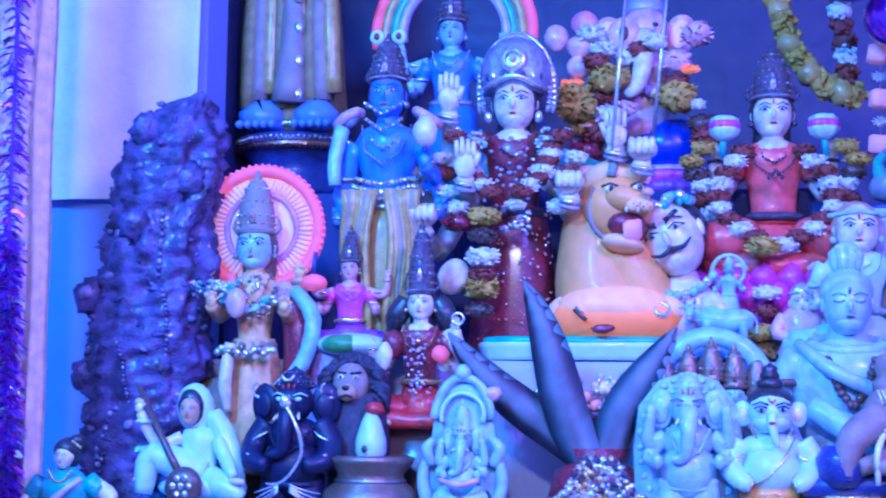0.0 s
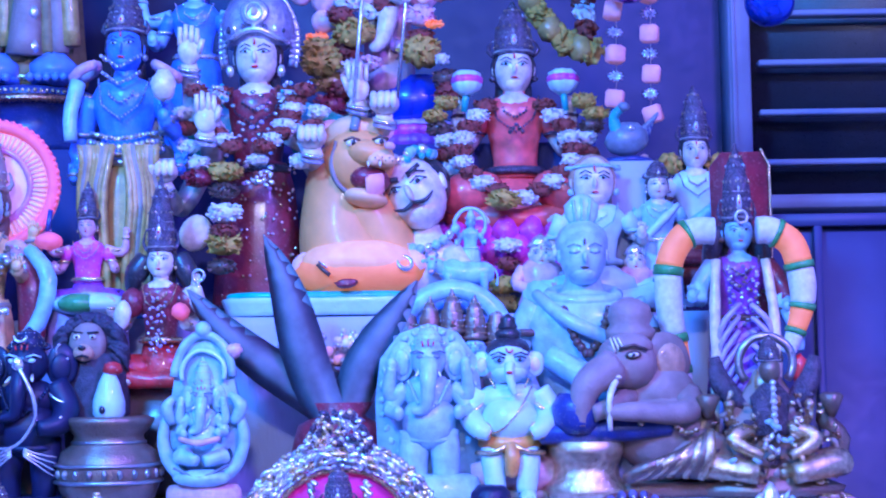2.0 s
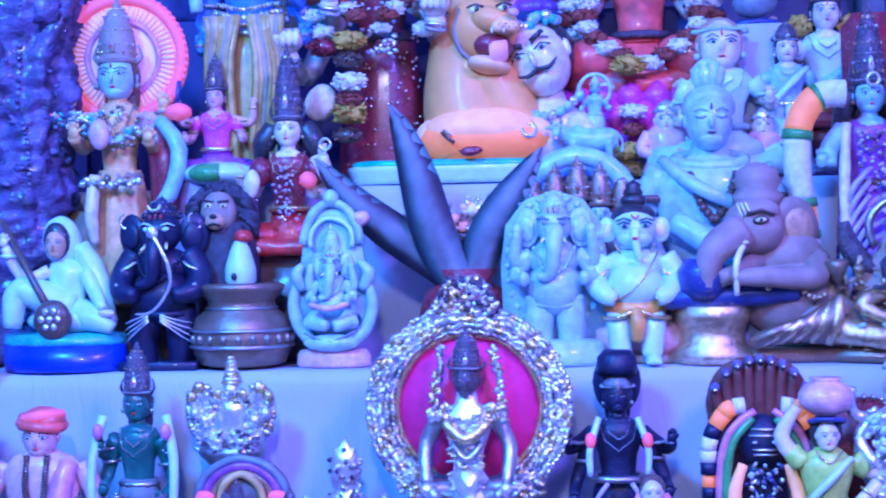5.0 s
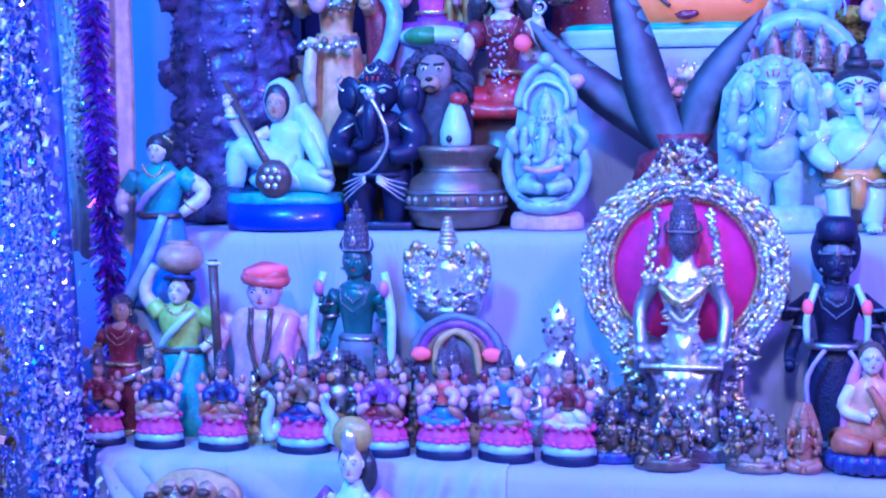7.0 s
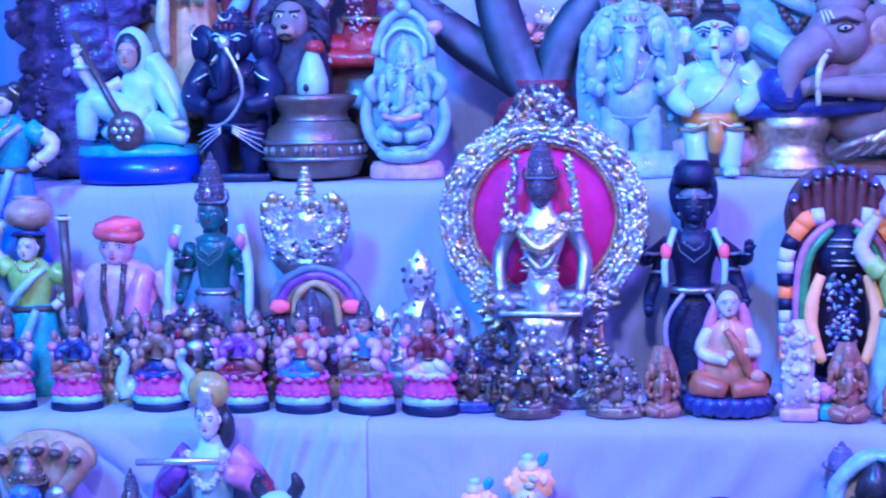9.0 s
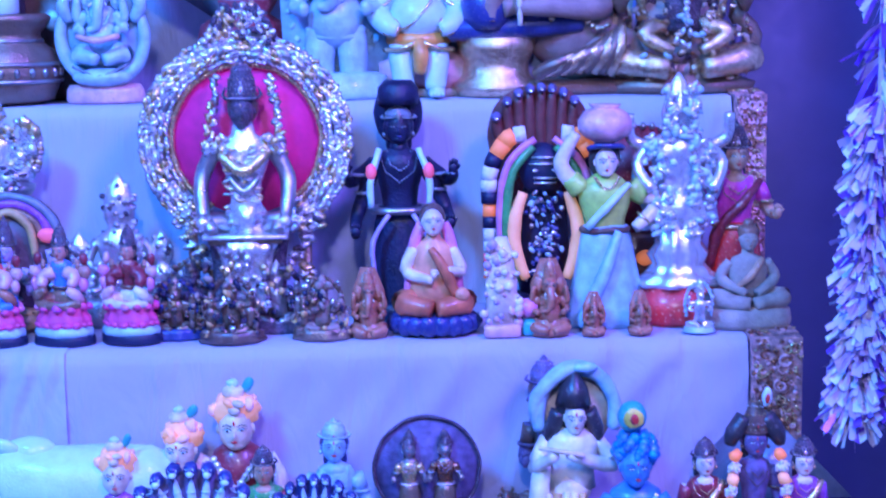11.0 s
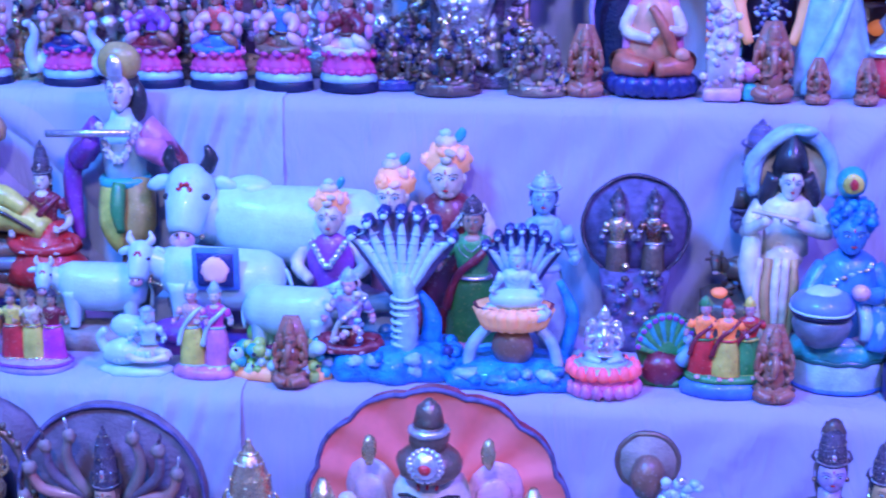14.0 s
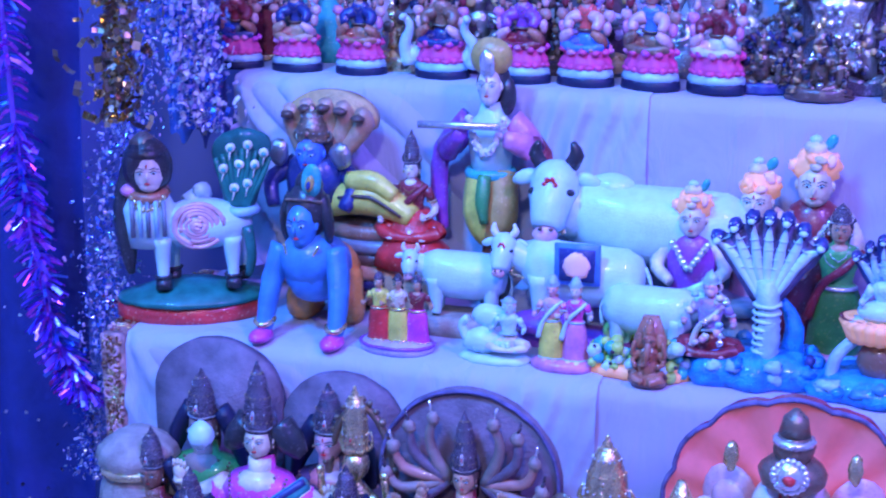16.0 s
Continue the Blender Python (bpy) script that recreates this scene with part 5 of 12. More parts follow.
def seated_ascetic(F, H):
    F.s = H
    F.lathe([(0.36, 0), (0.36, 0.14), (0.3, 0.2)], "slate", sy=0.6)
    for s in (-1, 1):
        F.bez([(s * 0.1, 0, 0.25), (s * 0.33, -0.1, 0.26), (s * 0.05, -0.24, 0.22)], [0.1, 0.09, 0.06], "pearl", 10, 12)
        F.bez([(s * 0.15, 0, 0.62), (s * 0.23, 0, 0.47), (s * 0.19, -0.15, 0.33)], [0.06, 0.05, 0.035], "pearl", 10, 10)
        F.ring((s * 0.2, 0, 0.53), 0.055, 0.014, "umber", rot=(0, 0, 0), n=14)
        F.ell((s * 0.19, -0.17, 0.31), (0.045, 0.03, 0.03), "pearl")
    F.lathe([(0.19, 0.22), (0.15, 0.34), (0.17, 0.46), (0.2, 0.55), (0.185, 0.62), (0.07, 0.67), (0.055, 0.73)], "pearl", sy=0.62, seg=24)
    F.bez([(-0.13, -0.12, 0.45), (0.02, -0.16, 0.36), (0.2, -0.13, 0.25)], [0.04, 0.05, 0.03], "sky", 9, 8)
    F.ring((0, -0.005, 0.655), 0.115, 0.022, "pearl", sz=0.8, rot=(16, 0, 0), n=24)
    F.bez([(-0.16, -0.02, 0.66), (-0.08, -0.13, 0.58), (0.03, -0.15, 0.52), (0.17, -0.08, 0.46)], [0.02, 0.025, 0.025, 0.02], "pearl", 12, 8)
    F.beads([(-0.075, -0.12, 0.6), (-0.04, -0.14, 0.5), (0, -0.15, 0.45), (0.04, -0.14, 0.5), (0.075, -0.12, 0.6)], 0.016, "umber", 1.4)
    face(F, (0, -0.03, 0.785), 0.092, "pearl", "umber", "umber", "pearl", "slate")
    F.ell((0, 0.0, 0.83), (0.09, 0.09, 0.08), "pearl")
    F.lathe([(0.03, 0.88), (0.055, 0.92), (0.06, 0.96), (0.03, 0.99), (0.01, 1.0)], "pearl", (0, 0.0, 0), sy=0.4)
    for k in range(3):
        F.tube([((k - 1) * 0.02, -0.02, 0.89), ((k - 1) * 0.03, -0.025, 0.98)], 0.006, "sky", 5)


doll("meditating_idol", "B", 0.381, 0.165, 1.617, "pearly white seated ascetic idol with closed eyes and bead necklace", seated_ascetic, "idol")


def drum_ganesha(F, H):
    F.s = H
    F.piece("stand", "gilt drum stand")
    F.lathe([(0.2, 0), (0.22, 0.05), (0.17, 0.1), (0.16, 0.16), (0.19, 0.22), (0.2, 0.28), (0.18, 0.29)], "gilt_leaf", (-0.24, -0.03, 0), seg=24)
    F.piece("base")
    F.box((0.08, 0.03, 0.035), (0.84, 0.34, 0.07), "brown", bevel=0.5)
    F.piece("figure")
    F.bez([(0.12, 0.04, 0.18), (0.36, -0.06, 0.22), (0.42, -0.04, 0.09)], [0.13, 0.12, 0.08], "hide", 10, 12)
    F.ell((0.14, 0.03, 0.34), (0.25, 0.18, 0.22), "hide", seg=20, rows=12)
    F.ell((0.13, 0.04, 0.52), (0.2, 0.15, 0.15), "hide")
    for k in range(10):
        u = k / 9
        F.bez([(-0.06 + 0.36 * u, -0.2, 0.1 + 0.02 * math.sin(u * 3)), (0.04 + 0.3 * u, -0.25, 0.16 + 0.06 * u), (0.2 + 0.16 * u, -0.2, 0.2 + 0.13 * u)], [0.03, 0.034, 0.022], "gilt_leaf" if k % 2 else "bronze", 6, 7)
    F.piece("drum", "long dark blue drum")
    F.lathe([(0.02, -0.36), (0.05, -0.34), (0.06, -0.1), (0.06, 0.12), (0.045, 0.3), (0.02, 0.32)], "navy", (-0.13, -0.14, 0.335), rot=(0, 87, 0), seg=20)
    F.lathe([(0.09, 0.0), (0.12, 0.05), (0.125, 0.14), (0.09, 0.2)], "navy", (-0.29, -0.13, 0.32), seg=20)
    F.piece("figure")
    F.ell((-0.03, -0.06, 0.67), (0.155, 0.14, 0.14), "hide", (0, 20, 0), 18, 12)
    F.ell((-0.02, -0.09, 0.75), (0.12, 0.1, 0.07), "hide")
    F.ell((0.19, 0.0, 0.68), (0.13, 0.035, 0.15), "hide", (0, -30, 30), 16, 10, 0.08)
    F.ell((0.2, -0.02, 0.67), (0.09, 0.03, 0.1), "tan", (0, -30, 30), 14, 8)
    F.bez([(-0.11, -0.14, 0.64), (-0.22, -0.2, 0.58), (-0.27, -0.2, 0.48), (-0.28, -0.2, 0.36)], [0.1, 0.08, 0.065, 0.045], "hide", 12, 12)
    F.bez([(-0.1, -0.22, 0.58), (-0.14, -0.28, 0.5), (-0.14, -0.28, 0.34)], [0.016, 0.016, 0.012], "ivory", 8, 8)
    F.ell((-0.1, -0.215, 0.6), (0.03, 0.02, 0.012), "ivory", (0, 10, 0))
    F.tube([(-0.08, -0.205, 0.735), (-0.01, -0.205, 0.755), (0.06, -0.18, 0.73)], 0.008, "umber", 5)
    F.ell((-0.01, -0.2, 0.705), (0.04, 0.014, 0.022), "umber", seg=10, rows=6)
    F.ell((-0.01, -0.21, 0.705), (0.026, 0.01, 0.012), "ivory", seg=8, rows=5)
    F.ell((-0.01, -0.218, 0.705), 0.009, "black", seg=6, rows=4)
    for k in range(3):
        F.tube([(-0.1 + 0.02 * k, -0.195, 0.72 + 0.01 * k), (-0.12 + 0.02 * k, -0.17, 0.79)], 0.006, "ivory", 5)
    F.lathe([(0.12, 0.78), (0.13, 0.83), (0.1, 0.86), (0.115, 0.9), (0.1, 0.96), (0.05, 0.99), (0.01, 1.0)], "hide", (0.0, 0.01, 0), seg=18)
    F.bez([(0.28, 0.0, 0.5), (0.24, -0.16, 0.42), (-0.02, -0.25, 0.43), (-0.16, -0.26, 0.42)], [0.075, 0.065, 0.05, 0.035], "hide", 12, 10)
    F.bez([(0.0, 0.0, 0.52), (-0.1, -0.16, 0.46), (-0.22, -0.22, 0.42)], [0.06, 0.05, 0.04], "hide", 10, 10)
    for k in range(12):
        F.ell((0.02 + 0.025 * k, -0.21 + 0.004 * k, 0.37 + 0.05 * math.sin(k * 0.5)), (0.018, 0.014, 0.014), "gilt_leaf", seg=6, rows=4, lump=0.3)


doll("drumming_elephant_figurine", "B", 0.431, 0.075, 1.476, "matt brown elephant-headed figurine playing a long blue drum", drum_ganesha)


def garlanded_god(F, H):
    F.s = H
    person(F, 1.0, 1.0, False, 0.265, "sky", "purple", "purple_stripe", "black", "bronze", palms=[(0.2, -0.14, 0.56), (-0.24, -0.14, 0.62)], pleat=0.12, head=1.0)
    for s in (-1, 1):
        F.bez([(s * 0.06, 0.03, 0.7), (s * 0.085, 0.02, 0.62), (s * 0.1, 0.02, 0.54)], [0.035, 0.035, 0.02], "black", 8, 8)
        F.bez([(s * 0.085, -0.05, 0.585), (s * 0.1, -0.09, 0.4), (s * 0.1, -0.1, 0.2), (s * 0.095 - 0.02, -0.1, 0.0)], [0.018, 0.02, 0.022, 0.018], "cream", 12, 7)
        F.bez([(s * 0.09, -0.02, 0.57), (s * 0.14, -0.04, 0.5), (s * 0.15, -0.08, 0.44)], [0.035, 0.035, 0.028], "maroon" if s > 0 else "sky", 8, 9)
    F.bez([(0.13, -0.06, 0.46), (0.17, -0.09, 0.36), (0.18, -0.1, 0.27)], [0.03, 0.026, 0.02], "sky", 8, 9)
    F.ell((0.18, -0.11, 0.2), (0.03, 0.02, 0.055), "red", lump=0.2)
    for j in range(7):
        F.bez([(-0.02, -0.1, 0.43 - 0.045 * j), (-0.08, -0.115, 0.36 - 0.05 * j), (-0.1, -0.1, 0.28 - 0.05 * j)], [0.008, 0.012, 0.006], "lilac", 6, 6)
        F.bez([(0.02, -0.1, 0.43 - 0.045 * j), (0.07, -0.115, 0.38 - 0.045 * j), (0.095, -0.1, 0.32 - 0.045 * j)], [0.008, 0.012, 0.006], "lilac", 6, 6)
    F.plate([(-0.06, 0.3), (0.13, 0.3), (0.135, 0.93), (0.11, 0.98), (-0.03, 0.98), (-0.07, 0.93)], 0.1, 0.13, "maroon")
    F.beads([(0.135, 0.09, 0.3), (0.137, 0.09, 0.93), (0.11, 0.09, 0.985)], 0.006, "gold", 1.8, 0)
    F.ring((0, -0.085, 0.73), 0.02, 0.006, "silver", n=14)
    for j in range(60):
        F.ell((0.05 * math.sin(j * 2.3), -0.088, 0.56 - j * 0.0035), (0.008, 0.006, 0.006), ("pewter", "lilac", "silver", "bronze")[j % 4], seg=6, rows=4)


doll("purple_robed_idol", "B", 0.583, 0.16, 1.681, "crowned idol in a purple pleated robe, face pale blue", garlanded_god, "idol", lift=0.075)
doll("plinth_block", "B", 0.583, 0.17, 1.30, "dark plinth under the purple-robed idol", lambda F, H: F.box((0, 0, 0.037), (0.11, 0.09, 0.073), "umber", bevel=0.1), "plinth")


def foam_lengths(line):
    """A thick foam strand cut into white and orange lengths bound with green."""
    pts = [Vector((p[0] * 0.92, p[1], p[2])) for p in line]
    fine = []
    for k in range(61):
        t = k / 60 * (len(pts) - 1)
        a = min(int(t), len(pts) - 2)
        u = t - a
        p0, p1, p2, p3 = pts[max(a - 1, 0)], pts[a], pts[a + 1], pts[min(a + 2, len(pts) - 1)]
        fine.append(0.5 * (2 * p1 + (p2 - p0) * u + (2 * p0 - 5 * p1 + 4 * p2 - p3) * u * u + (3 * p1 - p0 - 3 * p2 + p3) * u ** 3))
    r = [0.0175 - 0.0085 * max(0, k / 60 - 0.55) / 0.45 for k in range(61)]
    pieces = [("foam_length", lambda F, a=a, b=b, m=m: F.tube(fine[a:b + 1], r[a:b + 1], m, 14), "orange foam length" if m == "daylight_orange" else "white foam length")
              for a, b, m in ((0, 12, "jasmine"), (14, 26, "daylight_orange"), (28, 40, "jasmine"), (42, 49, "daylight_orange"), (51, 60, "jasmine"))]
    return pieces + [("band", lambda F, a=a: F.tube(fine[a:a + 3], [r[a] * 1.12] * 3, "green", 14), "green band") for a in (12, 26, 40, 49)]


assembled("foam_garland", "B", 0.578, 0.15, "thick white and orange foam garland with green bands", "garland",
          foam_lengths([(-0.036, -0.035, 0.300), (-0.061, -0.035, 0.300), (-0.082, -0.035, 0.289), (-0.099, -0.035, 0.257), (-0.100, -0.035, 0.203), (-0.091, -0.035, 0.153), (-0.084, -0.035, 0.117), (-0.077, -0.035, 0.059)])
          + foam_lengths([(0.024, -0.035, 0.300), (0.043, -0.035, 0.299), (0.071, -0.035, 0.282), (0.083, -0.035, 0.242), (0.084, -0.035, 0.206), (0.073, -0.035, 0.171), (0.061, -0.035, 0.143)]), lift=0.03)


def gold_lamp(F, H):
    F.s = H
    rnd = random.Random(8)
    F.lathe([(0.44, 0), (0.46, 0.05), (0.36, 0.09), (0.3, 0.16), (0.26, 0.22)], "bronze", sy=0.5)
    F.lathe([(0.3, 0.06), (0.26, 0.3), (0.2, 0.5), (0.1, 0.66), (0.06, 0.74)], "hide", sy=0.5, seg=24, flute=0.14, lobes=7)
    idol(F, 0.8, 0.62, "gilt_leaf", False, "bronze", 20, 8)
    for s in (-1, 1):
        F.bez([(s * 0.1, 0.0, 0.14), (s * 0.4, -0.12, 0.2), (s * 0.1, -0.26, 0.14)], [0.1, 0.09, 0.06], "gilt_leaf", 12, 12)
        F.bez([(s * 0.3, 0.02, 0.1), (s * 0.44, 0.0, 0.3), (s * 0.34, 0.0, 0.46), (s * 0.42, -0.02, 0.58)], [0.05, 0.06, 0.05, 0.02], "bronze", 12, 10)
    for k in range(120):
        z = rnd.uniform(0.08, 0.62)
        w = 0.43 * math.sqrt(max(0.02, 1 - ((z - 0.25) / 0.5) ** 2))
        x = rnd.uniform(-w, w)
        y = -0.2 * math.sqrt(max(0.0, 1 - (x / 0.48) ** 2)) + rnd.uniform(-0.03, 0.03)
        big = rnd.uniform(0.008, 0.024)
        F.ell((x, y, z), (big * rnd.uniform(0.6, 1.8), big * 0.7, big * rnd.uniform(0.5, 1.1)), rnd.choice(["gilt_leaf", "gilt_leaf", "tiara", "copper", "gilt_leaf", "hide"]), (rnd.uniform(0, 90), rnd.uniform(0, 180), 0), 7, 5, 0.5)
    for s in (-1, 1):
        F.bez([(s * 0.1, -0.14, 0.4), (s * 0.24, -0.22, 0.34), (s * 0.08, -0.27, 0.24)], [0.05, 0.05, 0.03], "gilt_leaf", 9, 8)
        F.lathe([(0.02, 0), (0.05, 0.06), (0.075, 0.12), (0.05, 0.14)], "bronze", (s * 0.36, -0.12, 0.46), seg=12)
        F.bez([(s * 0.12, 0.0, 0.5), (s * 0.26, 0.0, 0.66), (s * 0.3, 0.0, 0.82)], [0.06, 0.07, 0.03], "tiara", 8, 8)
    F.lathe([(0.12, 0.36), (0.1, 0.46), (0.12, 0.58), (0.05, 0.66)], "tiara", (0, -0.14, 0), sy=0.7)
    F.ell((0, -0.15, 0.73), (0.065, 0.07, 0.08), "bronze")
    crown(F, (0, -0.13, 0.78), 0.065, 0.17, "tiara")
    F.ring((0, -0.04, 0.78), 0.16, 0.026, "pewter", n=22, a0=-40, a1=220)
    F.beads([(0, -0.22, 0.66), (0, -0.26, 0.4)], 0.022, "silver", 1.5, 0.4)
    for k in range(22):
        F.ell((rnd.gauss(0, 0.09), -0.27, 0.32 + rnd.gauss(0, 0.07)), (0.03, 0.02, 0.016), rnd.choice(["silver", "gilt_leaf", "pearl"]), (0, rnd.uniform(0, 180), 0), 7, 5, 0.4)


doll("gilt_idol", "B", 0.594, 0.065, 1.438, "gilt cast metal idol with a halo and curling side ornaments", gold_lamp, "idol")


def draped_statue(F, H):
    """A leaning figure wrapped in crumpled, shiny violet foil; pale beads stand in for glints."""
    rnd = random.Random(12)

    def side(z):
        u = z / H
        left = -0.092 + 0.028 * u + 0.045 * u ** 3
        right = 0.07 + 0.035 * u
        cut = max(0.0, (u - 0.86) / 0.14)
        mid = 0.045 + 0.02 * u
        return left + (mid - left) * cut ** 2.2, right + (mid - right) * cut ** 2.2

    def surface(u, a):
        z = u * H
        lo, hi = side(z)
        w, m = (hi - lo) / 2, (hi + lo) / 2
        q = Vector((m + w * math.cos(a), 0.62 * w * math.sin(a), z))
        fold = abs(noise.noise(Vector((q.x * 26 + 3, q.y * 30, q.z * 9)))) * 0.03 + abs(noise.noise(q * 48)) * 0.026 + abs(noise.noise(q * 120)) * 0.013
        lump = 0.016 * max(0.0, noise.noise(q * 17 + Vector((5, 1, 2))))
        k = 1 + (lump + 0.016 - fold) / max(0.03, w)
        return Vector((m + w * k * math.cos(a), 0.62 * w * k * math.sin(a), z + 0.004 * noise.noise(q * 60)))
    F.rings([[tuple(surface(0.004 + 0.992 * k / 110, math.tau * j / 64)) for j in range(64)] for k in range(111)], "wrap")
    for k in range(6):
        u, a = rnd.uniform(0.15, 0.95), rnd.uniform(math.pi * 1.05, math.tau * 0.95)
        run = rnd.uniform(-0.35, 0.35)
        pts = [surface(max(0.02, u - 0.03 * j + 0.02 * math.sin(j)), a + run * j / 3) + Vector((0, -0.003, 0)) for j in range(5)]
        F.beads(pts, rnd.uniform(0.0022, 0.004), ["film_pale", "mail", "film"], 2.6, 0.5)
    for k in range(130):
        u, a = rnd.uniform(0.05, 0.97), rnd.uniform(math.pi * 0.98, math.tau * 1.02)
        p = surface(u, a)
        s = rnd.uniform(0.003, 0.008)
        F.ell(p, (s * rnd.uniform(0.5, 1.6), s * 0.5, s * rnd.uniform(0.3, 0.9)), rnd.choice(["film", "film_pale", "wrap", "wrap", "dusk", "shade"]), (0, rnd.uniform(0, 180), 0), 7, 5, 0.6)
    for u, t in ((0.9, 1.32), (0.52, 1.12), (0.78, 1.7), (0.34, 1.08), (0.68, 1.4)):
        p = surface(u, math.pi * t)
        F.ell(p, (0.022, 0.014, 0.024), "wrap", seg=14, rows=10, lump=0.5)
        F.ell(p + Vector((0, -0.01, 0.004)), (0.012, 0.008, 0.011), "film_pale", seg=9, rows=6, lump=0.6)


doll("flower_draped_statue", "B", -0.552, 0.17, 1.835, "dark statue wrapped all over in dull purple foil flowers", draped_statue, "statue")


def halo_god(F, H):
    F.s = 0.414
    F.piece("figure")
    person(F, 1.0, 0.78, False, 0.2, "skin", "skin", "skin", "umber", "hide", palms=[(0.2, -0.13, 0.66), (-0.18, -0.15, 0.68), (0.25, -0.04, 0.8), (-0.25, -0.04, 0.8)], bare=True, pleat=0.12, head=1.1, visage="pearl")
    F.o = Vector((0, 0, 0))
    c = (0, 0.07, 0.81)
    F.piece("halo", "round bright pink halo plate")
    F.lathe([(0.002, -0.012), (0.213, -0.012), (0.213, 0.012), (0.002, 0.012)], "halo_pink_glow", c, rot=(90, 0, 0), seg=48)
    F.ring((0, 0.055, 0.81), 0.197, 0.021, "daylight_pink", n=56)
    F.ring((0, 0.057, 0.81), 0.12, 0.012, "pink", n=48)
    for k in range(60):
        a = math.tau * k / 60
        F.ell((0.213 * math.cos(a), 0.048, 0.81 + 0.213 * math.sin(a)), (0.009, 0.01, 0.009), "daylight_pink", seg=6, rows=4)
        F.bez([(0.13 * math.cos(a), 0.052, 0.81 + 0.13 * math.sin(a)), (0.172 * math.cos(a), 0.052, 0.81 + 0.172 * math.sin(a))], [0.004, 0.006], "halo_pink_glow", 3, 6)
    rnd = random.Random(19)
    F.piece("figure")
    for k in range(46):
        a = math.pi * (1 + k / 45)
        F.ell((0.11 * math.cos(a) + rnd.uniform(-0.012, 0.012), 0.0 + 0.09 * math.sin(a), 0.535 + 0.04 * abs(math.cos(a)) + rnd.uniform(-0.012, 0.012)), (0.014, 0.01, 0.01), rnd.choice(["teal", "sky", "silver", "pearl"]), seg=7, rows=5, lump=0.3)
    for s in (-1, 1):
        F.ell((s * 0.21, -0.05, 0.62), (0.045, 0.03, 0.028), "daylight_pink", lump=0.25)
        F.tube([(s * 0.2, -0.04, 0.62), (s * 0.215, -0.05, 0.72)], 0.009, "navy", 6)
        F.ell((s * 0.1, -0.02, 0.6), (0.04, 0.03, 0.03), "rose", lump=0.2)
    F.bez([(0.14, -0.02, 0.6), (0.21, -0.05, 0.5), (0.18, -0.06, 0.36), (0.1, -0.08, 0.28)], [0.024, 0.028, 0.026, 0.014], "sky", 10, 9)
    for k in range(14):
        F.ell((-0.09 + 0.014 * k, -0.105 - 0.02 * math.sin(k * 0.24), 0.395 + rnd.uniform(-0.01, 0.01)), 0.014, rnd.choice(["silver", "bronze", "pewter"]), seg=7, rows=5, lump=0.3)
    for k in range(40):
        F.ell((-0.13 + rnd.uniform(-0.06, 0.1), -0.07 + rnd.uniform(-0.03, 0.0), 0.6 + rnd.uniform(-0.025, 0.025)), (0.012, 0.008, 0.006), rnd.choice(["silver", "teal", "pearl"]), (0, rnd.uniform(0, 180), 0), 7, 5, 0.4)
    F.bez([(0.1, 0.02, 0.6), (0.15, 0.0, 0.45), (0.13, 0.02, 0.25)], [0.04, 0.05, 0.04], "maroon", 9, 9)
    F.bez([(-0.05, -0.1, 0.42), (-0.06, -0.115, 0.3), (-0.05, -0.11, 0.2)], [0.02, 0.024, 0.014], "cream", 8, 8)
    F.ell((-0.03, -0.115, 0.55), (0.035, 0.02, 0.05), "rose", seg=10, rows=7)
    rnd = random.Random(5)
    for k in range(40):
        F.ell((rnd.gauss(0.03, 0.05), -0.095, 0.5 + 0.14 * rnd.random()), (0.008, 0.006, 0.006), rnd.choice(["bronze", "silver", "hide"]), seg=6, rows=4, lump=0.3)
    F.v = [(p[0], p[1], p[2] + 0.076) for p in F.v]
    F.s = 1.0
    F.piece("base", "dark wooden base and post")
    F.box((0.0, 0.01, 0.038), (0.15, 0.09, 0.076), "wood", bevel=0.1)
    F.box((-0.062, 0.02, 0.14), (0.05, 0.04, 0.13), "wood", bevel=0.1)


doll("haloed_idol", "B", -0.402, 0.175, 1.721, "four-armed painted idol before a round pink halo", halo_god, "idol")


def pink_standing(F, H):
    F.s = H
    F.lathe([(0.16, 0), (0.17, 0.2), (0.13, 0.5), (0.14, 0.58)], "lilac", sy=0.7)
    F.ell((0.02, -0.05, 0.6), (0.13, 0.1, 0.04), "white")
    F.ell((0.0, -0.1, 0.6), (0.07, 0.06, 0.035), "green")
    o = len(F.v)
    person(F, 0.42, 1.1, True, 0.28, "rose", "magenta", "purple", metal="gold", arms=4)
    F.v[o:] = [(p[0], p[1], p[2] + 0.58 * H) for p in F.v[o:]]


doll("pink_goddess_figurine", "B", -0.275, 0.2, 1.648, "small pink-robed goddess figurine on a swan seat", pink_standing)

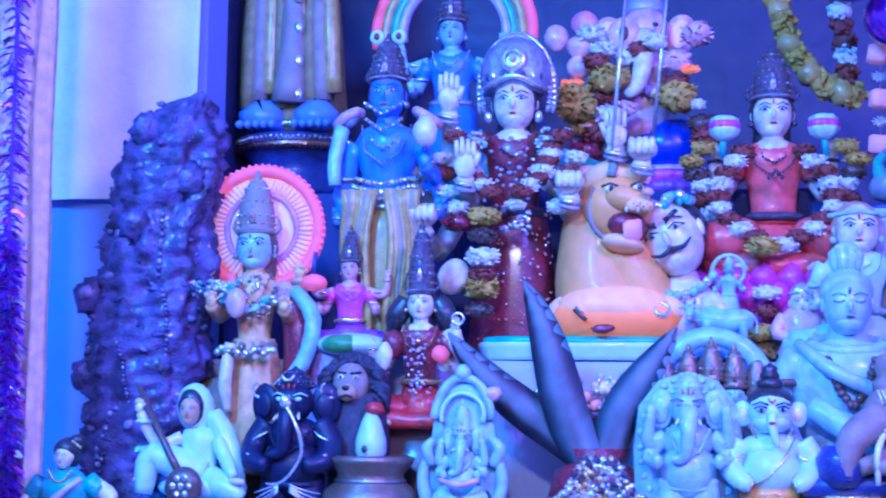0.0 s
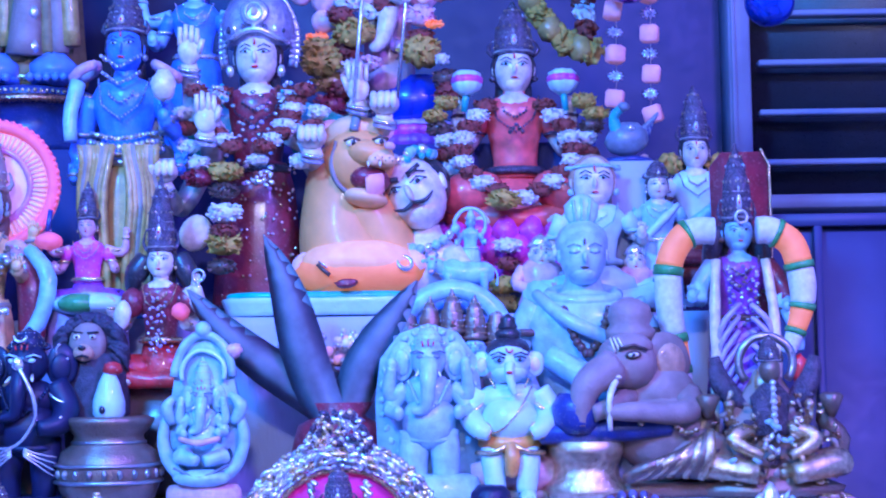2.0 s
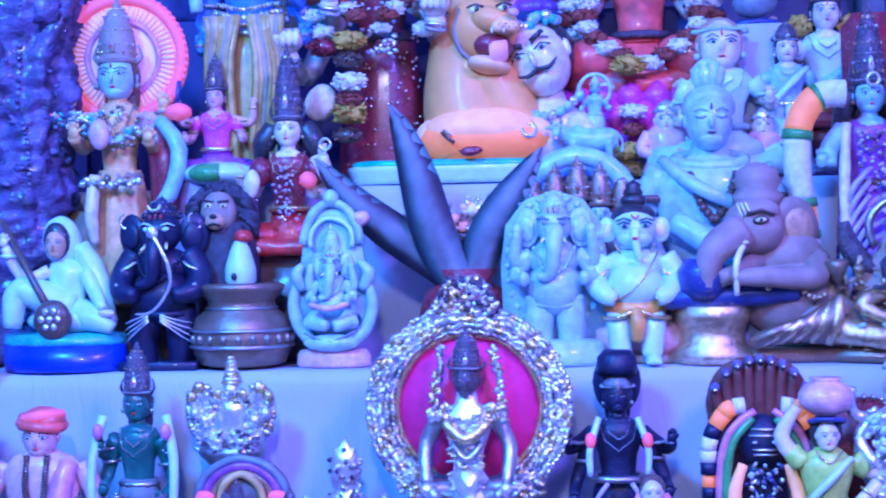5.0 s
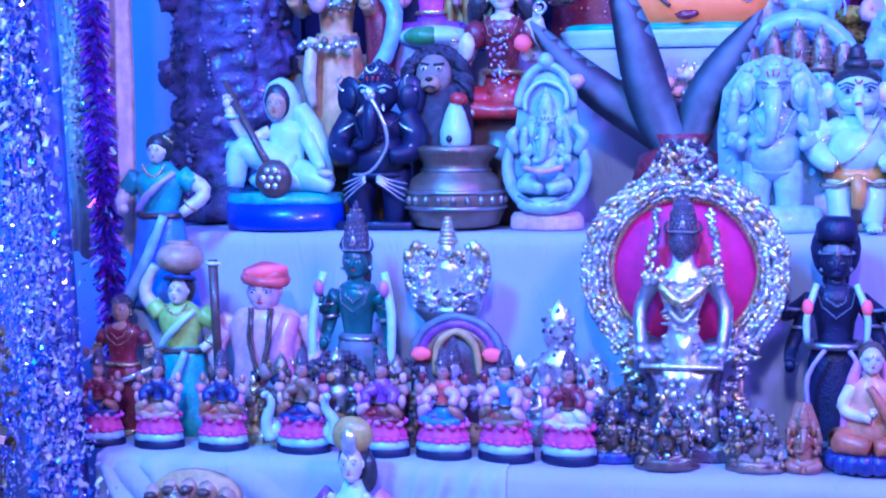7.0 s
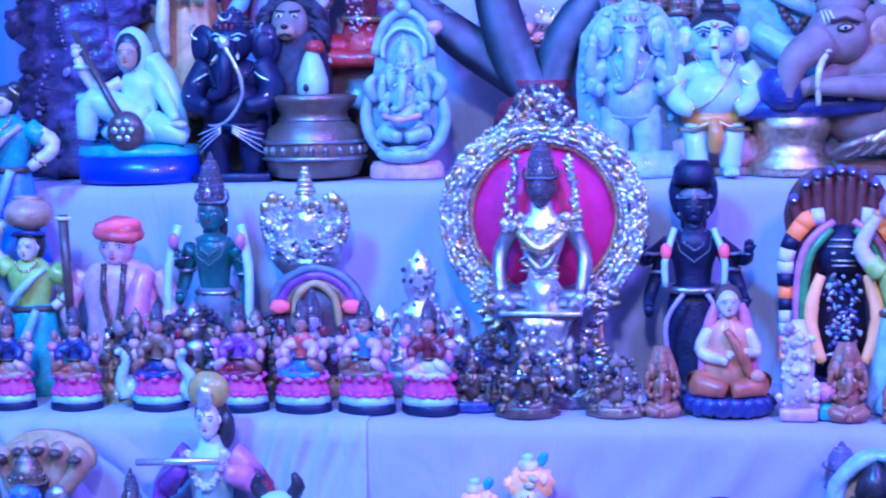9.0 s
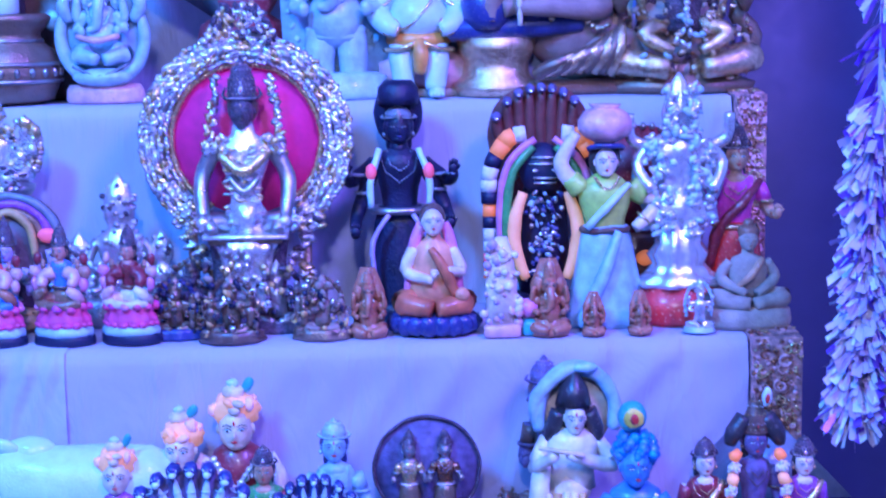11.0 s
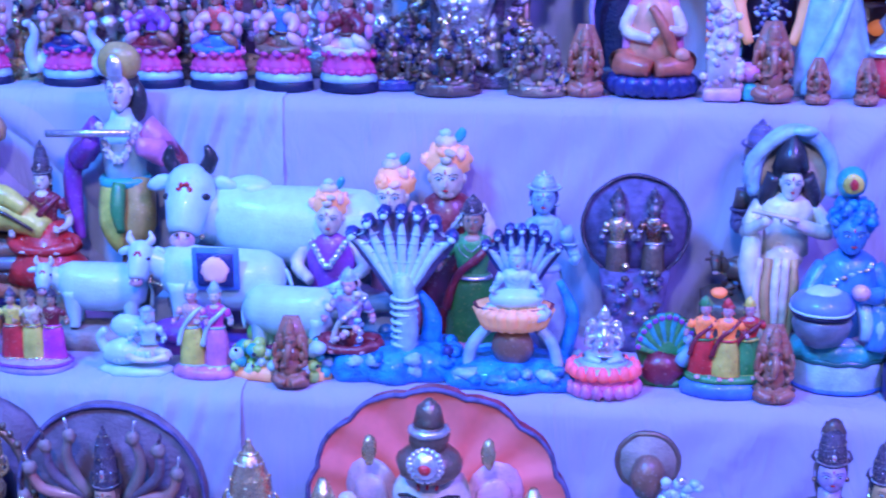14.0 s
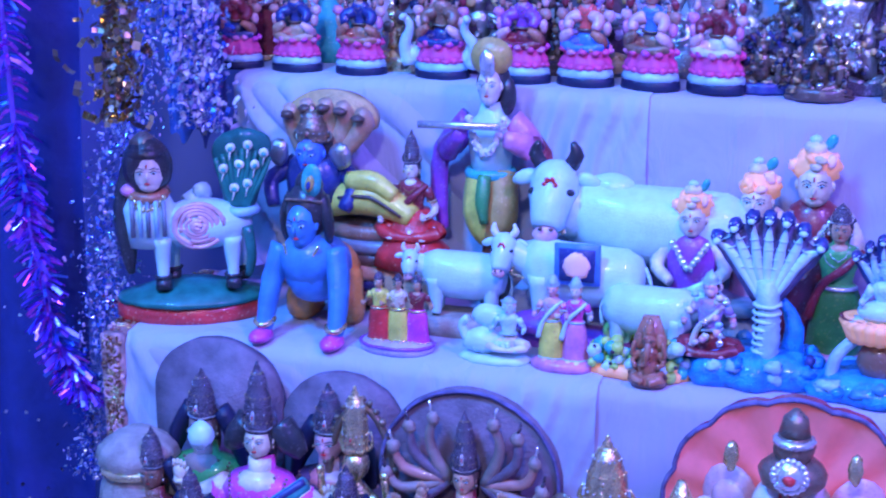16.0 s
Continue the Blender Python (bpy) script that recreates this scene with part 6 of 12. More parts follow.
# -- step A and above --
def great_goddess(F, H):
    F.s = 0.413
    rnd = random.Random(23)
    person(F, 1.0, 1.0, False, 0.02, "pale", "maroon", "maroon", "black", "tiara", palms=[(0.12, -0.12, 0.62), (-0.12, -0.12, 0.62)], pleat=0.04, head=1.12)
    F.s = 1.0
    top = H - 0.395
    F.lathe([(0.043, 0.0), (0.05, 0.012), (0.052, 0.03), (0.049, top * 0.55), (0.04, top * 0.78), (0.024, top * 0.93), (0.008, top)], "mail", (0, 0.008, 0.393), sy=0.85, seg=34, flute=0.025, lobes=17)
    for n, q in enumerate((0.050, 0.056)):
        F.ring((0, 0.012 + 0.006 * n, 0.398), q, 0.0042, ("mail", "silver")[n], sz=(top + 0.004 * n) / q * 0.98, a0=-22, a1=202, n=34)
    for k in range(34):
        a = radians(-18 + 216 * k / 33)
        F.bez([(0.047 * math.cos(a), 0.004, 0.4 + 0.064 * math.sin(a)), (0.055 * math.cos(a), 0.012, 0.4 + 0.073 * math.sin(a)), (0.061 * math.cos(a), 0.02, 0.4 + (top + 0.002) * math.sin(a))], [0.0018, 0.0026, 0.0014], "mail" if k % 3 else "silver", 4, 6)
    F.tube([(0.043 * math.cos(a), 0.0 + 0.042 * math.sin(a), 0.398 + 0.012 * max(0.0, -math.sin(a)) ** 5) for a in [math.tau * k / 32 for k in range(32)]], 0.0042, "silver", 7, True)
    F.lathe([(0.001, -0.004), (0.016, -0.004), (0.021, 0.0), (0.018, 0.004), (0.001, 0.005)], "silver", (0, -0.036, 0.435), rot=(80, 0, 0), seg=22)
    F.ring((0, -0.042, 0.435), 0.0125, 0.0022, "pewter", n=20)
    F.ell((0, -0.043, 0.435), (0.006, 0.004, 0.006), "lilac", seg=10, rows=6)
    for k in range(9):
        a = math.pi * (1.06 + 0.88 * k / 8)
        F.ell((0.045 * math.cos(a), 0.002 + 0.042 * math.sin(a), 0.413), (0.004, 0.003, 0.006), "tiara" if k % 2 else "silver", seg=8, rows=5)
    for s in (-1, 1):
        F.ell((s * 0.037, -0.022, 0.353), (0.006, 0.005, 0.009), "silver", seg=8, rows=6)
    grips = ((-0.087, -0.07, 0.372, 1), (-0.056, -0.115, 0.268, 1), (-0.116, -0.105, 0.2, 0), (0.088, -0.11, 0.243, 0), (0.15, -0.09, 0.312, 1), (0.187, -0.1, 0.29, 0), (-0.14, -0.05, 0.27, 0))
    for x, y, z, up in grips:
        s = 1 if x > 0 else -1
        el = Vector((x * 0.75 + s * 0.02, 0.0, min(z, 0.3) - 0.035))
        F.bez([(s * 0.042, 0, 0.3), el, (x, y, z - 0.018)], [0.018, 0.016, 0.012], "pale", 10)
        F.bez([(s * 0.042, 0, 0.3), Vector((s * 0.042, 0, 0.3)).lerp(el, 0.7)], [0.021, 0.019], "teal", 4)
        for q in (0.0, 0.008):
            F.ring((x, y + 0.002, z - 0.024 - q), 0.0145, 0.0028, ("silver", "mail")[q > 0], rot=(18, 12, 0), n=14, seg=6)
        if up:
            F.ell((x, y, z), (0.0165, 0.01, 0.019), "pale", seg=14, rows=9)
            for j in range(4):
                F.tube([(x + (j - 1.5) * 0.0078, y - 0.003, z + 0.01), (x + (j - 1.5) * 0.0082, y - 0.006, z + 0.039 - 0.004 * abs(j - 1.3))], [0.0046, 0.0032], "pale", 7)
            F.tube([(x - s * 0.013, y - 0.002, z - 0.003), (x - s * 0.02, y - 0.008, z + 0.016)], [0.005, 0.0035], "pale", 7)
        else:
            F.ell((x, y, z), (0.021, 0.016, 0.017), "pale", seg=14, rows=9)
            for j in range(4):
                F.bez([(x + (j - 1.5) * 0.009, y - 0.008, z + 0.012), (x + (j - 1.5) * 0.009, y - 0.018, z + 0.003), (x + (j - 1.5) * 0.009, y - 0.013, z - 0.009)], [0.005, 0.0052, 0.004], "pale", 5, 7)
    F.tube([(0.165, -0.115, 0.5), (0.146, -0.115, 0.285)], 0.0028, "silver", 7)
    for s in (-1, 1):
        line = [(s * 0.045, -0.04, 0.318), (s * 0.06, -0.066, 0.3), (s * 0.056, -0.085, 0.275), (s * 0.043, -0.1, 0.25), (s * 0.022, -0.108, 0.232)]
        for k in range(9):
            t = k / 8 * 4
            p = Vector(line[min(3, int(t))]).lerp(Vector(line[min(3, int(t)) + 1]), t - min(3, int(t)))
            tuft(F, p, 0.0165, "jasmine" if k % 2 else "chrysanth", k, 0.7)
        for k, (x, z, m) in enumerate(((0.075, 0.315, "chrysanth"), (0.095, 0.283, "jasmine"), (0.087, 0.262, "chrysanth"), (0.082, 0.235, "jasmine"), (0.07, 0.212, "jasmine"))):
            tuft(F, (s * x, -0.075 - 0.004 * k, z), 0.0165, m, 20 + k, 0.7)
        for k in range(30):
            F.ell((s * rnd.uniform(0.035, 0.085), -0.05 + rnd.uniform(-0.02, 0.01), rnd.uniform(0.29, 0.33)), 0.0034, rnd.choice(["teal", "sky", "silver"]), seg=6, rows=4)
    for x, z, r, m in ((-0.032, 0.198, 0.025, "marigold"), (-0.034, 0.172, 0.021, "umber"), (-0.033, 0.141, 0.024, "jasmine"), (-0.034, 0.116, 0.02, "chrysanth"), (-0.033, 0.098, 0.026, "marigold"), (-0.036, 0.068, 0.02, "umber"), (0.012, 0.214, 0.015, "jasmine"), (0.018, 0.192, 0.012, "chrysanth"), (-0.068, 0.19, 0.022, "maroon")):
        tuft(F, (x, -0.1, z), r, m, int(z * 1000))
    F.ell((-0.075, -0.09, 0.115), (0.022, 0.016, 0.026), "cream", (0, 25, 0), 14, 10)
    for k in range(60):
        F.ell((rnd.gauss(0.016, 0.02), -0.068, 0.25 + rnd.gauss(0, 0.026)), (0.004, 0.003, 0.003), rnd.choice(["silver", "lilac", "pewter"]), seg=6, rows=4, lump=0.3)
    for k in range(16):
        F.ell((rnd.gauss(0.02, 0.008), -0.105, 0.19 + rnd.gauss(0, 0.008)), (0.005, 0.004, 0.003), "silver", (0, rnd.uniform(0, 180), 0), seg=6, rows=4, lump=0.3)
    for k in range(70):
        a = rnd.uniform(-2.4, -0.4)
        F.ell((0.063 * math.cos(a), 0.047 * math.sin(a), 0.02 + 0.19 * rnd.random()), 0.0021, rnd.choice(["gold", "rose", "silver"]), seg=6, rows=4)


doll("many_armed_goddess", "A", -0.066, 0.115, 1.946, "white-faced goddess in dark red with many arms and flower garlands", great_goddess, "idol")


def lion_statue(F, H):
    F.piece("plinth", "glowing orange plinth")
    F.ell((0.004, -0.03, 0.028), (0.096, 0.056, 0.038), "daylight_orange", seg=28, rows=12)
    F.ell((0.002, -0.042, 0.04), (0.08, 0.046, 0.032), "peach_glow", seg=26, rows=12)
    F.ell((-0.066, -0.03, 0.03), (0.026, 0.03, 0.026), "halo_pink_glow", lump=0.1)
    F.ell((0.076, -0.035, 0.034), (0.022, 0.028, 0.024), "halo_pink_glow", lump=0.1)
    F.ell((-0.012, -0.084, 0.008), (0.016, 0.006, 0.006), "maroon", lump=0.4)
    F.tube([(-0.05, -0.079, 0.034), (-0.042, -0.085, 0.026), (-0.034, -0.085, 0.02)], 0.0028, "umber", 6)
    F.tube([(-0.048, -0.081, 0.038), (-0.038, -0.087, 0.03)], 0.0016, "silver", 6)
    F.ring((0.066, -0.07, 0.036), 0.01, 0.0035, "silver", rot=(60, 0, 20), n=16)
    F.piece("lion")
    F.bez([(0.0, 0.0, 0.02), (-0.018, 0.0, 0.07), (-0.022, 0.0, 0.12), (-0.014, 0.0, 0.17), (-0.008, 0.0, 0.205)], [0.08, 0.066, 0.056, 0.054, 0.034], "tawny", 20, 30)
    F.bez([(0.045, -0.005, 0.03), (0.03, -0.012, 0.075), (0.008, -0.018, 0.12)], [0.05, 0.046, 0.04], "tawny", 12, 22)
    F.ell((0.004, -0.03, 0.178), (0.05, 0.046, 0.048), "tawny", (0, 12, 0), 28, 18)
    F.ell((0.022, -0.06, 0.184), (0.034, 0.03, 0.021), "tawny", (0, 14, 24), 24, 14)
    F.ell((0.034, -0.074, 0.178), (0.02, 0.018, 0.013), "tawny_pale", (0, 0, 24), 18, 10)
    F.ell((0.049, -0.096, 0.192), (0.0085, 0.0055, 0.006), "rose", (0, 0, 25), 12, 8)
    for s in (-1, 1):
        F.ell((0.038 + s * 0.009, -0.086 + s * 0.003, 0.174), (0.011, 0.008, 0.008), "tawny_pale", (0, 0, 20), 12, 8)
    for k in range(8):
        F.ell((0.03 + 0.0045 * k, -0.101 + 0.0014 * k, 0.176 - 0.004 * (k % 2)), 0.0011, "umber", seg=5, rows=4)
    F.ell((0.02, -0.058, 0.152), (0.029, 0.024, 0.019), "maroon", (0, 10, 24), 18, 10)
    F.ell((0.014, -0.06, 0.126), (0.031, 0.027, 0.0125), "tawny_pale", (0, 10, 24), 20, 10)
    F.box((0.028, -0.083, 0.142), (0.027, 0.009, 0.028), "coral_glow", (12, -8, 22), bevel=0.9)
    for s in (0.02, 0.036):
        F.lathe([(0.0025, 0), (0.0018, 0.004), (0.0004, 0.008)], "ivory", (s, -0.092, 0.172), rot=(180, 0, 0), seg=8)
    F.bez([(-0.026, -0.062, 0.205), (-0.032, -0.06, 0.178), (-0.026, -0.06, 0.15), (-0.006, -0.064, 0.13), (0.016, -0.076, 0.12)], [0.002, 0.0036, 0.0042, 0.0036, 0.0015], "hide", 16, 8)
    for x, y in ((-0.003, -0.0775), (0.036, -0.084)):
        F.ell((x, y, 0.2), (0.008, 0.003, 0.004), "ivory", (0, -8, 14), 12, 7)
        F.ell((x + 0.002, y - 0.0022, 0.2), (0.0036, 0.002, 0.0036), "black", seg=9, rows=6)
        F.tube([(x - 0.011, y + 0.003, 0.203), (x, y - 0.001, 0.2065), (x + 0.011, y, 0.203)], 0.0018, "umber", 6)
    for x, z, t in ((-0.036, 0.225, 24), (0.034, 0.229, -8)):
        F.ell((x, -0.012, z), (0.018, 0.012, 0.019), "halo_pink_glow", (0, t, 0), 14, 9)
        F.ell((x + 0.002, -0.021, z - 0.001), (0.01, 0.006, 0.011), "rose", (0, t, 0), 12, 7)
    F.bez([(-0.04, -0.01, 0.216), (-0.006, -0.034, 0.228), (0.034, -0.026, 0.222)], [0.015, 0.018, 0.014], "tawny_pale", 11, 14)
    F.bez([(-0.002, -0.056, 0.22), (0.002, -0.05, 0.242)], [0.007, 0.006], "slate", 4, 10)


doll("lion_statue", "A", 0.080, 0.075, 1.74, "tawny roaring lion statue on a bright orange plinth", lion_statue, "statue", lift=0.033)


def painted_tray(F, H):
    """A low tray: white lip, teal painted top with a wavy edge."""
    def outline(q, wob):
        return [((0.142 + wob * math.sin(9 * a)) * q * math.copysign(abs(math.cos(a)) ** 0.45, math.cos(a)), 0.085 * q * math.copysign(abs(math.sin(a)) ** 0.45, math.sin(a))) for a in [math.tau * k / 48 for k in range(48)]]
    F.rings([[(x, y, z) for x, y in outline(q, 0)] for q, z in ((0.94, 0.0), (0.96, 0.006), (0.985, 0.016), (1.0, 0.022), (0.985, 0.024), (0.95, 0.02))], "white")
    F.rings([[(x, y - 0.002, z) for x, y in outline(q, 0.003)] for q, z in ((0.95, 0.018), (0.955, 0.029), (0.92, 0.032), (0.5, 0.032))], "seafoam")


material("seafoam", (0.02, 0.50, 0.40), rough=0.4, vary=0.25, coat=0.3)
doll("painted_tray", "A", 0.032, 0.088, 1.5, "low white tray with a sea-green painted top under the lion", painted_tray, "tray")


def demon(F, H):
    F.s = H
    rnd = random.Random(37)
    F.ell((0.0, 0, 0.2), (0.26, 0.2, 0.22), "rose")
    F.bez([(-0.1, -0.08, 0.4), (-0.24, -0.16, 0.36), (-0.3, -0.2, 0.2)], [0.08, 0.07, 0.05], "rose", 9)
    F.bez([(0.16, -0.06, 0.36), (0.26, -0.14, 0.2), (0.2, -0.2, 0.05)], [0.08, 0.07, 0.05], "pale", 9)
    F.lathe([(0.2, 0.2), (0.22, 0.38), (0.1, 0.48), (0.08, 0.54)], "pale", sy=0.7)
    o = len(F.v)
    face(F, (0, -0.05, 0.74), 0.21, "pale", "maroon", None)
    for s in (-1, 1):
        F.bez([(0, -0.25, 0.655), (s * 0.07, -0.25, 0.635), (s * 0.13, -0.22, 0.67)], [0.012, 0.014, 0.004], "black", 8, 6)
        F.tube([(s * 0.03, -0.255, 0.82), (s * 0.12, -0.235, 0.85)], 0.014, "black", 6)
    F.ell((0, 0.04, 0.78), (0.22, 0.2, 0.2), "black")
    for k in range(30):
        a = math.pi * k / 29
        F.ell((0.2 * math.cos(a), -0.05 - 0.13 * math.sin(a), 0.88 + 0.06 * math.sin(a) + rnd.uniform(-0.02, 0.03)), rnd.uniform(0.02, 0.034), rnd.choice(["silver", "teal", "sky"]), seg=7, rows=5, lump=0.3)
    lean = Euler((0, radians(-24), 0)).to_matrix()
    c = Vector((0, -0.05, 0.6)) * H
    F.v[o:] = [tuple(c + lean @ (Vector(p) - c)) for p in F.v[o:]]
    garland(F, (0, -0.12, 0.5), 0.2, 0.12, 0.03, ["silver", "sky", "pearl"])
    F.ring((0.24, -0.12, 0.2), 0.075, 0.016, "gold", rot=(0, 30, 0), n=14)


doll("fallen_demon_figurine", "A", 0.176, 0.07, 1.7, "pale moustached demon bust with silver tiara and necklace", demon, "figurine", turn=-12)


def flute_god(F, H):
    F.s = H
    k, r, hc = person(F, 1.0, 1.02, False, 0.134, "blue", "azure_pale", "ochre", "black", "pewter", palms=[(0.17, -0.14, 0.66), (-0.2, -0.06, 0.47), (0.24, -0.06, 0.5)], bare=True, pleat=0.06)
    for s in (-1, 1):
        for j in range(8):
            u = j / 7
            F.bez([(s * (0.02 + 0.1 * u), -0.1, 0.5), (s * (0.05 + 0.1 * u), -0.115 + 0.06 * u, 0.34), (s * (0.03 + 0.1 * u), -0.12 + 0.06 * u, 0.2 - 0.1 * (1 - u)), (s * (0.05 + 0.09 * u), -0.11 + 0.06 * u, 0.05)], [0.014, 0.017, 0.016, 0.014], ("ochre", "sand", "stone", "ochre")[j % 4], 9, 7)
        F.ring((s * 0.135, 0.0, 0.735), 0.044, 0.016, "rose", rot=(0, s * 28, 0), n=14)
    F.bez([(-0.15, -0.03, 0.7), (-0.17, -0.05, 0.6), (-0.165, -0.06, 0.52)], [0.026, 0.024, 0.022], "sky", 6, 9)
    F.ell((0.16, -0.17, 0.66), (0.04, 0.03, 0.045), "pale", lump=0.2)
    for z, w, q in ((0.52, 0.12, 0.011), (0.5, 0.125, 0.009), (0.545, 0.11, 0.008)):
        F.beads([(w * math.cos(a), 0.095 * math.sin(a), z - 0.025 * abs(math.sin(a)) ** 3) for a in [math.pi * (1 + j / 16) for j in range(17)]], q, ["silver", "pewter", "gold"], 1.7, 0.2)
    for z, w in ((0.73, 0.065), (0.68, 0.06)):
        F.beads([(-w, -0.07, z + 0.04), (0, -0.1, z), (w, -0.07, z + 0.04)], 0.006, ["silver", "slate"], 2.0, 0)
    F.v = [(p[0] * (0.8 if p[2] < 0.48 * H else 0.9), p[1], p[2]) for p in F.v]
    for s in (-1, 1):
        F.ell((s * 0.034, -0.02, 0.985), (0.024, 0.012, 0.024), "white", seg=12, rows=6)
        F.ell((s * 0.034, -0.032, 0.985), (0.01, 0.006, 0.011), "maroon", seg=8, rows=5)


doll("blue_god_figurine", "A", -0.239, 0.035, 1.932, "blue-skinned crowned god figurine in a yellow pleated dhoti", flute_god)


def lotus_goddess(F, H):
    F.s = H
    lotus(F, (0, 0, 0.02), 0.28, 0.2, "magenta", "magenta", 3, 18)
    o = len(F.v)
    person(F, 0.82, 1.0, True, 0.22, "pale", "coral", "coral", "black", "tiara", palms=[(0.19, -0.14, 0.62), (-0.19, -0.14, 0.64), (0.22, -0.02, 0.76), (-0.22, -0.02, 0.76)], head=1.1)
    F.v[o:] = [(p[0], p[1], p[2] + 0.18 * H) for p in F.v[o:]]
    for s in (-1, 1):
        F.ell((s * 0.16, -0.14, 0.31), (0.115, 0.08, 0.075), "coral", (0, s * 14, 0), 14, 9)
        F.tube([(s * 0.175, -0.07, 0.6), (s * 0.165, -0.08, 0.67)], 0.012, "teal", 7)
        F.lathe([(0.018, 0), (0.042, 0.018), (0.05, 0.04), (0.046, 0.05)], "white", (s * 0.165, -0.08, 0.655), seg=24, flute=0.1, lobes=8)
        F.lathe([(0.047, 0.036), (0.0515, 0.045), (0.0515, 0.058), (0.047, 0.064)], "magenta", (s * 0.165, -0.08, 0.655), seg=24, flute=0.1, lobes=8)
        F.lathe([(0.047, 0.062), (0.045, 0.075), (0.03, 0.084)], "white", (s * 0.165, -0.08, 0.655), seg=24, flute=0.1, lobes=8)
        line = [(s * 0.1, -0.06, 0.62), (s * 0.17, -0.12, 0.53), (s * 0.2, -0.16, 0.43), (s * 0.13, -0.21, 0.34), (s * 0.02, -0.23, 0.28)]
        for k in range(10):
            t = k / 9 * 4
            p = Vector(line[min(3, int(t))]).lerp(Vector(line[min(3, int(t)) + 1]), t - min(3, int(t)))
            tuft(F, p, 0.042, "jasmine" if k % 2 else "chrysanth", k, 0.7)
        for k, (x, z, m) in enumerate(((0.235, 0.63, "marigold"), (0.275, 0.585, "marigold"), (0.26, 0.54, "umber"), (0.235, 0.5, "jasmine"), (0.24, 0.45, "chrysanth"), (0.22, 0.4, "jasmine"))):
            tuft(F, (s * x, -0.08, z), 0.046, m, 30 + k)
    for x, z, r, m in ((-0.05, 0.27, 0.06, "marigold"), (-0.04, 0.12, 0.045, "jasmine"), (-0.04, 0.06, 0.04, "chrysanth"), (-0.05, -0.01, 0.055, "marigold"), (-0.05, -0.07, 0.05, "ochre")):
        tuft(F, (x, -0.27, z), r, m, int(z * 100))
    for k in range(5):
        F.ell((-0.02 + 0.01 * k, -0.15, 0.54 - 0.012 * abs(k - 2)), 0.008, "tiara", seg=6, rows=4)


doll("red_lotus_goddess", "A", 0.306, 0.185, 1.937, "crowned goddess in red seated on a magenta lotus, garlanded", lotus_goddess, "idol", lift=0.045)


def wooden_block(F, H):
    F.box((0, 0, 0.022), (0.3, 0.16, 0.044), "slate", bevel=0.1)


doll("plinth_block", "A", 0.302, 0.185, 1.54, "low dark plinth under the lotus goddess", wooden_block, "plinth")


def tall_gold_god(F, H):
    F.s = H
    person(F, 1.0, 0.95, False, 0.17, "blue", "shaded_gold", "shaded_gold", "black", "gold", palms=[(0.2, -0.1, 0.5), (-0.2, -0.1, 0.5)], sash="hide", pleat=0.13)
    for s in (-1, 1):
        F.box((s * 0.075, -0.1, 0.045), (0.115, 0.12, 0.09), "azure_pale", (8, 0, s * 6), bevel=0.7)
        for j in range(5):
            F.ell((s * 0.075 + (j - 2) * 0.022, -0.165, 0.014), (0.012, 0.016, 0.012), "azure_pale", seg=7, rows=5)
    for j in range(9):
        F.bez([(-0.1 + 0.025 * j, -0.085 - 0.015 * (j % 2), 0.5), (-0.11 + 0.027 * j, -0.095, 0.3), (-0.115 + 0.029 * j, -0.09, 0.07 + 0.02 * (j % 3))], [0.015, 0.028, 0.026], ("shaded_gold", "hide", "ochre")[j % 3], 8, 7)
    for k in range(4):
        F.ell((0.03, -0.135, 0.1 + k * 0.09), (0.016, 0.012, 0.02), "silver", seg=8, rows=5)


doll("gold_robed_statue", "T", -0.447, 0.1, 2.43, "tall blue-footed statue in a gold pleated robe on a round stand", tall_gold_god, "statue", lift=0.1)


def round_stand(F, H):
    F.lathe([(0.085, 0), (0.09, 0.01), (0.07, 0.03), (0.075, 0.06), (0.095, 0.075), (0.098, 0.095), (0.09, 0.099)], "navy", seg=30)
    F.ring((0, 0, 0.078), 0.096, 0.007, "copper", rot=(0, 0, 0), n=30)
    F.beads([(0.098 * math.cos(a), 0.098 * math.sin(a), 0.09) for a in [math.tau * k / 24 for k in range(25)]], 0.003, "gold", 3)


doll("round_stand", "T", -0.449, 0.1, 1.854, "dark round turned stand with a copper rim", round_stand, "stand")


def arch_god(F, H):
    F.s = H
    person(F, 0.95, 1.05, False, 0.2, "sky", "blue", "blue", "navy", "silver", arms=4)
    for q, m in ((0.33, "daylight_pink"), (0.29, "ochre"), (0.25, "teal"), (0.22, "lilac")):
        F.ring((0, 0.06, 0.72), q, 0.024, m, a0=-10, a1=190, n=30)


doll("rainbow_arch_idol", "T", -0.198, 0.13, 2.133, "blue idol under a striped rainbow arch", arch_god, "idol")


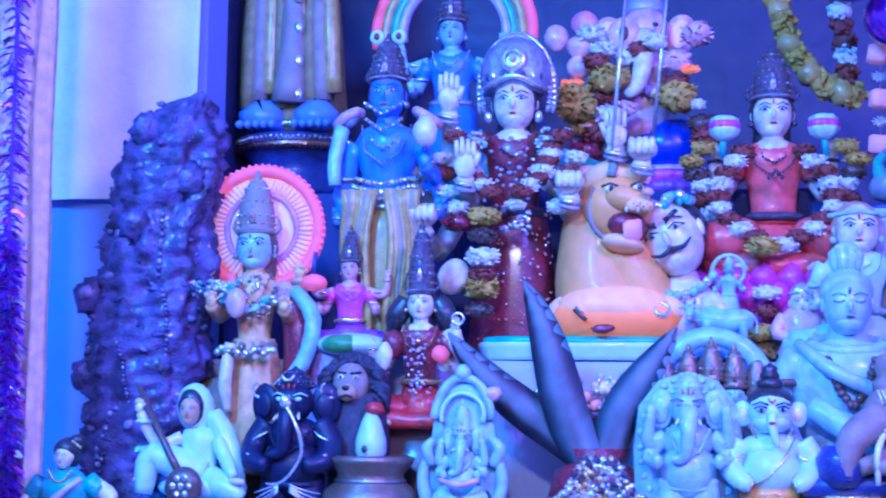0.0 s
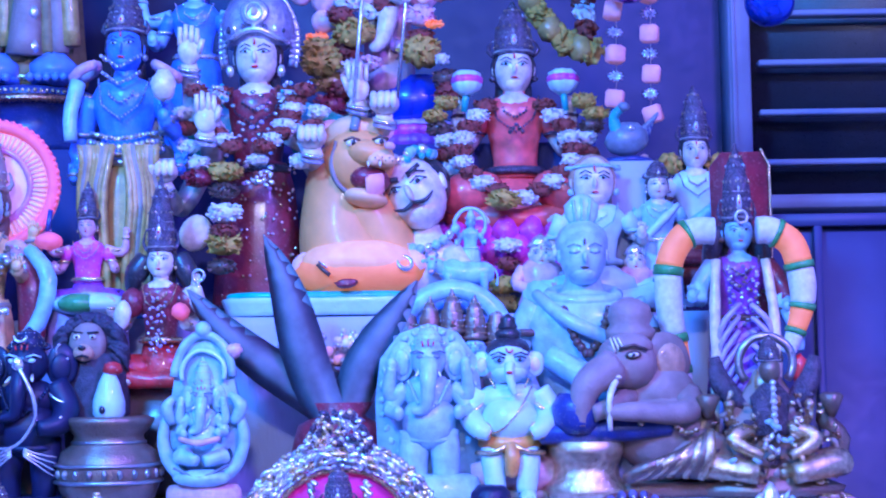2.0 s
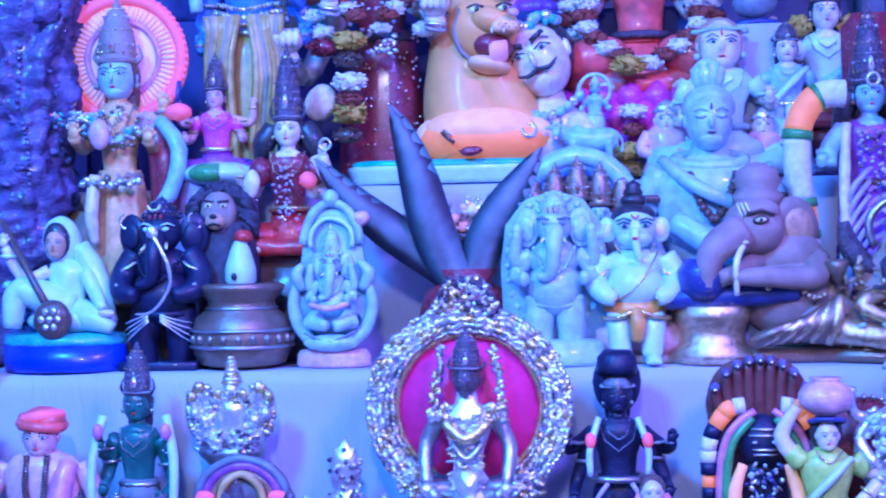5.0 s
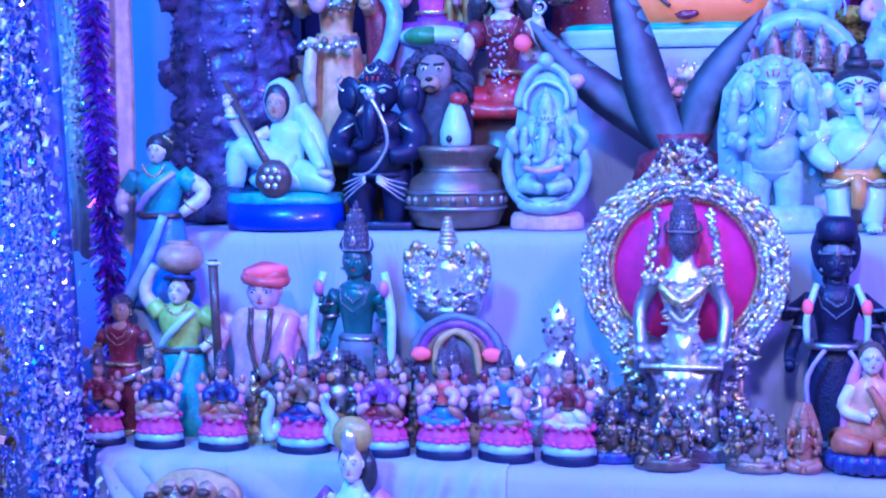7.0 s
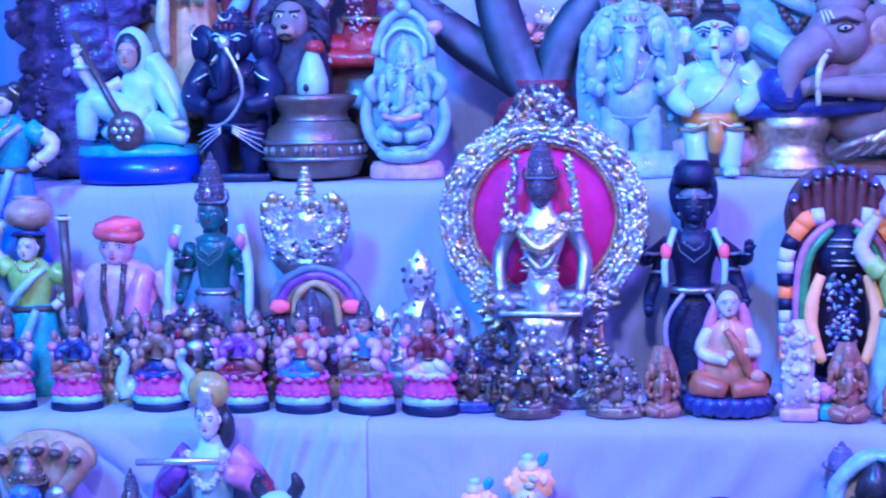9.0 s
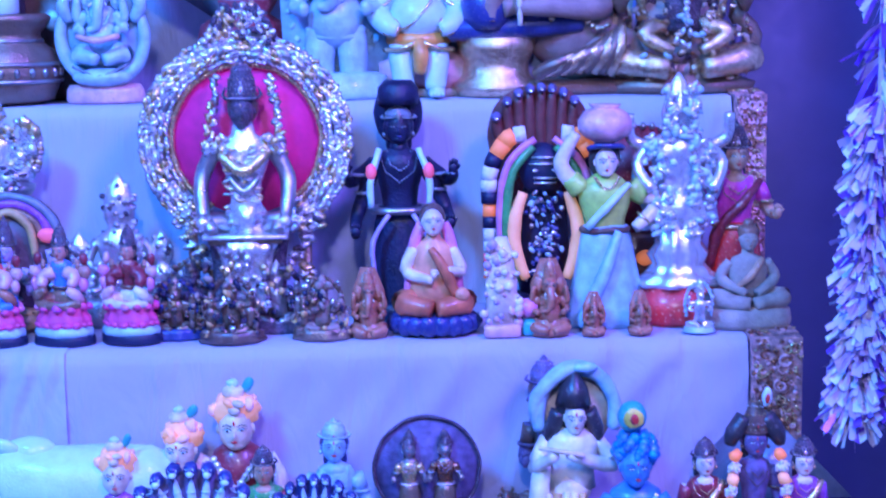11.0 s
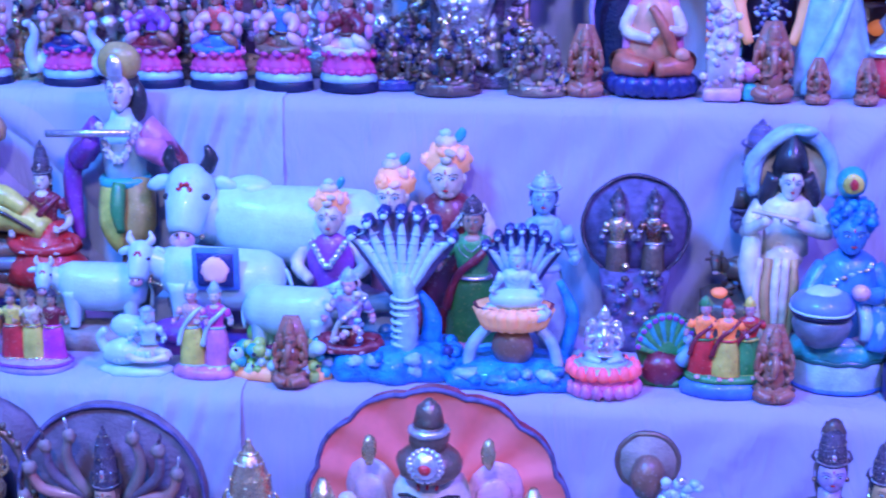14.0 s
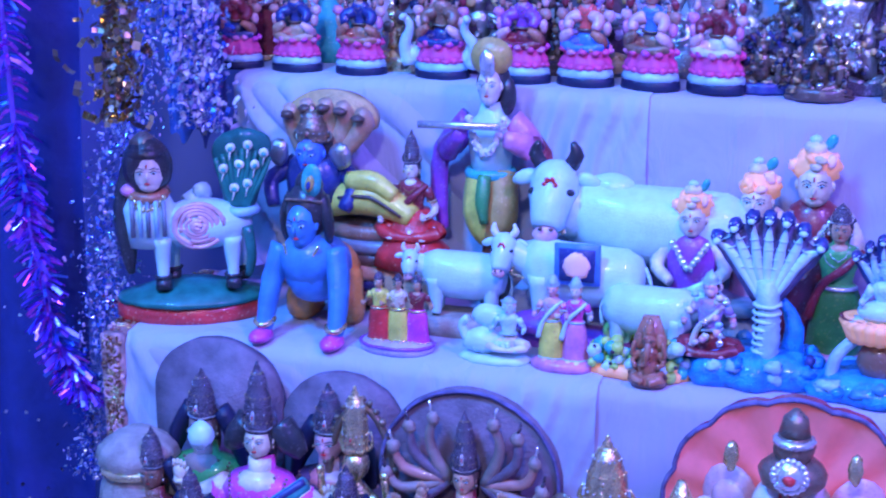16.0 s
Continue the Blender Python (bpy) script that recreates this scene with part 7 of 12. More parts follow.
def pink_elephant(F, H):
    """An idol on a blue seat over a purple lotus, all but buried in flowers."""
    x0, z0 = 0.093, 1.736

    def at(x, y, z):
        return (x - x0, y, z - z0)
    for n, (r, z) in enumerate(((0.06, 0.002), (0.056, 0.02))):
        F.lathe([(r * 0.9, 0), (r, 0.008), (r * 0.96, 0.02)], ("purple", "magenta")[n], (0.062, 0, z), sy=0.7, seg=48, flute=0.07, lobes=16)
    F.lathe([(0.06, 0), (0.058, 0.004), (0.05, 0.008)], "lilac", (0.062, 0, 0.038), sy=0.7, seg=48, flute=0.06, lobes=16)
    F.box((0.06, 0.005, 0.08), (0.094, 0.08, 0.078), "royal", bevel=0.35)
    F.bez([at(0.118, 0.0, 1.83), at(0.116, 0.0, 1.9), at(0.115, 0.0, 1.96), at(0.112, 0.0, 2.02)], [0.036, 0.042, 0.034, 0.03], "rose", 12, 18)
    F.ell(at(0.118, -0.02, 1.995), (0.04, 0.035, 0.04), "rose", seg=18, rows=12)
    F.bez([at(0.117, -0.045, 1.985), at(0.117, -0.07, 1.94), at(0.108, -0.075, 1.9), at(0.09, -0.07, 1.885)], [0.018, 0.016, 0.013, 0.008], "pale", 12, 12)
    for s in (-1, 1):
        F.ell(at(0.118 + s * 0.055, 0.0, 1.995), (0.026, 0.008, 0.034), "rose", (0, s * 14, 0), 16, 9)
        F.ell(at(0.118 + s * 0.055, -0.008, 1.995), (0.016, 0.004, 0.024), "halo_pink_glow", (0, s * 14, 0), 12, 7)
        F.ell(at(0.118 + s * 0.017, -0.054, 2.0), (0.005, 0.002, 0.003), "black", seg=8, rows=5)
    F.lathe([(0.036, 0), (0.04, 0.01), (0.03, 0.03), (0.016, 0.05), (0.003, 0.065)], "mail", at(0.118, 0.0, 2.025), seg=20)
    for k in range(5):
        F.bez([at(0.1 + 0.012 * k, -0.04, 1.915 - 0.006 * k), at(0.118 + 0.012 * k, -0.052, 1.898 - 0.006 * k)], [0.008, 0.01], ("pale", "lilac")[k % 2], 4, 8)
    F.ell(at(0.087, -0.06, 1.983), (0.026, 0.012, 0.028), "rose", seg=16, rows=10)
    F.ell(at(0.087, -0.072, 1.983), (0.008, 0.006, 0.012), "umber", seg=9, rows=6)
    for z in (1.935, 1.967):
        F.ell(at(0.017, -0.05, z), (0.021, 0.015, 0.019), "rose", seg=14, rows=9)
    F.ell(at(0.025, -0.05, 2.005), (0.022, 0.015, 0.02), "pink", seg=14, rows=9)
    F.ell(at(-0.02, -0.04, 1.985), (0.02, 0.015, 0.022), "rose", seg=14, rows=9)
    heads = ((0.007, 1.906, 0.018, "daylight_orange", 0.45), (0.012, 1.884, 0.03, "marigold", 0.7), (0.016, 1.862, 0.032, "marigold", 0.7), (0.024, 1.838, 0.028, "ochre", 0.7), (0.05, 1.825, 0.026, "chrysanth", 0.7), (0.064, 1.91, 0.032, "marigold", 0.75), (0.05, 1.885, 0.024, "chrysanth", 0.7), (0.062, 1.856, 0.024, "jasmine", 0.6),
             (0.09, 1.86, 0.02, "rose", 0.7), (0.038, 1.987, 0.025, "jasmine", 0.6), (0.055, 1.957, 0.023, "jasmine", 0.6), (0.045, 1.935, 0.022, "chrysanth", 0.7), (0.093, 1.946, 0.024, "jasmine", 0.7), (0.113, 1.955, 0.02, "chrysanth", 0.8), (0.135, 1.965, 0.018, "jasmine", 0.8), (0.085, 1.925, 0.018, "umber", 0.7),
             (0.168, 1.936, 0.025, "halo_petal", 0.75), (0.188, 1.92, 0.014, "daylight_orange", 0.5), (0.168, 1.905, 0.022, "chrysanth", 0.7), (0.168, 1.88, 0.033, "marigold", 0.85), (0.198, 1.975, 0.025, "rose", 0.9), (0.205, 1.84, 0.022, "umber", 0.8), (0.21, 1.815, 0.024, "chrysanth", 0.8), (0.2, 1.865, 0.012, "jasmine", 0.8), (0.03, 1.8, 0.028, "maroon", 0.8), (0.075, 1.8, 0.026, "umber", 0.8))
    for k, (x, z, r, m, flat) in enumerate(heads):
        tuft(F, at(x, -0.06 - 0.012 * (k % 3), z), r, m, k, flat)
    F.tube([at(0.16, -0.085, 2.1), at(0.13, -0.085, 1.8)], 0.003, "silver", 7)


doll("pink_elephant_idol", "T", 0.093, 0.1, 2.089, "pink elephant-headed idol heaped with marigold and white flowers", pink_elephant, "idol")


def white_block(F, H):
    F.box((0, 0, 0.106), (0.078, 0.08, 0.212), "cotton", bevel=0.12)


doll("cloth_covered_box", "A", 0.461, 0.1, 1.701, "tall cloth-covered pale box used as a plinth", white_block, "box")


def blue_bird(F, H):
    F.s = H
    F.lathe([(0.4, 0), (0.42, 0.06), (0.3, 0.1)], "navy", sy=0.6)
    F.ell((0, 0, 0.4), (0.36, 0.24, 0.28), "slate", (0, -10, 0), 16, 10, 0.1)
    F.bez([(-0.15, -0.05, 0.5), (-0.22, -0.12, 0.75), (-0.1, -0.2, 0.88)], [0.12, 0.08, 0.07], "teal", 9)
    F.ell((-0.06, -0.22, 0.9), (0.1, 0.1, 0.08), "slate")
    for k in range(10):
        F.bez([(0.15, 0, 0.45), (0.3 + 0.02 * k, 0, 0.5 + 0.03 * k), (0.32 + 0.02 * k, 0, 0.3 + 0.06 * k)], [0.05, 0.04, 0.01], "slate" if k % 2 else "navy", 6, 6)
    F.ell((0.05, -0.2, 0.55), (0.06, 0.04, 0.05), "silver", lump=0.3)


doll("blue_bird_ornament", "A", 0.462, 0.1, 1.766, "dark blue glazed bird ornament on a cloth box", blue_bird, "ornament", lift=0.213)


def instrument_goddess(F, H):
    F.s = H
    person(F, 1.0, 1.05, True, 0.3, "pale", "white", "maroon", "black", "bronze", arms=4, head=1.1, base="maroon", base_h=0.12)
    F.tube([(-0.2, -0.2, 0.2), (0.22, -0.22, 0.5)], [0.03, 0.03], "sky", 9)
    for s in (-1, 1):
        F.beads([(s * 0.12, 0.02, 0.62), (s * 0.24, 0.02, 0.55), (s * 0.27, 0.0, 0.42)], 0.06, ["marigold", "ochre"], 1.2, 0.35)


doll("lute_goddess_figurine", "A", 0.561, 0.12, 1.794, "seated goddess figurine with a lute and yellow flowers", instrument_goddess, lift=0.03)


def sari_lady(F, H):
    F.s = H
    person(F, 1.0, 1.15, False, 0.12, "pale", "sky", "sky", "black", "silver", scarf="white", sash="white", palms=[(0.14, -0.14, 0.6), (-0.14, -0.14, 0.55)], head=1.15)


doll("pale_sari_figurine", "A", 0.497, 0.05, 1.678, "small figurine in a pale blue sari with long black hair", sari_lady)


def cow_boy(F, H):
    F.s = H
    F.lathe([(0.28, 0), (0.3, 0.05), (0.24, 0.1)], "sky", sy=0.7)
    o = len(F.v)
    cow(F, 0.55, "sky", "slate")
    F.v[o:] = [(p[0], p[1] - 0.04, p[2] + 0.06 * H) for p in F.v[o:]]
    o = len(F.v)
    person(F, 0.7, 1.1, False, 0.12, "sky", "sky", "pearl", "slate", "pearl")
    F.v[o:] = [(p[0] + 0.06 * H, p[1] + 0.03 * H, p[2] + 0.3 * H) for p in F.v[o:]]
    F.ring((0.06, 0.06, 0.86), 0.15, 0.02, "pearl", n=24)


doll("pale_cowherd_figurine", "A", 0.228, 0.04, 1.611, "pale blue cowherd figurine beside a small cow", cow_boy)


def small_bust(F, H):
    F.s = H
    F.lathe([(0.25, 0), (0.3, 0.1), (0.22, 0.3), (0.28, 0.55), (0.12, 0.7)], "rose", sy=0.8)
    face(F, (0, -0.05, 0.72), 0.17, "pale")
    F.lathe([(0.18, 0.82), (0.1, 0.94), (0.02, 1.0)], "silver")
    for s in (-1, 1):
        F.bez([(s * 0.22, 0, 0.55), (s * 0.32, -0.1, 0.35), (s * 0.12, -0.22, 0.3)], [0.09, 0.08, 0.06], "rose", 8)


doll("small_pink_figurine", "A", 0.332, 0.03, 1.574, "small pink seated figurine with silver cap", small_bust)
doll("small_pink_figurine", "A", 0.46, 0.025, 1.559, "small pink seated figurine with silver cap", small_bust)


def shell_baby(F, H):
    F.s = H
    person(F, 1.0, 1.25, True, 0.03, "pale", "white", "white", "tan", "pearl", head=1.5, palms=[(0.18, -0.12, 0.66), (-0.16, -0.14, 0.55)])
    F.ell((0, -0.1, 0.16), (0.3, 0.16, 0.13), "white", lump=0.3)


doll("white_shell_figurine", "A", 0.406, 0.03, 1.669, "rounded white glazed baby figurine", shell_baby)

# -- step C --
def lotus_doll(top, low, seed, swan=False):
    def build(F, H):
        F.s = H
        rnd = random.Random(seed)
        sleeve = rnd.choice([top, top, "rose"])
        F.lathe([(0.25, 0), (0.258, 0.012), (0.254, 0.07), (0.24, 0.085)], "ink", sx=1.0, sy=0.68, seg=26)
        F.lathe([(0.244, 0.08), (0.246, 0.11), (0.225, 0.15)], "sky" if swan else "pearl", sy=0.7, seg=24, flute=0.03, lobes=11)
        F.lathe([(0.2, 0.13), (0.226, 0.17), (0.222, 0.22), (0.19, 0.26), (0.2, 0.3), (0.185, 0.34), (0.1, 0.35)], "bloom", sy=0.72, seg=44, flute=0.045, lobes=11)
        for k in range(12):
            a = math.tau * (k + 0.3 * rnd.random()) / 12
            F.ell((0.205 * math.cos(a), 0.148 * math.sin(a), 0.3 + 0.03 * rnd.random()), (0.045, 0.035, 0.03), rnd.choice(["bloom", "magenta", "pink"]), seg=8, rows=6, lump=0.3)
        for k in range(9):
            F.ell((0.21 * math.cos(math.pi * (1 + k / 8)), 0.15 * math.sin(math.pi * (1 + k / 8)), 0.17), (0.04, 0.03, 0.025), "bloom", seg=8, rows=5, lump=0.3)
        F.ell((0, 0, 0.31), (0.17, 0.12, 0.05), "bloom", seg=18, rows=8)
        o = len(F.v)
        person(F, 0.7, 1.02, True, 0.26, "clay_skin", top, low, "black", "bronze", palms=[(0.15, -0.15, 0.56), (-0.15, -0.15, 0.56), (0.2, -0.03, 0.78), (-0.2, -0.03, 0.78)], head=1.2)
        F.v[o:] = [(p[0], p[1], p[2] + 0.3 * H) for p in F.v[o:]]
        for s in (-1, 1):
            F.bez([(s * 0.05, -0.02, 0.6), (s * 0.13, -0.05, 0.56), (s * 0.12, -0.11, 0.49)], [0.055, 0.06, 0.035], sleeve, 8, 9)
            F.bez([(s * 0.09, -0.12, 0.47), (s * 0.16, -0.1, 0.42), (s * 0.19, -0.05, 0.36)], [0.03, 0.05, 0.03], rnd.choice([low, "rose", "terracotta"]), 7, 9)
            F.ell((s * 0.215, -0.03, 0.6), (0.055, 0.045, 0.05), rnd.choice(["pink", "clay_skin", "rose"]), seg=9, rows=6, lump=0.4)
            F.ell((s * 0.2, 0.0, 0.7), (0.035, 0.03, 0.05), rnd.choice(["maroon", "clay_skin", "rose"]), seg=8, rows=6, lump=0.4)
            F.ell((s * 0.2, -0.04, 0.5), (0.04, 0.04, 0.06), rnd.choice(["rose", "clay_skin", "pink"]), seg=8, rows=6, lump=0.4)
        if swan:
            for s in (-1, 1):
                F.bez([(s * 0.3, -0.05, 0.12), (s * 0.33, -0.08, 0.3), (s * 0.26, -0.12, 0.45), (s * 0.29, -0.16, 0.55)], [0.06, 0.055, 0.04, 0.03], "white", 10, 9)
                F.ell((s * 0.3, -0.18, 0.56), (0.035, 0.055, 0.035), "white")
                F.ell((s * 0.28, 0, 0.2), (0.1, 0.09, 0.1), "white", lump=0.25)
    return build


for n, (x, zt, top, low, word) in enumerate((
        (-0.596, 1.107, "maroon", "navy", "maroon"), (-0.521, 1.108, "navy", "tan", "navy blue"), (-0.442, 1.109, "navy", "terracotta", "navy blue"), (-0.345, 1.115, "brown", "navy", "brown"),
        (-0.251, 1.117, "purple", "maroon", "purple"), (-0.18, 1.118, "coral", "blue", "coral red"), (-0.109, 1.12, "blue", "brown", "blue"), (-0.038, 1.118, "maroon", "pale", "dark maroon"))):
    doll("lotus_goddess_figurine", "C", x, 0.045, zt, "small crowned goddess in %s on a pink lotus seat" % word, lotus_doll(top, low, n, n == 3), group="row of lotus goddesses", turn=6 - 3 * n)


def cluster_idol(mat, mat2, seed, arch=True):
    """A crowded cast group: a crowned sitter among attendants before a crested back, on a round plinth."""
    def build(F, H):
        rnd = random.Random(seed)
        W = H * 0.85
        idol(F, H * 0.92, W * 0.8, mat, arch, mat2, 22, seed)
        F.lathe([(0.5, 0), (0.52, 0.05), (0.47, 0.1), (0.49, 0.16), (0.4, 0.2)], mat2, (0, 0.02 * H, 0), W, W * 0.66, sz=H * 0.8, flute=0.05, lobes=9, seg=36)
        for s in (-1, 1):
            o = len(F.v)
            idol(F, H * rnd.uniform(0.55, 0.66), W * 0.34, rnd.choice([mat, mat2]), False, mat2, 8, seed + s)
            F.v[o:] = [(p[0] + s * 0.3 * W, p[1] - 0.1 * W, p[2] + 0.08 * H) for p in F.v[o:]]
        for k in range(38):
            z = rnd.uniform(0.06, 0.82)
            w = 0.47 * math.sqrt(max(0.05, 1 - (z / 0.95) ** 2.4))
            x = rnd.uniform(-w, w)
            big = H * rnd.uniform(0.03, 0.06)
            F.ell((x * W, -W * (0.26 * math.sqrt(max(0.0, 1 - (x / 0.5) ** 2)) * (1 - 0.6 * z) + rnd.uniform(-0.03, 0.03)), z * H), (big * rnd.uniform(0.6, 1.6), big * 0.7, big * rnd.uniform(0.5, 1.2)),
                  rnd.choice([mat, mat2, "umber", "umber", "tiara", "hide", "pewter", "sand", "ink"]), (rnd.uniform(0, 60), rnd.uniform(0, 180), 0), 7, 5, 0.5)
    return build


for x, off, zt, a, b, word in ((0.069, 0.035, 1.07, "bronze", "umber", "dark brass"), (0.165, 0.04, 1.066, "hide", "bronze", "worn brass"), (0.007, 0.06, 1.064, "bronze", "navy", "blackened brass"),
                               (0.114, 0.085, 1.076, "pewter", "tiara", "silver-plated"), (0.02, 0.10, 1.08, "tiara", "bronze", "tarnished"), (-0.321, 0.105, 1.115, "pewter", "tiara", "dark pewter"), (-0.249, 0.11, 1.105, "bronze", "tiara", "dull bronze"), (-0.385, 0.09, 1.108, "bronze", "gold", "gilt")):
    doll("brass_idol", "C", x, off, zt, "small %s idol with an ornamented back arch" % word, cluster_idol(a, b, int(x * 1000), True), "idol")


def terracotta_idol(mat):
    def build(F, H):
        F.s = H
        F.lathe([(0.24, 0), (0.25, 0.06), (0.19, 0.12), (0.21, 0.2)], mat, sy=0.7)
        ganesha(F, 0.95, 0.75, True, mat, mat, mat, mat, "umber")
        F.plate([(-0.2, 0.1), (0.2, 0.1), (0.22, 0.6), (0.1, 0.92), (-0.1, 0.92), (-0.22, 0.6)], 0.08, 0.13, mat)
    return build


for key, x, off, zt, mat, word in (("C", 0.214, 0.04, 1.07, "terracotta", "red-brown clay"), ("C", 0.406, 0.03, 1.078, "terracotta", "red-brown clay"), ("C", 0.452, 0.02, 1.04, "terracotta", "tiny red-brown clay"),
                                   ("C", 0.501, 0.02, 1.04, "terracotta", "tiny red-brown clay"), ("D", -0.055, 0.016, 0.823, "terracotta", "red-brown clay"), ("D", 0.398, 0.025, 0.828, "terracotta", "red-brown clay")):
    doll("clay_elephant_idol", key, x, off, zt, "%s elephant-headed idol" % word, terracotta_idol(mat), "idol", "clay elephant idols")


def sage(F, H):
    F.s = H
    rnd = random.Random(3)
    for k in range(18):
        a = math.tau * k / 18
        F.ell((0.27 * math.cos(a), 0.17 * math.sin(a), 0.085), (0.085, 0.07, 0.085), "navy", (rnd.uniform(0, 40), 0, 0), 8, 6, 0.2)
    F.lathe([(0.28, 0.02), (0.27, 0.14), (0.2, 0.2)], "navy", sy=0.65)
    for s in (-1, 1):
        F.bez([(s * 0.08, 0, 0.25), (s * 0.24, -0.08, 0.25), (s * 0.02, -0.2, 0.22)], [0.1, 0.09, 0.06], "rust", 10, 12)
    F.lathe([(0.2, 0.2), (0.17, 0.4), (0.16, 0.55), (0.14, 0.66), (0.06, 0.72), (0.05, 0.76)], "rust_pale", sy=0.72, seg=22)
    for s in (-1, 1):
        F.bez([(s * 0.13, 0, 0.64), (s * 0.2, -0.04, 0.48), (s * 0.05 + 0.04, -0.17, 0.46 + 0.04 * s)], [0.055, 0.05, 0.03], "pale", 10, 10)
        F.bez([(s * 0.08, 0.02, 0.82), (s * 0.13, 0.0, 0.7), (s * 0.17, 0.0, 0.5), (s * 0.2, 0, 0.28)], [0.04, 0.045, 0.04, 0.03], "pink", 10, 9)
    hand(F, (0.0, -0.18, 0.47), 0.025, "pale")
    F.ell((0.2, -0.16, 0.32), (0.06, 0.05, 0.05), "rust_pale")
    F.ell((0, 0.02, 0.86), (0.1, 0.09, 0.12), "umber")
    F.bez([(-0.02, -0.13, 0.66), (0.08, -0.16, 0.5), (0.16, -0.15, 0.3)], [0.03, 0.045, 0.03], "rust", 8, 9)
    face(F, (0, -0.04, 0.84), 0.09, "pale")


doll("sage_figurine", "C", 0.284, 0.05, 1.134, "seated sage figurine in a rust robe on dark blue rocks", sage)


def carved_tower(F, H):
    F.s = H
    rnd = random.Random(5)
    F.box((0, 0, 0.06), (0.36, 0.26, 0.12), "rose", bevel=0.3)
    for k in range(70):
        z = 0.12 + 0.8 * rnd.random()
        w = 0.17 * (1.05 - 0.5 * max(0, z - 0.4))
        F.ell((rnd.uniform(-w, w), rnd.uniform(-0.1, 0.02), z), (rnd.uniform(0.02, 0.05),) * 3, rnd.choice(["pale", "rose", "ivory", "pale", "lilac"]), seg=8, rows=6, lump=0.3)
    F.lathe([(0.15, 0.1), (0.16, 0.5), (0.12, 0.8), (0.06, 0.98)], "pale", sy=0.6)
    F.box((0.28, 0.02, 0.08), (0.16, 0.2, 0.16), "teal", bevel=0.3)
    F.ell((0.26, 0, 0.26), (0.1, 0.08, 0.1), "pink", lump=0.2)


doll("carved_pink_figurine", "C", 0.355, 0.03, 1.098, "pale pink carved figurine with a teal foot", carved_tower)


def pot_lady(skirt, top, pot):
    def build(F, H):
        F.s = H if pot else H * 1.16
        F.lathe([(0.19, 0.0), (0.18, 0.06), (0.14, 0.25), (0.115, 0.4), (0.1, 0.46)], skirt, sy=0.65, seg=26, flute=0.05, lobes=7)
        F.bez([(0.05, -0.09, 0.44), (-0.02, -0.12, 0.25), (-0.13, -0.13, 0.02)], [0.02, 0.03, 0.035], "sky", 9, 8)
        F.ring((0, 0, 0.44), 0.105, 0.016, "umber", sz=0.66, rot=(0, 0, 0))
        F.lathe([(0.1, 0.42), (0.09, 0.48), (0.115, 0.56), (0.13, 0.62), (0.08, 0.67), (0.04, 0.7)], top, sy=0.68)
        F.ell((0, 0.02, 0.76), (0.075, 0.07, 0.09) if pot else (0.06, 0.06, 0.08), "black")
        face(F, (0, -0.035, 0.745), 0.06 if pot else 0.05, "pale")
        if pot:
            F.ring((0, -0.01, 0.81), 0.075, 0.012, "navy", sz=0.95, rot=(-12, 0, 0))
        if pot:
            F.ell((0, 0, 0.915), (0.125, 0.125, 0.085), pot, seg=20, rows=12)
            F.lathe([(0.06, 0.0), (0.055, 0.02), (0.075, 0.04), (0.06, 0.042)], pot, (0, 0, 0.965))
            F.bez([(-0.12, 0, 0.63), (-0.2, 0, 0.74), (-0.13, -0.02, 0.88)], [0.045, 0.036, 0.026], "pale", 10)
            F.bez([(-0.11, 0, 0.62), (-0.16, 0, 0.68)], [0.055, 0.045], top, 4, 9)
        else:
            F.bez([(-0.12, 0, 0.63), (-0.19, -0.02, 0.52), (-0.14, -0.12, 0.47)], [0.045, 0.036, 0.026], "pale", 10)
            F.bez([(-0.11, 0, 0.63), (-0.17, 0, 0.56)], [0.055, 0.045], top, 4, 9)
            F.ell((0, -0.005, 0.785), (0.06, 0.062, 0.05), "black")
            F.ell((0.03, 0.05, 0.82), (0.04, 0.04, 0.035), "black")
            F.beads([(0.04, -0.02, 0.82), (0.065, 0.0, 0.79)], 0.009, "gold", 1.3, 0.3)
        F.bez([(0.12, 0, 0.63), (0.23, 0, 0.55), (0.13, -0.06, 0.45)], [0.045, 0.036, 0.026], "pale", 10)
        F.bez([(0.11, 0, 0.63), (0.18, 0, 0.585)], [0.055, 0.045], top, 4, 9)
        F.ring((0.17, -0.03, 0.49), 0.034, 0.009, "gold", rot=(0, 45, 0), n=12)
        F.bez([(0.1, -0.06, 0.65), (0.0, -0.11, 0.56), (-0.09, -0.08, 0.46)], [0.014, 0.02, 0.016], "white" if top == "lime" else "lilac", 8, 7)
        garland(F, (0, -0.07, 0.68), 0.055, 0.05, 0.008, "gold")
    return build


doll("pot_carrier_figurine", "C", 0.472, 0.075, 1.229, "woman figurine in green blouse and pale skirt carrying a pot", pot_lady("sky", "lime", "rose"))
doll("pot_carrier_figurine", "C", -0.523, 0.125, 1.225, "woman figurine in olive blouse and teal skirt carrying a clay pot", pot_lady("teal", "lime", "tan"))
doll("villager_figurine", "C", -0.572, 0.185, 1.363, "woman figurine in turquoise blouse and blue skirt, hand on hip", pot_lady("blue", "teal", None), lift=0.15)
doll("plinth_block", "C", -0.572, 0.195, 1.14, "tall cloth-covered block under the villager figurine", lambda F, H: F.box((0, 0, 0.0745), (0.075, 0.06, 0.149), "cotton", bevel=0.1), "plinth")


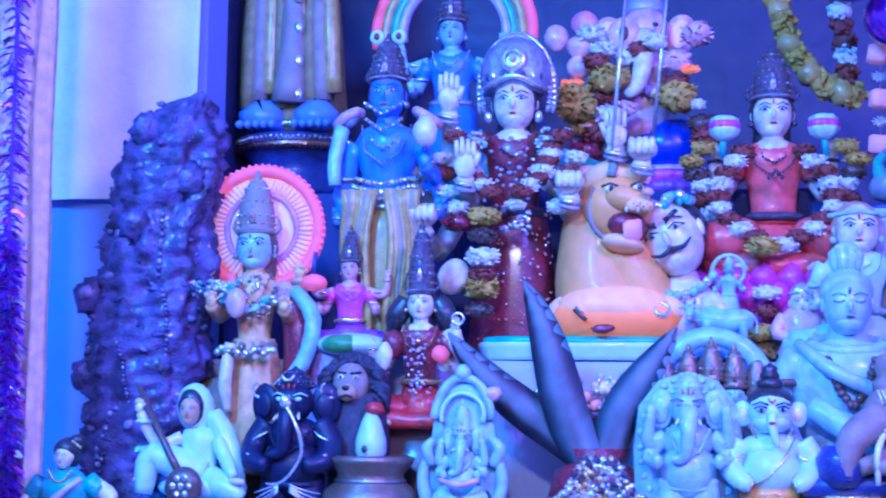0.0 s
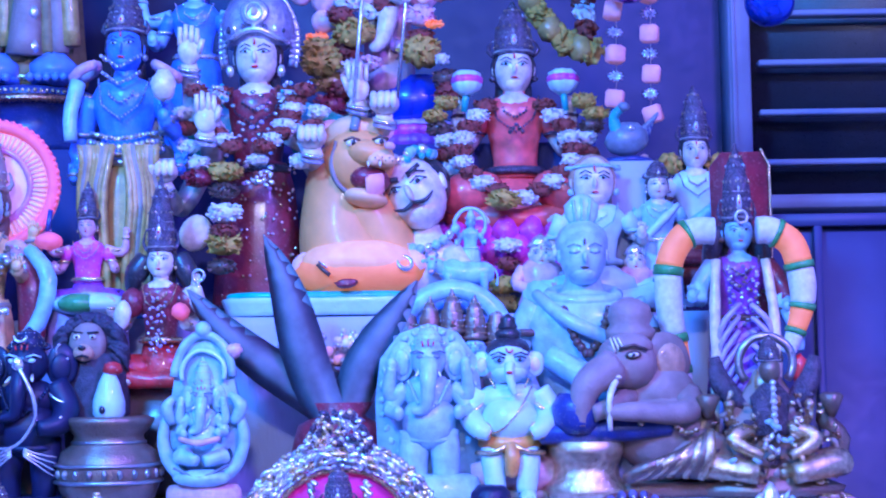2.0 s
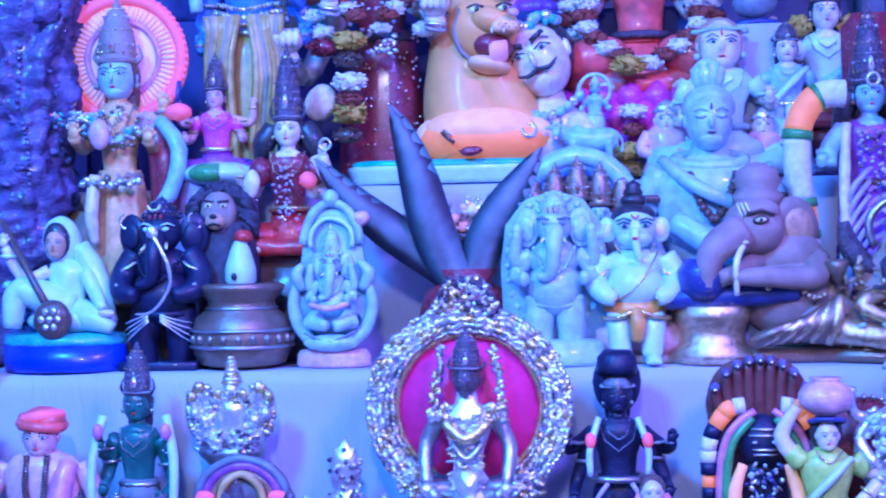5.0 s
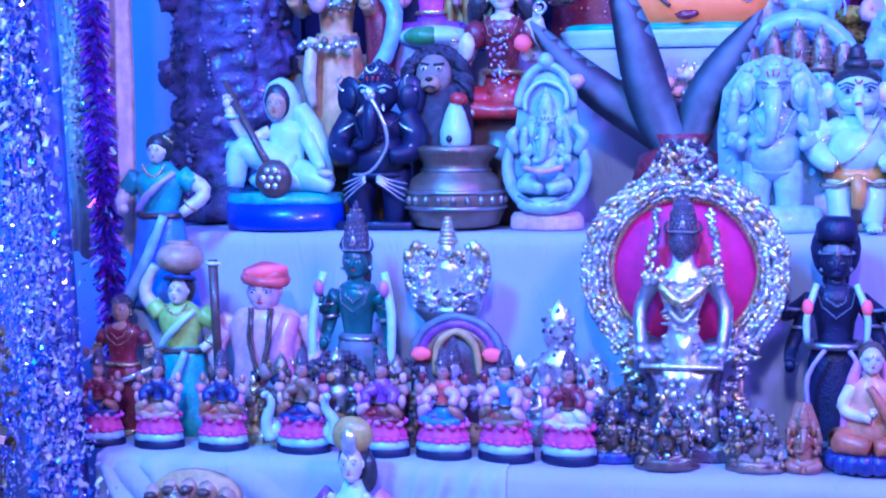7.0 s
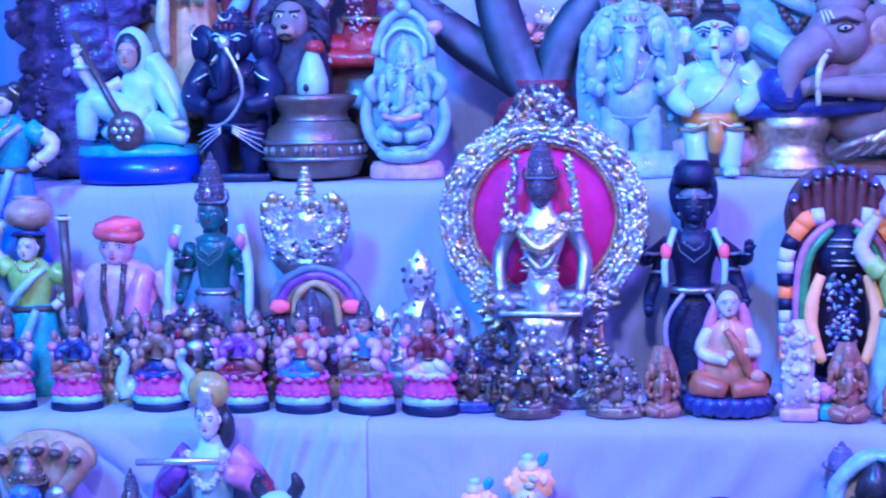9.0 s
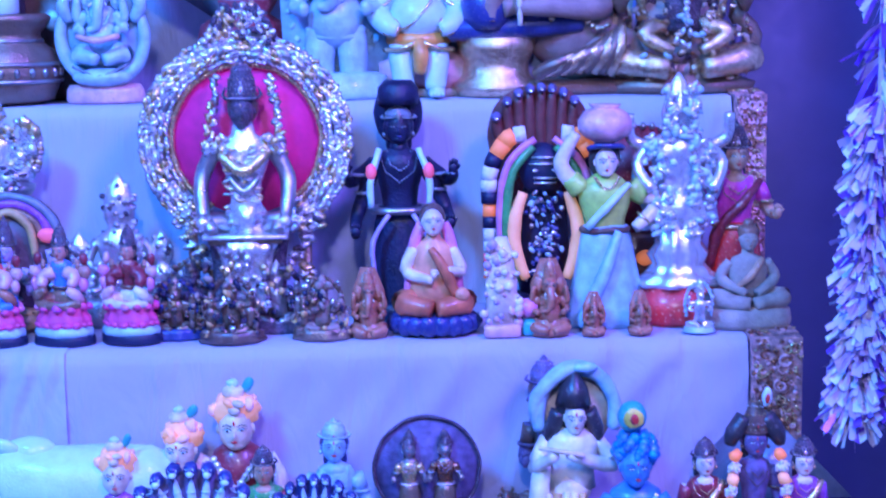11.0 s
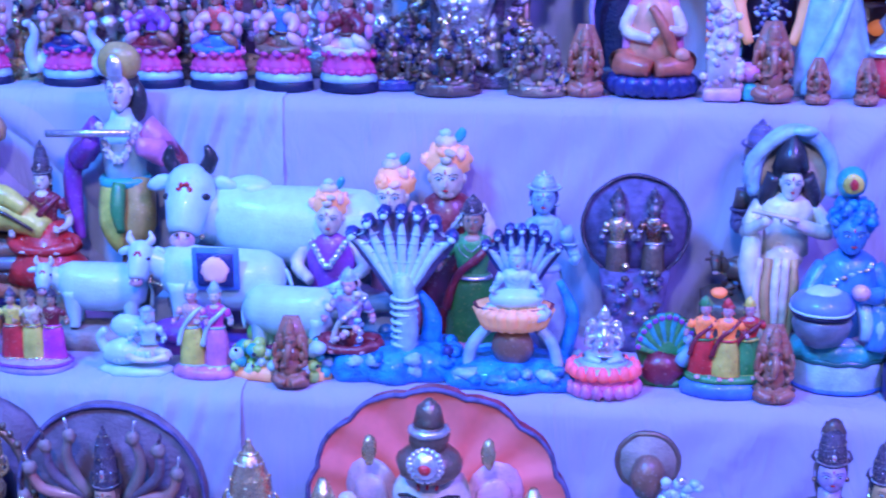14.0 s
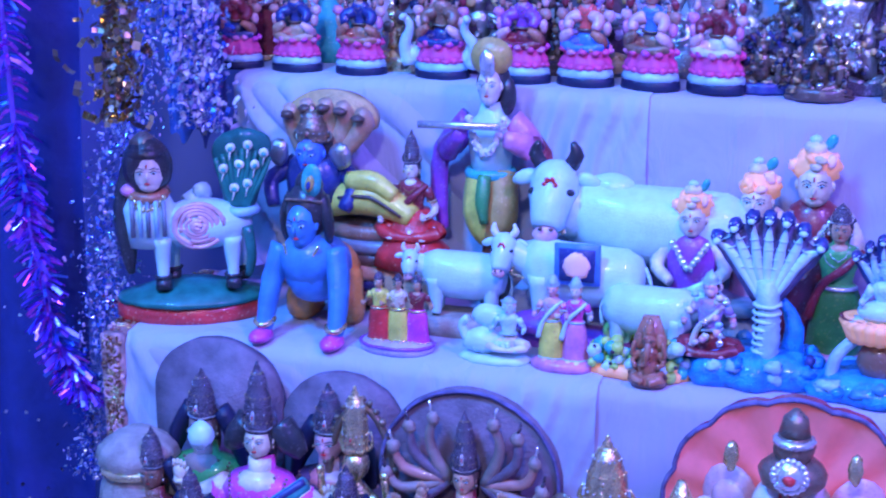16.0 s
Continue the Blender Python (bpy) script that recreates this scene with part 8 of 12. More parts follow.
def serpent_deity(F, H):
    F.lathe([(0.05, 0), (0.054, 0.008), (0.046, 0.022), (0.03, 0.03)], "ink", sy=0.6, seg=26)
    F.lathe([(0.026, 0.03), (0.03, 0.08), (0.026, 0.13), (0.02, 0.15)], "ink", sy=0.7, seg=20)
    dome = [(0.058 * math.copysign(abs(math.cos(a)) ** 0.7, math.cos(a)), 0.2 + 0.058 * math.sin(a)) for a in [math.pi * k / 24 for k in range(25)]]
    F.plate([(0.044, 0.12)] + dome + [(-0.044, 0.12)], 0.022, 0.034, "cobra")
    for j in range(9):
        u = (j - 4) / 4
        top = 0.2 + 0.056 * math.sqrt(max(0.05, 1 - (0.9 * u) ** 2))
        F.bez([(0.02 * u, 0.012, 0.15), (0.044 * u, 0.014, 0.2), (0.05 * u, 0.012, top)], [0.006, 0.0085, 0.006], "cobra", 8, 9)
        F.ell((0.05 * u, 0.004, top + 0.001), (0.0055, 0.007, 0.0055), "dusk", (20, 0, 0), 8, 6)
        F.ell((0.05 * u, -0.003, top - 0.001), (0.0025, 0.002, 0.002), "silver", seg=6, rows=4)
    F.ell((0, -0.012, 0.168), (0.027, 0.024, 0.03), "ink", seg=22, rows=14)
    for z, w in ((0.155, 0.012), (0.1605, 0.013), (0.176, 0.017), (0.183, 0.015)):
        F.tube([(-w, -0.032, z), (0, -0.0375, z), (w, -0.032, z)], 0.0014, "silver", 6)
    for s in (-1, 1):
        F.ell((s * 0.03, -0.006, 0.17), (0.006, 0.006, 0.012), "bronze", lump=0.3)
        F.ell((s * 0.011, -0.035, 0.169), (0.004, 0.002, 0.002), "silver", seg=8, rows=5)
        for j, m in enumerate(("jasmine", "daylight_orange", "daylight_orange", "ink", "jasmine", "jasmine", "ink", "daylight_orange", "ink", "jasmine", "jasmine", "daylight_pink", "daylight_orange")):
            t0, t1 = j / 13, (j + 1) / 13
            q = [(s * (0.02 + 0.04 * math.sin(min(1.0, t * 2.6) * 1.57)), -0.02, 0.208 - 0.02 * t - 0.155 * max(0.0, t - 0.1) ** 1.05) for t in (t0, (t0 + t1) / 2, t1)]
            F.tube(q, 0.0095 if t0 < 0.5 else 0.0075, m, 12)
        F.bez([(s * 0.01, -0.026, 0.203), (s * 0.04, -0.03, 0.175), (s * 0.05, -0.03, 0.12), (s * 0.044, -0.03, 0.05)], [0.004, 0.0045, 0.0045, 0.004], "pink", 14, 8)
        F.bez([(s * 0.012, -0.028, 0.195), (s * 0.036, -0.032, 0.165), (s * 0.043, -0.032, 0.11), (s * 0.036, -0.032, 0.045)], [0.004, 0.005, 0.006, 0.008], "green", 14, 8)
        F.bez([(s * 0.024, -0.034, 0.145), (s * 0.034, -0.036, 0.115), (s * 0.034, -0.036, 0.085), (s * 0.022, -0.036, 0.05)], [0.005, 0.0075, 0.0075, 0.005], "peach_glow", 14, 10)
    rnd = random.Random(61)
    for j in range(150):
        F.ell((rnd.gauss(0, 0.011), -0.032 + rnd.uniform(-0.004, 0.002), 0.03 + 0.115 * rnd.random()), (rnd.uniform(0.002, 0.005), 0.002, rnd.uniform(0.0015, 0.003)), rnd.choice(["pewter", "silver", "dusk", "navy", "pearl"]), (0, rnd.uniform(0, 180), 0), 6, 4, 0.4)


material("cobra", (0.16, 0.045, 0.035), rough=0.4, coat=0.35, vary=0.3, bump=0.5)
doll("serpent_hooded_idol", "C", 0.409, 0.125, 1.253, "black idol under a dark brown serpent hood, ringed with coloured garlands", serpent_deity, "idol")


def black_deity(F, H):
    F.s = H
    person(F, 0.9, 1.0, False, 0.04, "basalt", "basalt", "basalt", "basalt", "slate", palms=[(0.26, -0.1, 0.72), (-0.26, -0.1, 0.72), (0.24, -0.12, 0.46), (-0.22, -0.12, 0.42)], bare=True, head=0.95, lips="navy", eye="slate", mark=None)
    F.ell((0, 0.06, 0.86), (0.105, 0.06, 0.14), "basalt", seg=18, rows=10)
    F.lathe([(0.085, 0.9), (0.09, 0.93), (0.085, 0.97), (0.06, 1.0)], "basalt", (0, 0.02, 0), seg=18)
    F.ell((0, -0.09, 0.86), (0.012, 0.012, 0.025), "stone", seg=8, rows=6)
    for s in (-1, 1):
        F.bez([(s * 0.08, -0.08, 0.72), (s * 0.12, -0.13, 0.6), (s * 0.12, -0.13, 0.48)], [0.014, 0.016, 0.014], "white", 8, 7)
        F.ell((s * 0.12, -0.135, 0.63), (0.024, 0.02, 0.035), "daylight_pink", seg=8, rows=6)
        F.bez([(s * 0.05, -0.13, 0.45), (s * 0.12, -0.14, 0.32), (s * 0.1, -0.14, 0.12)], [0.01, 0.012, 0.006], "lilac", 8, 7)
    F.ring((0, -0.02, 0.46), 0.115, 0.016, "pewter", sz=0.8, rot=(0, 0, 0))
    F.box((0, 0.02, 0.03), (0.4, 0.26, 0.07), "basalt", bevel=0.3)


doll("black_stone_idol", "C", 0.251, 0.155, 1.257, "black stone idol with raised palms and thin white garlands", black_deity, "idol")


def arch_shrine(F, H):
    """A cast arch of scrolls round a seated deity on a dark pedestal."""
    F.s = 0.95
    zc = 0.217
    rnd = random.Random(21)
    F.piece("backing", "cerise round backing")
    F.lathe([(0.002, -0.004), (0.087, -0.004), (0.087, 0.004), (0.002, 0.004)], "cerise", (0, 0.02, zc), rot=(90, 0, 0), seg=48)
    F.piece("arch", "silver and gilt scrolled arch")
    for r, t, m in ((0.087, 0.004, "gold"), (0.106, 0.007, "tiara"), (0.098, 0.004, "pewter")):
        F.ring((0, 0.014, zc), r, t, m, a0=-62, a1=242, n=60)
    for r, n, q in ((0.0915, 92, 0.0026), (0.0985, 84, 0.0042), (0.1065, 84, 0.0052), (0.1145, 96, 0.0046), (0.1205, 110, 0.0032)):
        for k in range(n):
            a = radians(-62 + 304 * k / (n - 1))
            rr = r + rnd.uniform(-0.0012, 0.0012)
            long = q * rnd.uniform(0.8, 1.7)
            F.ell((rr * math.cos(a), 0.006 + rnd.uniform(-0.002, 0.002), zc + rr * math.sin(a)), (long * 1.5, q, q * 0.85), rnd.choice(["silver", "silver", "gold", "silver", "pewter"]), (0, -math.degrees(a) - 90 + rnd.uniform(-40, 40), 0), 7, 5, 0.5)
    for k in range(120):
        u, v = rnd.uniform(-1, 1), rnd.random()
        F.ell((0.045 * u * (1 - 0.55 * v), 0.002 + rnd.uniform(-0.006, 0.004), zc + 0.112 + 0.042 * v), (rnd.uniform(0.003, 0.008), 0.005, 0.0035), rnd.choice(["silver", "gold", "silver", "tiara"]), (0, rnd.uniform(0, 180), 0), 7, 5, 0.4)
    for s in (-1, 1):
        for k in range(60):
            v = k / 59
            F.ell((s * (0.066 + 0.012 * math.sin(v * 11) + rnd.uniform(-0.008, 0.008)), 0.004 + rnd.uniform(-0.004, 0.004), 0.14 - 0.14 * v), (rnd.uniform(0.004, 0.009), 0.006, 0.0038), rnd.choice(["silver", "gold", "silver", "tiara"]), (0, rnd.uniform(-30, 30), 0), 7, 5, 0.4)
        F.lathe([(0.012, 0), (0.014, 0.01), (0.006, 0.02), (0.006, 0.14)], "bronze", (s * 0.066, 0.012, 0.0))
    F.piece("pedestal", "fluted silver pedestal")
    F.lathe([(0.05, 0), (0.054, 0.012), (0.046, 0.022), (0.04, 0.05), (0.04, 0.08), (0.043, 0.1), (0.045, 0.108)], "tiara", (0, -0.015, 0), sy=0.6, seg=36, flute=0.08, lobes=9)
    F.box((0, -0.026, 0.112), (0.096, 0.06, 0.006), "silver", bevel=0.4)
    F.box((0, -0.026, 0.106), (0.082, 0.05, 0.005), "bronze", bevel=0.4)
    F.piece("figure")
    F.lathe([(0.034, 0.03), (0.026, 0.045), (0.024, 0.07), (0.03, 0.092), (0.036, 0.106)], "silver", (0, -0.034, 0), sy=0.55, seg=36, flute=0.1, lobes=9)
    for k in range(34):
        z = rnd.uniform(0.03, 0.1)
        F.ell((rnd.uniform(-0.026, 0.026), -0.054, z), (rnd.uniform(0.003, 0.006), 0.003, rnd.uniform(0.003, 0.007)), rnd.choice(["silver", "pewter", "gold"]), seg=6, rows=4, lump=0.4)
    F.lathe([(0.028, 0.115), (0.03, 0.128), (0.017, 0.15), (0.019, 0.17), (0.03, 0.2), (0.032, 0.213), (0.014, 0.226), (0.012, 0.24)], "silver", (0, -0.02, 0), sy=0.62, seg=24)
    F.bez([(-0.026, -0.036, 0.205), (0, -0.046, 0.186), (0.026, -0.036, 0.205)], [0.005, 0.007, 0.005], "gold", 9, 7)
    F.bez([(-0.018, -0.035, 0.18), (0, -0.041, 0.162), (0.018, -0.035, 0.18)], [0.004, 0.005, 0.004], "pewter", 9, 7)
    F.plate([(-0.016, 0.15), (0.016, 0.15), (0.01, 0.12), (0, 0.1), (-0.01, 0.12)], -0.05, -0.042, "silver")
    for s in (-1, 1):
        F.bez([(s * 0.032, -0.02, 0.212), (s * 0.049, -0.022, 0.175), (s * 0.046, -0.045, 0.132)], [0.0105, 0.009, 0.007], "pewter", 10, 9)
        F.bez([(s * 0.012, -0.02, 0.122), (s * 0.042, -0.04, 0.13), (s * 0.034, -0.055, 0.118)], [0.012, 0.01, 0.006], "pewter", 8, 9)
        F.ell((s * 0.046, -0.05, 0.128), (0.008, 0.008, 0.008), "silver")
        for k in range(14):
            F.ell((s * rnd.uniform(0.022, 0.044), -0.032 + rnd.uniform(-0.004, 0.004), rnd.uniform(0.204, 0.226)), (0.006, 0.004, 0.0035), rnd.choice(["silver", "gold"]), (0, rnd.uniform(0, 180), 0), 6, 4, 0.4)
        for k in range(30):
            v = k / 29
            F.ell((s * (0.03 + 0.014 * v + rnd.uniform(-0.004, 0.004)), -0.008, 0.29 - 0.09 * v), (0.0055, 0.004, 0.0032), rnd.choice(["silver", "gold", "pewter"]), (0, rnd.uniform(0, 180), 0), 6, 4, 0.5)
    for k in range(60):
        z = rnd.uniform(0.12, 0.215)
        F.ell((rnd.uniform(-0.02, 0.02), -0.039 + rnd.uniform(-0.002, 0.002), z), (rnd.uniform(0.003, 0.007), 0.0025, 0.002), rnd.choice(["silver", "gold", "silver", "pewter"]), (0, rnd.uniform(-30, 30), 0), 6, 4, 0.4)
    face(F, (0, -0.028, 0.252), 0.016, "tiara", "bronze", "gold", "tiara", "umber")
    F.ell((0, -0.016, 0.256), (0.018, 0.017, 0.022), "umber")
    crown(F, (0, -0.022, 0.264), 0.0165, 0.05, "tiara")


doll("arched_shrine_idol", "C", 0.083, 0.115, 1.347, "silver and gilt seated idol in a beaded oval arch, cerise backing", arch_shrine, "shrine idol")


def filigree_idol(F, H):
    F.s = H
    rnd = random.Random(31)
    F.lathe([(0.17, 0), (0.18, 0.02), (0.17, 0.15)], "red", sy=0.8, seg=24)
    F.lathe([(0.18, 0.15), (0.19, 0.17), (0.13, 0.2), (0.1, 0.24), (0.12, 0.28), (0.09, 0.32), (0.1, 0.4)], "silver", sy=0.8, seg=40, flute=0.08, lobes=10)
    F.lathe([(0.1, 0.38), (0.13, 0.44), (0.11, 0.5), (0.08, 0.56), (0.11, 0.66), (0.13, 0.72), (0.05, 0.77), (0.06, 0.8), (0.07, 0.84), (0.05, 0.9), (0.03, 0.96), (0.008, 1.0)], "silver", sy=0.7, seg=40, flute=0.06, lobes=8)
    for s in (-1, 1):
        F.bez([(s * 0.1, -0.01, 0.72), (s * 0.17, -0.02, 0.64), (s * 0.12, -0.08, 0.54)], [0.032, 0.028, 0.024], "silver", 9, 9)
        F.bez([(s * 0.09, 0.0, 0.7), (s * 0.19, 0.0, 0.74), (s * 0.2, -0.02, 0.84)], [0.028, 0.024, 0.02], "silver", 9, 9)
        F.bez([(s * 0.09, 0.02, 0.4), (s * 0.16, 0.02, 0.56), (s * 0.15, 0.02, 0.7)], [0.02, 0.026, 0.016], "pearl", 9, 8)
    for k in range(210):
        z = rnd.uniform(0.36, 0.95)
        w = (0.14 if z < 0.75 else 0.07) * rnd.uniform(0.2, 1.0)
        a = rnd.choice((-1, 1))
        F.ell((a * w, -0.085 + 0.05 * (w / 0.14) ** 2 + rnd.uniform(-0.01, 0.01), z), (rnd.uniform(0.012, 0.03), 0.01, rnd.uniform(0.008, 0.016)), rnd.choice(["silver", "silver", "pearl", "white"]), (0, rnd.uniform(0, 180), 0), 7, 5, 0.5)


doll("silver_filigree_idol", "C", 0.554, 0.085, 1.262, "bright silver filigree idol on a red drum base", filigree_idol, "idol")
doll("small_silver_idol", "C", 0.565, 0.022, 1.048, "tiny silver elephant-headed idol", lambda F, H: idol(F, H, H * 0.6, "silver", True, "pearl", 18, 4), "idol")


def dark_oval(F, H):
    F.s = H
    F.lathe([(0.002, -0.02), (0.3, -0.02), (0.3, 0.02), (0.002, 0.02)], "maroon", (0, 0.03, 0.66), rot=(90, 0, 0), seg=36)
    for k in range(40):
        a = math.tau * k / 40
        F.ell((0.3 * math.cos(a), 0.0, 0.66 + 0.3 * math.sin(a)), 0.018, "pewter", seg=6, rows=4)
    F.box((0, 0.02, 0.2), (0.34, 0.16, 0.4), "umber", bevel=0.3)
    F.ell((0.0, -0.08, 0.28), (0.05, 0.04, 0.04), "daylight_orange")


doll("dark_oval_plaque", "C", 0.528, 0.16, 1.209, "dark red oval plaque with beaded metal rim", dark_oval, "plaque")
doll("red_sari_figurine", "C", 0.622, 0.11, 1.208, "small figurine in a red and magenta sari", lambda F, H: (person(F, H, 1.1, False, 0.12, "tan", "magenta", "red", scarf="maroon"), None))


def stone_sitter(F, H):
    F.s = H
    F.lathe([(0.4, 0), (0.42, 0.05), (0.4, 0.16), (0.34, 0.2)], "stone", sy=0.65)
    for s in (-1, 1):
        F.bez([(s * 0.1, 0, 0.27), (s * 0.34, -0.06, 0.27), (s * 0.02, -0.22, 0.24)], [0.1, 0.085, 0.06], "stone", 10, 10)
        F.bez([(s * 0.16, 0, 0.6), (s * 0.25, 0, 0.45), (s * 0.05, -0.18, 0.33)], [0.06, 0.055, 0.04], "stone", 10, 10)
    F.lathe([(0.18, 0.25), (0.16, 0.4), (0.19, 0.55), (0.15, 0.64), (0.06, 0.68), (0.055, 0.74)], "stone", sy=0.68)
    F.bez([(0.12, -0.08, 0.64), (0.0, -0.15, 0.5), (-0.12, -0.12, 0.38)], [0.03, 0.04, 0.03], "tan", 9, 8)
    face(F, (0, -0.02, 0.81), 0.1, "stone", "brown", None, "stone", "brown")
    F.ell((0, 0.01, 0.87), (0.1, 0.1, 0.09), "brown", lump=0.1)
    F.ell((0, 0.01, 0.96), (0.05, 0.05, 0.05), "brown")


doll("stone_meditating_figurine", "C", 0.623, 0.05, 1.106, "tan stone figurine sitting cross-legged in meditation", stone_sitter)


def green_deity(F, H):
    F.s = H
    person(F, 1.0, 0.9, False, 0.2, "verdigris", "verdigris", "leaf", "black", "pewter", arms=4, palms=[(0.2, -0.1, 0.7), (-0.2, -0.1, 0.72), (0.16, -0.15, 0.45), (-0.16, -0.15, 0.5)])
    for s in (-1, 1):
        F.bez([(s * 0.13, -0.05, 0.7), (s * 0.17, -0.09, 0.5), (s * 0.16, -0.1, 0.2)], [0.02, 0.02, 0.018], "white", 8, 7)
        F.ell((s * 0.14, -0.1, 0.64), (0.024, 0.02, 0.035), "pink", seg=8, rows=6)


doll("green_idol", "C", -0.306, 0.145, 1.275, "dark green four-armed idol with white ribbons", green_deity, "idol")


def silver_seated(F, H):
    F.lathe([(0.03, 0), (0.034, 0.02), (0.022, 0.05), (0.022, 0.13), (0.04, 0.15), (0.042, 0.158)], "pewter", sy=0.7, seg=24)
    z = 0.158
    for s in (-1, 1):
        F.bez([(s * 0.008, 0, z + 0.012), (s * 0.036, -0.008, z + 0.012), (s * 0.008, -0.024, z + 0.008)], [0.011, 0.01, 0.007], "silver", 10, 10)
        for dx, dz, up in ((0.03, 0.028, 0), (0.042, 0.036, 0), (0.046, 0.056, 1), (0.036, 0.066, 1)):
            F.bez([(s * 0.015, 0, z + 0.048), (s * dx * 0.8, -0.004, z + 0.03 + 0.2 * dz), (s * dx, -0.012, z + dz)], [0.007, 0.006, 0.0045], "silver", 8, 8)
            F.ell((s * dx, -0.013, z + dz + 0.004), (0.007, 0.006, 0.008), "gold" if up else "silver", seg=8, rows=6, lump=0.4)
        F.ell((s * 0.015, -0.01, z + 0.062), (0.005, 0.004, 0.006), "gold", lump=0.3)
    F.lathe([(0.02, z), (0.016, z + 0.02), (0.019, z + 0.042), (0.018, z + 0.052), (0.006, z + 0.057)], "silver", sy=0.7, seg=22)
    F.ell((0, -0.003, z + 0.066), (0.0105, 0.011, 0.012), "silver", seg=14, rows=9)
    for j in range(7):
        r = 0.0125 - 0.0013 * j
        F.lathe([(r * 0.85, 0), (r * 1.05, 0.0015), (r, 0.004), (r * 0.85, 0.005)], "silver" if j % 2 else "gold", (0, 0, z + 0.073 + 0.0048 * j), seg=16)
    rnd = random.Random(41)
    for s in (-1, 1):
        for j in range(16):
            a = radians(-50 + 150 * j / 15)
            F.ell((s * (0.03 + 0.02 * math.cos(a)), -0.006, z + 0.04 + 0.03 * math.sin(a)), (0.0045, 0.004, 0.0055), ("silver", "pewter", "gold")[j % 3], (0, s * math.degrees(a), 0), 7, 5, 0.3)
    for j in range(40):
        F.ell((rnd.uniform(-0.036, 0.036), -0.026 + rnd.uniform(-0.004, 0.004), z + rnd.uniform(-0.004, 0.022)), (0.005, 0.003, 0.0022), rnd.choice(["silver", "pewter", "tiara"]), (0, rnd.uniform(-40, 40), 0), 6, 4, 0.4)
    for j in range(150):
        a, q = rnd.uniform(0, math.tau), rnd.uniform(0.5, 1.0)
        F.ell((0.044 * q * math.cos(a), -0.008 + rnd.uniform(-0.006, 0.006), z + 0.036 + 0.034 * q * math.sin(a)), (rnd.uniform(0.002, 0.0055), 0.003, rnd.uniform(0.002, 0.004)), rnd.choice(["silver", "silver", "gold", "pewter", "tiara"]), (0, rnd.uniform(0, 180), 0), 7, 5, 0.4)


doll("silver_goddess_idol", "C", -0.200, 0.17, 1.264, "silver many-armed crowned idol seated on a pewter stand", silver_seated, "idol")


def rainbow_plate(F, H):
    """An arched plaque: dark outer band, dull yellow inner arch, pink blossoms at its ends."""
    F.s = H
    F.plate([(0.36 * math.cos(a), 0.62 + 0.34 * math.sin(a)) for a in [math.pi * k / 24 for k in range(25)]] + [(-0.35, 0.0), (0.35, 0.0)], 0.03, 0.1, "mauve")
    for q, w, m in ((0.335, 0.032, "slate"), (0.278, 0.034, "purple"), (0.222, 0.03, "brown")):
        F.ring((0, 0.03, 0.62), q, w, m, sz=0.95, a0=-4, a1=184, n=30)
    F.bez([(-0.17, 0.01, 0.5), (-0.14, 0.0, 0.72), (0.0, 0.0, 0.83), (0.14, 0.0, 0.72), (0.17, 0.01, 0.5)], [0.02, 0.034, 0.03, 0.034, 0.02], "sand", 20, 9)
    for s in (-1, 1):
        F.ell((s * 0.27, -0.01, 0.66), (0.075, 0.03, 0.05), "daylight_pink", seg=14, rows=8, lump=0.2)
        F.bez([(s * 0.3, 0.0, 0.0), (s * 0.31, 0.0, 0.3), (s * 0.27, 0.0, 0.56)], [0.05, 0.04, 0.03], "lilac", 9, 9)
        for k in range(12):
            F.ell((s * (0.3 + 0.02 * math.sin(k * 2)), -0.035, 0.04 + 0.045 * k), (0.028, 0.02, 0.018), ("pearl", "rose", "slate")[k % 3], seg=7, rows=5, lump=0.4)
    o = len(F.v)
    person(F, 0.8, 1.0, True, 0.25, "lilac", "slate", "tan", "umber", "pewter", arms=4)
    F.v[o:] = [(p[0], p[1] - 0.02, p[2] + 0.03 * H) for p in F.v[o:]]


doll("arched_plaque_figurine", "C", -0.182, 0.13, 1.148, "dark arched plaque with pink blossoms behind a seated figure", rainbow_plate, "plaque")


